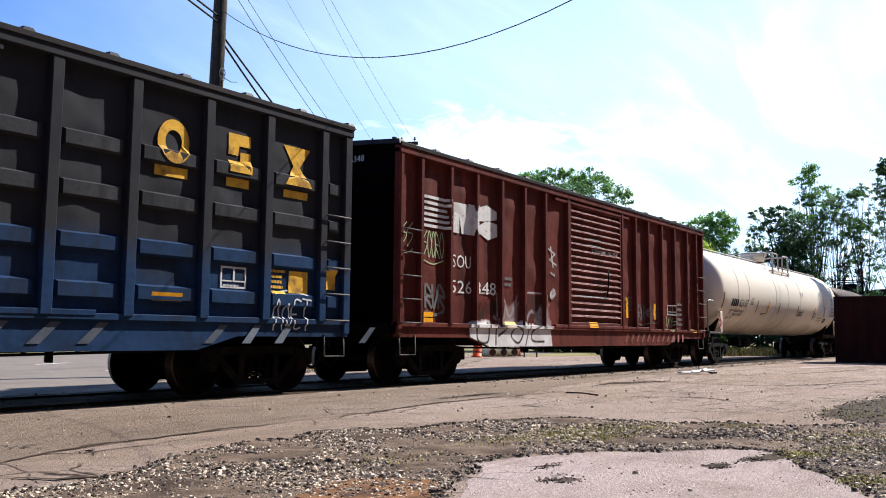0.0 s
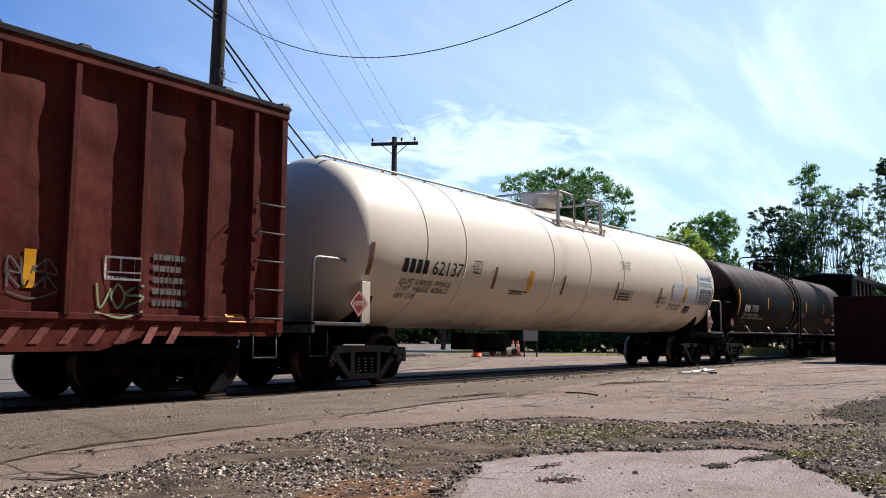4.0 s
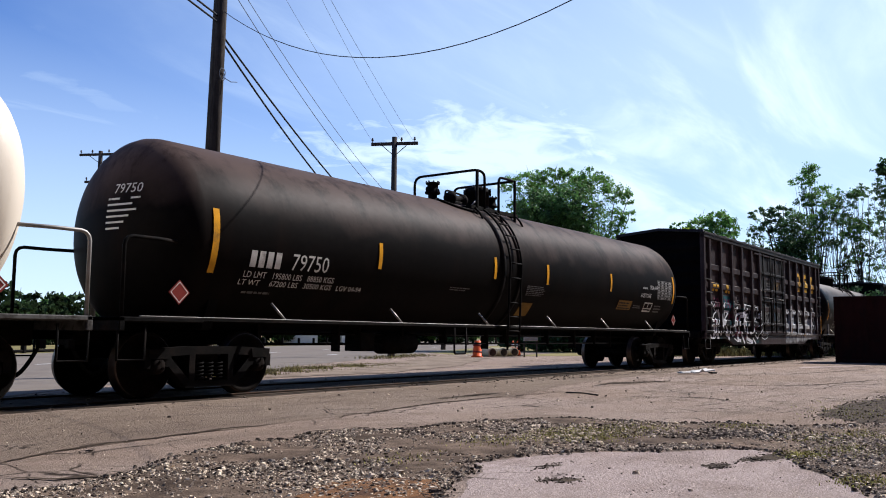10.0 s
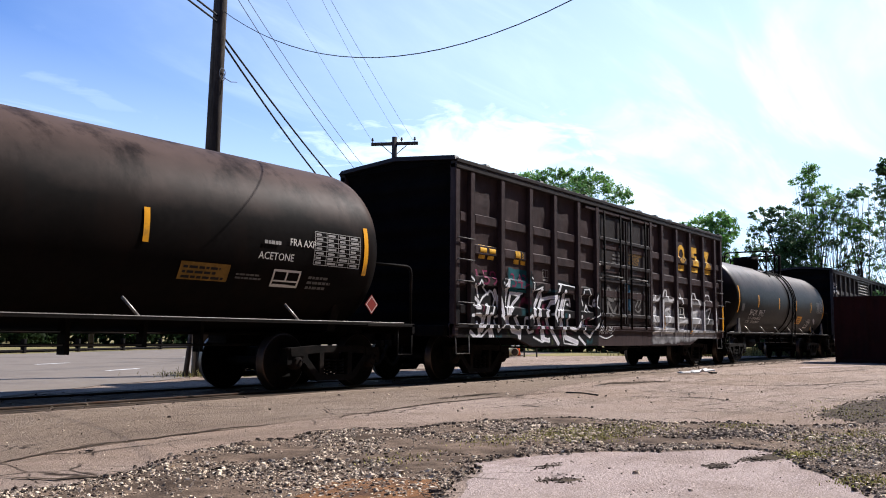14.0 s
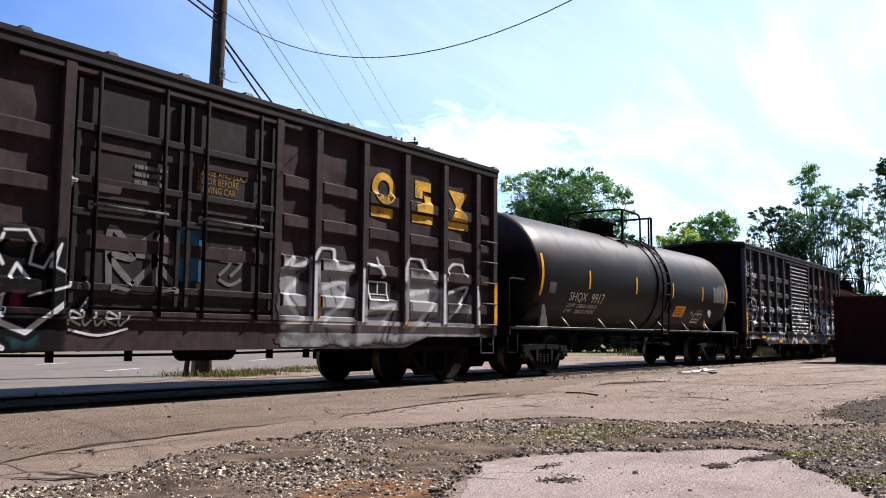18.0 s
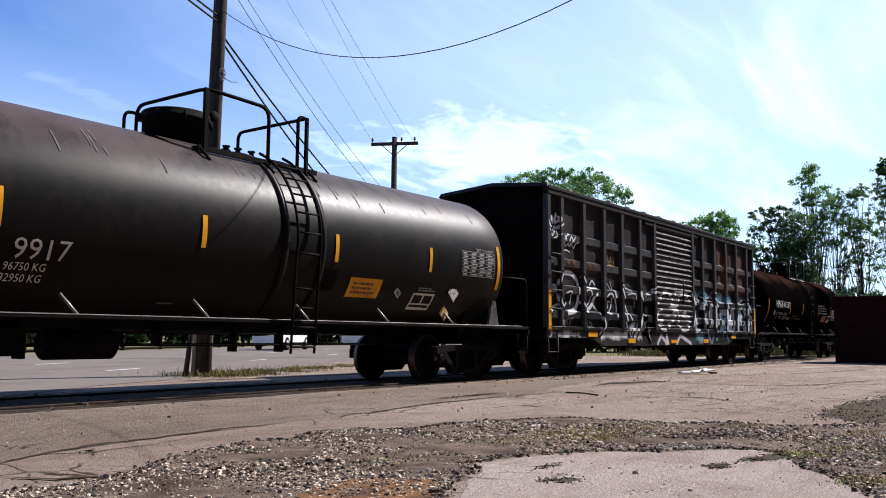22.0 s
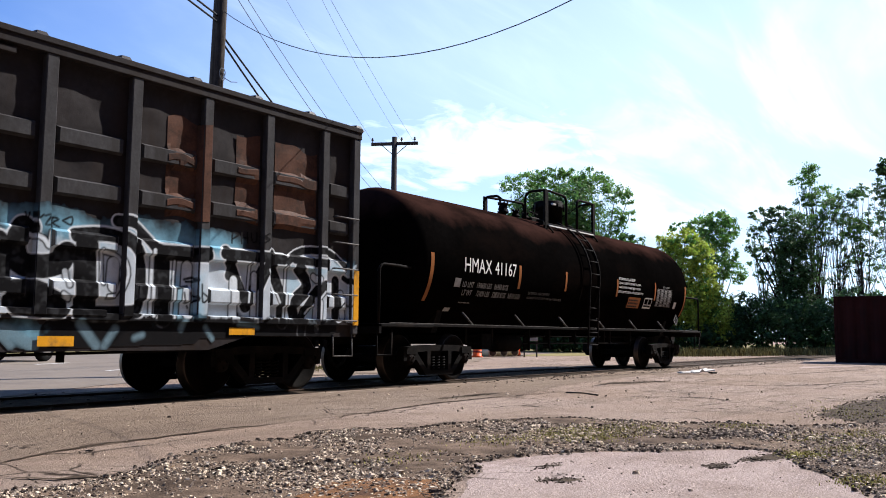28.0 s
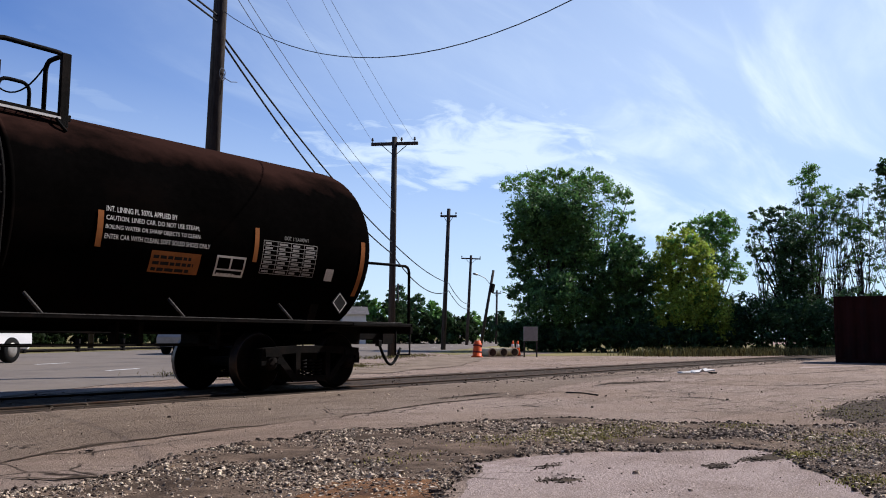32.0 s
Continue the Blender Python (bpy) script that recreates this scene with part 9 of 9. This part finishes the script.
# third car: white pressure tank
car, put, uc = c3
R3, Z3 = 1.525, 2.57
letter_blocks(car, put, 30.22, 31.01, 2.03, 2.28, 4, "ink")
words(car, put, "62137", 31.13, 32.1, 2.03, 2.29, "ink", 1)
words(car, put, "LD LMT 163400LBS  74100KGS", 30.28, 31.83, 1.82, 1.92, "ink", 1)
words(car, put, "LT WT   99600LBS  45200KGS", 30.28, 31.83, 1.70, 1.80, "ink", 1)
words(car, put, "NEW 12-95", 30.30, 30.89, 1.58, 1.67, "ink", 1)
data_box(car, put, 32.45, 32.73, 2.14, 2.39, "ink")
words(car, put, "PLATE", 32.49, 32.69, 2.30, 2.35, "ink", 2)
rect(car, put, "reflective_strip", 34.65, 34.82, 1.89, 2.33, "yellow", 1)
rect(car, put, "reflective_strip", 43.98, 44.12, 1.96, 2.39, "yellow", 3)
words(car, put, "WATER CAPACITY", 39.3, 40.0, 2.84, 2.90, "ink", 1)
words(car, put, "280531 LBS", 39.4, 39.9, 2.76, 2.82, "ink", 1)
words(car, put, "127242 KGS", 39.4, 39.9, 2.68, 2.74, "ink", 1)
rect(car, put, "phone_plate", 39.3, 40.25, 1.86, 2.14, "creamgrey", 1)
small_print(car, lifted(put, 1), 39.34, 40.2, 1.88, 2.10, 3, "ink", 51)
words(car, put, "LIQUEFIED", 41.95, 42.6, 1.98, 2.06, "ink", 1)
words(car, put, "PETROLEUM", 41.9, 42.65, 1.87, 1.95, "ink", 1)
words(car, put, "GAS", 42.1, 42.35, 1.76, 1.84, "ink", 1)
small_print(car, put, 34.0, 34.75, 1.80, 1.90, 2, "ink", 52)
rect(car, put, "paint_patch", 43.02, 43.9, 1.97, 2.50, "patch", 0)
rect(car, put, "paint_patch", 44.15, 44.95, 1.95, 2.48, "patch", 0)
rect(car, put, "paint_patch", 45.1, 46.35, 1.92, 2.92, "patch", 0)
words(car, put, "FIBERGLASS INSULATION", 42.97, 43.94, 1.83, 1.91, "ink", 1)
words(car, put, "DO NOT EXCEED 450 DEG. F", 42.97, 43.94, 1.73, 1.80, "ink", 1)
rect(car, put, "data_plate", 44.31, 44.75, 1.66, 1.87, "ink", 1)
small_print(car, lifted(put, 1), 44.35, 44.7, 1.68, 1.85, 2, "grey", 53)
words(car, put, "NON ODORIZED", 45.25, 46.27, 2.72, 2.83, "ink", 1)
for i in range(2):
    words(car, put, "REMOVE DECAL", 45.2 + 0.58 * i, 45.72 + 0.58 * i, 2.60, 2.65, "ink", 1)
    words(car, put, "BEFORE LOADING", 45.2 + 0.58 * i, 45.74 + 0.58 * i, 2.53, 2.58, "ink", 1)
table(car, put, 45.25, 46.3, 1.98, 2.44, "ink", 7, 4, "grey")
bm = B()
for a in ((46.15, 2.87, 0.3, 0.012), (46.15, 3.13, 0.3, 0.012), (46.15, 2.87, 0.012, 0.27), (46.44, 2.87, 0.012, 0.27)):
    patch_into(bm, lifted(put, 1), *a, nb=3)
part("stencil_box", bm, "ink", car)
for s, u in ((-1, 29.25), (1, 46.35)):
    placard(car, u - uc + s * 0.12, -1.42, 1.42, 0.24, "red", "red diamond hazard placard", "1075")
    bm = B()
    box(bm, u - uc - 0.02, u - uc + 0.20, -1.40, -1.36, 1.08, 1.80, 0.01)
    part("placard_bracket", bm, "cream", car)
# valve housing, platform and rails on top
bm = B()
lathe(bm, [(0, 0.50), (0.06, 0.50), (0.07, 0.47), (0.14, 0.47), (0.15, 0.50), (0.50, 0.50), (0.53, 0.47), (0.54, 0.01)], (37.72 - uc, 0, 4.02), (0, 0, 1), 32)
hs = part("valve_housing", bm, "cream", car, "round cream valve housing with a lid")
bm = B()
lathe(bm, [(0, 0.475), (0.05, 0.475)], (37.72 - uc, 0, 4.105), (0, 0, 1), 32)
part("dark_seam", bm, "brownstrip", hs)
bm = B()
box(bm, 37.5 - uc, 37.9 - uc, -0.56, -0.40, 4.50, 4.58, 0.015)
box(bm, 37.84 - uc, 37.9 - uc, -0.57, -0.50, 4.40, 4.56, 0.01)
part("lid_clamp", bm, "creamgrey", hs)
for a in (-165, -60, 15, 120):
    t = radians(a)
    bm = B()
    box(bm, 37.72 - uc + 0.5 * math.cos(t) - 0.05, 37.72 - uc + 0.5 * math.cos(t) + 0.05, 0.5 * math.sin(t) - 0.05, 0.5 * math.sin(t) + 0.05, 4.25, 4.38, 0.01)
    part("latch", bm, "creamgrey", hs)
for s in (-1, 1):
    pf = deck_plate(car, 36.5 - uc, 39.12 - uc, min(s * 0.72, s * 1.2), max(s * 0.72, s * 1.2), 3.72, "cream", "cream grated top platform with rails")
    for x in (36.62, 37.85, 39.02):
        bm = B()
        box(bm, x - uc - 0.035, x - uc + 0.035, min(s * 1.17, s * 1.2), max(s * 1.17, s * 1.2), 3.36, 3.70)
        part("bracket", bm, "cream", pf)
        bm = B()
        box(bm, x - uc - 0.04, x - uc + 0.04, min(s * 0.95, s * 1.2), max(s * 0.95, s * 1.2), 3.33, 3.37)
        part("bracket_foot", bm, "creamgrey", pf)
enclosure(pf, 36.52 - uc, 37.36 - uc, 38.01 - uc, 38.85 - uc, -1.18, 0.85, 4.42, 3.70, 0.03, 0.09, "galv")
rail("guard_rail", [(36.52 - uc, 0.85, 4.42), (37.3 - uc, 0.85, 4.42), (37.3 - uc, 0.85, 3.70)], 0.03, "galv", pf)
for s in (-1, 1):
    # long low safety rail
    for u0, u1 in ((28.9, 36.5), (39.3, 46.4)):
        x0, x1 = u0 - uc, u1 - uc
        lr = rail("safety_rail", [(x0, s * 0.55, 3.97), (x0 + 0.15, s * 0.55, 4.05), (x1 - 0.2, s * 0.55, 4.05), (x1, s * 0.55, 3.97)], 0.024, "galv", car, 0.1)
        for i in range(6):
            x = x0 + 0.5 + (x1 - x0 - 1.0) * i / 5
            bm = B()
            box(bm, x - 0.02, x + 0.02, s * 0.55 - 0.015, s * 0.55 + 0.015, 3.95, 4.05)
            part("rail_post", bm, "galv", lr)


# fourth car
car, put, uc = c4
for sd in (-1, 1):
    dk = deck_plate(car, 56.75 - uc, 58.66 - uc, min(sd * 0.3, sd * 0.87), max(sd * 0.3, sd * 0.87), 3.67, "iron")
    for x in (56.9, 57.7, 58.55):
        rail("bracket", [(x - uc, sd * 0.85, 3.65), (x - uc, sd * 0.98, 3.52), (x - uc + 0.1, sd * 1.0, 3.40)], 0.022, "iron", dk, 0.05)
    if sd < 0:
        enclosure(dk, 56.98 - uc, 57.27 - uc, 57.84 - uc, 58.53 - uc, -0.86, 0.85, 4.47, 3.60, 0.03, 0.055, "iron")
rail("pipe", [(55.95 - uc, -0.55, 3.72), (56.4 - uc, -0.8, 3.58), (56.98 - uc, -0.86, 3.55)], 0.028, "iron", car, 0.2)
manway(car, 58.26 - uc, 3.74, 0.28, 0.62, True)
valve(car, 56.53 - uc, 0.0, 3.76, 0.14, 0.46)
valve(car, 58.87 - uc, 0.0, 3.76, 0.12, 0.44)
bm = B()
lathe(bm, [(0, 0.02), (0.01, 0.10), (0.10, 0.12), (0.12, 0.15), (0.18, 0.15), (0.2, 0.10), (0.55, 0.10), (0.57, 0.14), (0.63, 0.14), (0.65, 0.11), (0.78, 0.09), (0.79, 0.01)], (57.05 - uc, 0.0, 3.95), (1, 0, 0), 14)
box(bm, 57.1 - uc, 57.75 - uc, -0.10, 0.10, 3.74, 3.90, 0.02)
part("discharge_pipe", bm, "iron", car)
rail("handle_bar", [(57.12 - uc, 0.1, 3.95), (57.14 - uc, 0.1, 4.14), (57.6 - uc, 0.1, 4.12), (57.95 - uc, 0.1, 4.10)], 0.024, "iron", car, 0.1)
bm = B()
tube(bm, [(57.78 - uc, -0.15, 3.84), (57.92 - uc, -0.2, 3.98)], 0.02, 6)
part("lever", bm, "galv", car)
tank_ladder(car, uc, 57.47, 1.45, 2.34, 66, 0.46)
bm = B()
tube(bm, bent([(55.39 - uc, -1.42, 1.05), (55.39 - uc, -1.42, 0.55), (55.78 - uc, -1.42, 0.55), (55.78 - uc, -1.42, 1.05)], 0.05), 0.02, 6)
part("sill_step", bm, "iron", car)
for dx in (-0.34, 0.32):
    bm = B()
    lathe(bm, [(0, 1.44), (0, 1.475), (0.12, 1.475), (0.12, 1.44)], (57.42 - uc + dx, 0, 2.34), (1, 0, 0), 64)
    part("strap", bm, "black", car)
letter_blocks(car, put, 50.21, 50.86, 1.88, 2.12, 4, "white")
words(car, put, "79750", 51.07, 51.87, 1.88, 2.13, "white", 1)
words(car, put, "LD LMT   195800 LBS   88850 KGS", 50.17, 52.07, 1.73, 1.82, "white", 1)
words(car, put, "LT WT     67200 LBS   30500 KGS   LGV 04-94", 50.12, 52.79, 1.62, 1.70, "white", 1)
small_print(car, put, 50.25, 50.9, 1.50, 1.56, 1, "dim", 61)
small_print(car, put, 55.3, 56.0, 1.78, 1.86, 2, "dim", 62)
small_print(car, put, 64.38, 64.81, 2.24, 2.34, 1, "grey", 60)
words(car, put, "FRA AXP", 64.9, 65.45, 2.25, 2.36, "white", 1)
words(car, put, "ACETONE", 64.29, 65.0, 2.01, 2.12, "white", 1)
table(car, put, 65.43, 66.5, 2.0, 2.52, "grey", 7, 4)
rect(car, put, "yellow_plate", 62.97, 63.82, 1.64, 1.88, "dimgold", 0)
small_print(car, put, 63.02, 63.78, 1.66, 1.86, 3, "ink", 63)
data_box(car, put, 64.65, 65.22, 1.62, 1.88)
rect(car, put, "yellow_plate", 58.11, 58.61, 1.36, 1.64, "dimgold", 0)
small_print(car, put, 58.15, 59.0, 1.80, 2.03, 6, "dim", 64)
small_print(car, put, 63.95, 64.5, 1.70, 1.80, 2, "dim", 65)
small_print(car, put, 65.4, 66.0, 1.62, 1.85, 3, "dim", 66)
placard(car, 67.0 - uc, -1.30, 1.42, 0.17, "red", "small red diamond placard")
placard(car, 49.1 - uc, -1.30, 1.45, 0.17, "red", "small red diamond placard")
bm = B()
for i, s in enumerate(("79750",)):
    text_into(bm, s, lambda a, b: (a, 0, b), 0, 0, 0.5, 0.14)
for j, w in enumerate((0.75, 0.6, 0.7, 0.55, 0.45, 0.35)):
    patch_into(bm, lambda a, b: (a, 0, b), -0.1, -0.09 - 0.085 * j, w * 0.8, 0.028, 1)
for v in bm.verts:
    a, b = v.co.x, v.co.z
    y, z = -0.25 - a, 2.85 + b
    dd = min(0.999, math.hypot(y, z - 2.34) / 1.45)
    v.co = (49.4 - uc - 0.72 * math.sqrt(1 - dd * dd) - 0.015, y, z)
part("lettering", bm, "white", car)

# sixth car
car, put, uc = c6
for sd in (-1, 1):
    dk = deck_plate(car, 92.3 - uc, 94.75 - uc, min(sd * 0.3, sd * 0.9), max(sd * 0.3, sd * 0.9), 3.64, "iron")
    for x in (92.35, 93.6, 94.55):
        rail("bracket", [(x - uc, sd * 0.86, 3.62), (x - uc, sd * 0.98, 3.52), (x - uc + 0.08, sd * 1.02, 3.42)], 0.022, "iron", dk, 0.05)
    if sd < 0:
        enclosure(dk, 92.42 - uc, 93.66 - uc, 94.3 - uc, 94.5 - uc, -0.88, 0.85, 4.52, 3.58, 0.03, 0.075, "iron")
rail("guard_rail", [(92.2 - uc, 0.85, 3.58), (92.2 - uc, 0.85, 4.40), (93.2 - uc, 0.85, 4.36), (93.2 - uc, 0.85, 3.58)], 0.028, "iron", dk)
rail("pipe", [(91.6 - uc, -0.6, 3.72), (92.0 - uc, -0.8, 3.58), (92.42 - uc, -0.88, 3.52)], 0.028, "iron", car, 0.2)
manway(car, 92.55 - uc, 3.78, 0.5, 0.50, False)
for u in (93.75, 94.0, 94.3):
    valve(car, u - uc, 0.25, 3.80, 0.05, 0.24)
rail("handle_bar", [(93.85 - uc, 0.5, 3.75), (93.85 - uc, 0.5, 4.05), (94.05 - uc, 0.5, 4.05), (94.05 - uc, 0.5, 3.75)], 0.022, "iron", car, 0.08)
bm = B()
lathe(bm, [(0, 0.02), (0.01, 0.09), (0.04, 0.09), (0.05, 0.02)], (92.98 - uc, -0.35, 4.28), (0, -1, 0), 12)
part("cover_latch", bm, "iron", car)
tank_ladder(car, uc, 93.95, 1.47, 2.36, 66, 0.50)
for dx in (-0.45, 0.36):
    bm = B()
    lathe(bm, [(0, 1.46), (0, 1.50), (0.10, 1.50), (0.10, 1.46)], (93.95 - uc + dx, 0, 2.36), (1, 0, 0), 64)
    part("strap", bm, "blacklittop", car)
words(car, put, "SHQX", 88.26, 89.16, 1.73, 1.97, "white", 1)
words(car, put, "9917", 89.42, 90.12, 1.74, 1.98, "white", 1)
words(car, put, "LD LMT  213400 LB  96750 KG", 88.27, 89.86, 1.61, 1.70, "white", 1)
words(car, put, "LT WT     72600 LB  32950 KG", 88.27, 89.85, 1.48, 1.57, "white", 1)
rect(car, put, "orange_plate", 95.11, 95.93, 1.54, 1.86, "yellow", 0)
small_print(car, put, 95.2, 95.85, 1.60, 1.82, 3, "brownstrip", 71)
data_box(car, put, 96.9, 97.55, 1.38, 1.68)
small_print(car, put, 97.0, 97.55, 1.72, 1.80, 2, "grey", 72)
table(car, put, 98.24, 99.38, 2.08, 2.56, "grey", 7, 4)
words(car, put, "DOT 111A100W1", 98.75, 99.35, 2.58, 2.64, "grey", 1)
placard(car, 98.1 - uc, -1.36, 1.72, 0.17, "white", "white diamond plate", "HOT")
placard(car, 96.3 - uc, -1.42, 1.64, 0.10, "ink", "small dark diamond plate")
placard(car, 97.95 - uc, -1.24, 1.33, 0.15, "gold", "yellow diamond hazard placard", "2426")
small_print(car, put, 91.6, 91.9, 1.30, 1.34, 1, "dim", 73)
rect(car, put, "dark_plate", 94.4, 94.75, 1.62, 1.95, "iron", 2)
rect(car, put, "dark_plate", 87.2, 87.5, 1.9, 2.15, "dim", 0)
for k in range(26):
    rr = random.Random(300 + k)
    u = rr.uniform(88.5, 99.3)
    z = 2.36 + 1.47 * math.sin(radians(rr.uniform(36, 52)))
    strokes(car, lambda a, b: put(a, b, 0.004), "drip_streak", [(Vector((u, z)), Vector((u + 0.03, z - rr.uniform(0.1, 0.3))))], 0.02, "dim", 0, k=1)

# eighth car
car, put, uc = c8
for sd in (-1, 1):
    dk = deck_plate(car, 124.5 - uc, 127.3 - uc, min(sd * 0.3, sd * 0.9), max(sd * 0.3, sd * 0.9), 3.64, "iron")
    for x in (124.7, 125.8, 127.1):
        rail("bracket", [(x - uc, sd * 0.86, 3.62), (x - uc, sd * 0.98, 3.50), (x - uc + 0.08, sd * 1.02, 3.40)], 0.022, "iron", dk, 0.05)
    if sd < 0:
        enclosure(dk, 124.65 - uc, 125.7 - uc, 126.28 - uc, 127.2 - uc, -0.88, 0.85, 4.45, 3.58, 0.032, 0.16, "iron", -0.3, -0.4)
        # white strip paints the sunlit front edge of the deck
        bm = B()
        box(bm, 124.75 - uc, 127.15 - uc, -0.925, -0.905, 3.57, 3.60)
        part("lit_edge", bm, "whitebright", dk)
rail("guard_rail", [(124.6 - uc, 0.40, 3.6), (124.6 - uc, 0.40, 4.42), (124.6 - uc, 0.85, 4.42), (126.5 - uc, 0.85, 4.5), (126.5 - uc, 0.85, 3.6)], 0.032, "iron", dk)
post(124.6 - uc, 0.85, 3.5, 4.43, 0.14, "iron", dk)
rail("guard_rail", [(127.2 - uc, 0.85, 3.6), (127.2 - uc, 0.85, 4.45), (127.65 - uc, 0.85, 4.45), (127.65 - uc, 0.85, 3.6)], 0.028, "iron", dk)
chain((124.6 - uc, -0.3, 4.4), (124.6 - uc, 0.4, 4.38), 0.16, dk)
chain((127.2 - uc, -0.4, 4.38), (127.2 - uc, 0.85, 4.3), 0.2, dk)
manway(car, 126.35 - uc, 3.74, 0.36, 0.70, False)
bm = B()
box(bm, 125.96 - uc, 126.1 - uc, -0.36, -0.30, 4.30, 4.34)
part("cover_latch", bm, "white", car)
valve(car, 124.42 - uc, 0.2, 3.74, 0.12, 0.46)
valve(car, 124.85 - uc, 0.1, 3.76, 0.09, 0.30)
valve(car, 125.15 - uc, 0.0, 3.76, 0.09, 0.26)
bm = B()
box(bm, 125.2 - uc, 125.85 - uc, -0.15, 0.2, 3.76, 3.92, 0.03)
part("discharge_pipe", bm, "iron", car)
bm = B()
tube(bm, [(125.55 - uc + 0.11 * math.cos(a), 0.1 * math.sin(a), 4.06 + 0.05 * math.sin(a)) for a in [math.pi * k / 6 for k in range(13)]], 0.014, 6)
tube(bm, [(125.55 - uc, 0, 3.9), (125.55 - uc, 0, 4.06)], 0.02, 6)
part("handwheel", bm, "iron", car)
tank_ladder(car, uc, 125.92, 1.46, 2.34, 66, 0.5)
for dx in (-0.5, 0.42):
    bm = B()
    lathe(bm, [(0, 1.45), (0, 1.48), (0.06, 1.48), (0.06, 1.45)], (125.87 - uc + dx, 0, 2.34), (1, 0, 0), 64)
    part("strap", bm, "blackrust", car)
words(car, put, "HMAX", 120.38, 121.35, 2.16, 2.44, "whitebright", 1)
words(car, put, "41167", 121.47, 122.32, 2.16, 2.43, "whitebright", 1)
words(car, put, "LD LMT   190600 LBS   86450 KGS", 120.39, 122.06, 1.86, 1.97, "grey", 1)
words(car, put, "LT WT     72400 LBS   32850 KGS   NEW 5-81", 120.44, 122.63, 1.70, 1.81, "grey", 1)
words(car, put, "EXTERIOR HEATER PIPES", 122.94, 123.9, 1.82, 1.88, "dim", 1)
words(car, put, "NO INLET OR OUTLET PIPE CAPS REQUIRED", 122.94, 124.52, 1.72, 1.78, "dim", 1)
for i, s in enumerate(("INT. LINING PL 3070L APPLIED BY", "CAUTION. LINED CAR. DO NOT USE STEAM,", "BOILING WATER OR SHARP OBJECTS TO CLEAN.", "ENTER CAR WITH CLEAN, SOFT SOLED SHOES ONLY")):
    words(car, put, s, 127.5, 127.5 + (1.05, 1.42, 1.45, 1.62)[i], 2.40 - 0.115 * i, 2.47 - 0.115 * i, "whitebright", 1)
rect(car, put, "orange_plate", 128.21, 129.0, 1.70, 1.98, "dimorange", 0)
small_print(car, put, 128.25, 128.95, 1.72, 1.96, 3, "ink", 81)
data_box(car, put, 129.27, 129.8, 1.71, 2.0)
table(car, put, 130.09, 131.2, 1.80, 2.28, "grey", 7, 4)
words(car, put, "DOT 111A100W1", 130.5, 131.0, 2.32, 2.38, "grey", 1)
rect(car, put, "white_plate", 131.47, 131.65, 1.76, 1.95, "white", 1)
rect(car, put, "white_plate", 120.1, 120.3, 1.85, 2.02, "grey", 1)
rect(car, put, "white_plate", 120.1, 120.3, 1.38, 1.45, "grey", 1)
small_print(car, put, 120.45, 121.0, 1.55, 1.59, 1, "dim", 82)
placard(car, 131.95 - uc, -1.28, 1.42, 0.19, "ink", "dark diamond placard with a white border")
# ---------------------------------------------------------------- what moves
TRAIN = [(0.0, 0.0), (0.5, -2.434), (1.0, -4.740), (1.5, -7.018), (2.0, -9.399), (2.5, -11.642), (3.0, -13.875), (3.5, -16.115), (5.5, -24.618), (6.0, -26.630), (6.5, -28.598),
         (7.0, -30.579), (7.5, -32.460), (8.0, -34.343), (8.5, -36.299), (9.0, -38.122), (9.5, -39.929), (10.0, -41.793), (10.5, -43.545), (11.0, -45.273), (11.5, -47.077),
         (12.0, -48.782), (12.5, -50.493), (13.0, -52.287), (13.5, -53.990), (14.0, -55.714), (14.5, -57.538), (16.5, -64.627), (17.0, -66.346), (17.5, -68.161), (18.0, -69.879),
         (18.5, -71.607), (19.0, -73.456), (19.5, -75.213), (20.0, -76.979), (20.5, -78.925), (21.0, -80.765), (21.5, -82.573), (22.0, -84.461), (22.5, -86.278), (23.0, -88.078),
         (23.5, -89.960), (24.0, -91.742), (24.5, -93.499), (25.0, -95.279), (25.5, -97.156), (27.5, -104.695), (28.0, -106.502), (28.5, -108.410), (29.0, -110.245),
         (29.5, -112.078), (30.0, -114.020), (30.5, -115.835), (31.0, -117.654), (31.5, -119.592), (32.0, -121.448)]


def motions():
    ts, ss = [a for a, b in TRAIN], [b for a, b in TRAIN]
    for car, put, uc in CARS:
        walk(car, [(t, pose(uc + s, TRACK_Y, RAIL_Z)) for t, s in TRAIN])
    for w, x, r in ROLLERS:
        rows = []
        for k in range(0, 321):
            t = k / 10
            s = float(np.interp(t, ts, ss))
            rows.append((t, Matrix.Translation((x, 0, r)) @ Matrix.Rotation(s / r, 4, "Y")))
        walk(w, rows)
    for v, rows in ((suv_a, ((0, 127, 6.1), (6, 97, 6.1), (12.0, 67, 6.1), (14.5, 32, 6.1), (16.6, -8, 6.1), (20, -60, 6.1), (32, -110, 6.1))),
                    (suv_b, ((0, 160, 5.9), (14, 90, 5.9), (26, 36, 5.9), (29.8, 20.6, 5.9), (30.4, 19.7, 5.9), (31.0, 19.0, 5.9), (32, 17.6, 5.9))),
                    (pick, ((0, 140, 6.3), (14, 80, 6.3), (22, 30, 6.3), (27, 6.0, 6.3), (29.5, 2.4, 6.3), (30.5, 2.2, 6.3), (32, 2.2, 6.3)))):
        walk(v, [(t, pose(*road_pt(a, b), 0.008, 0, 0, 27)) for t, a, b in rows])


motions()
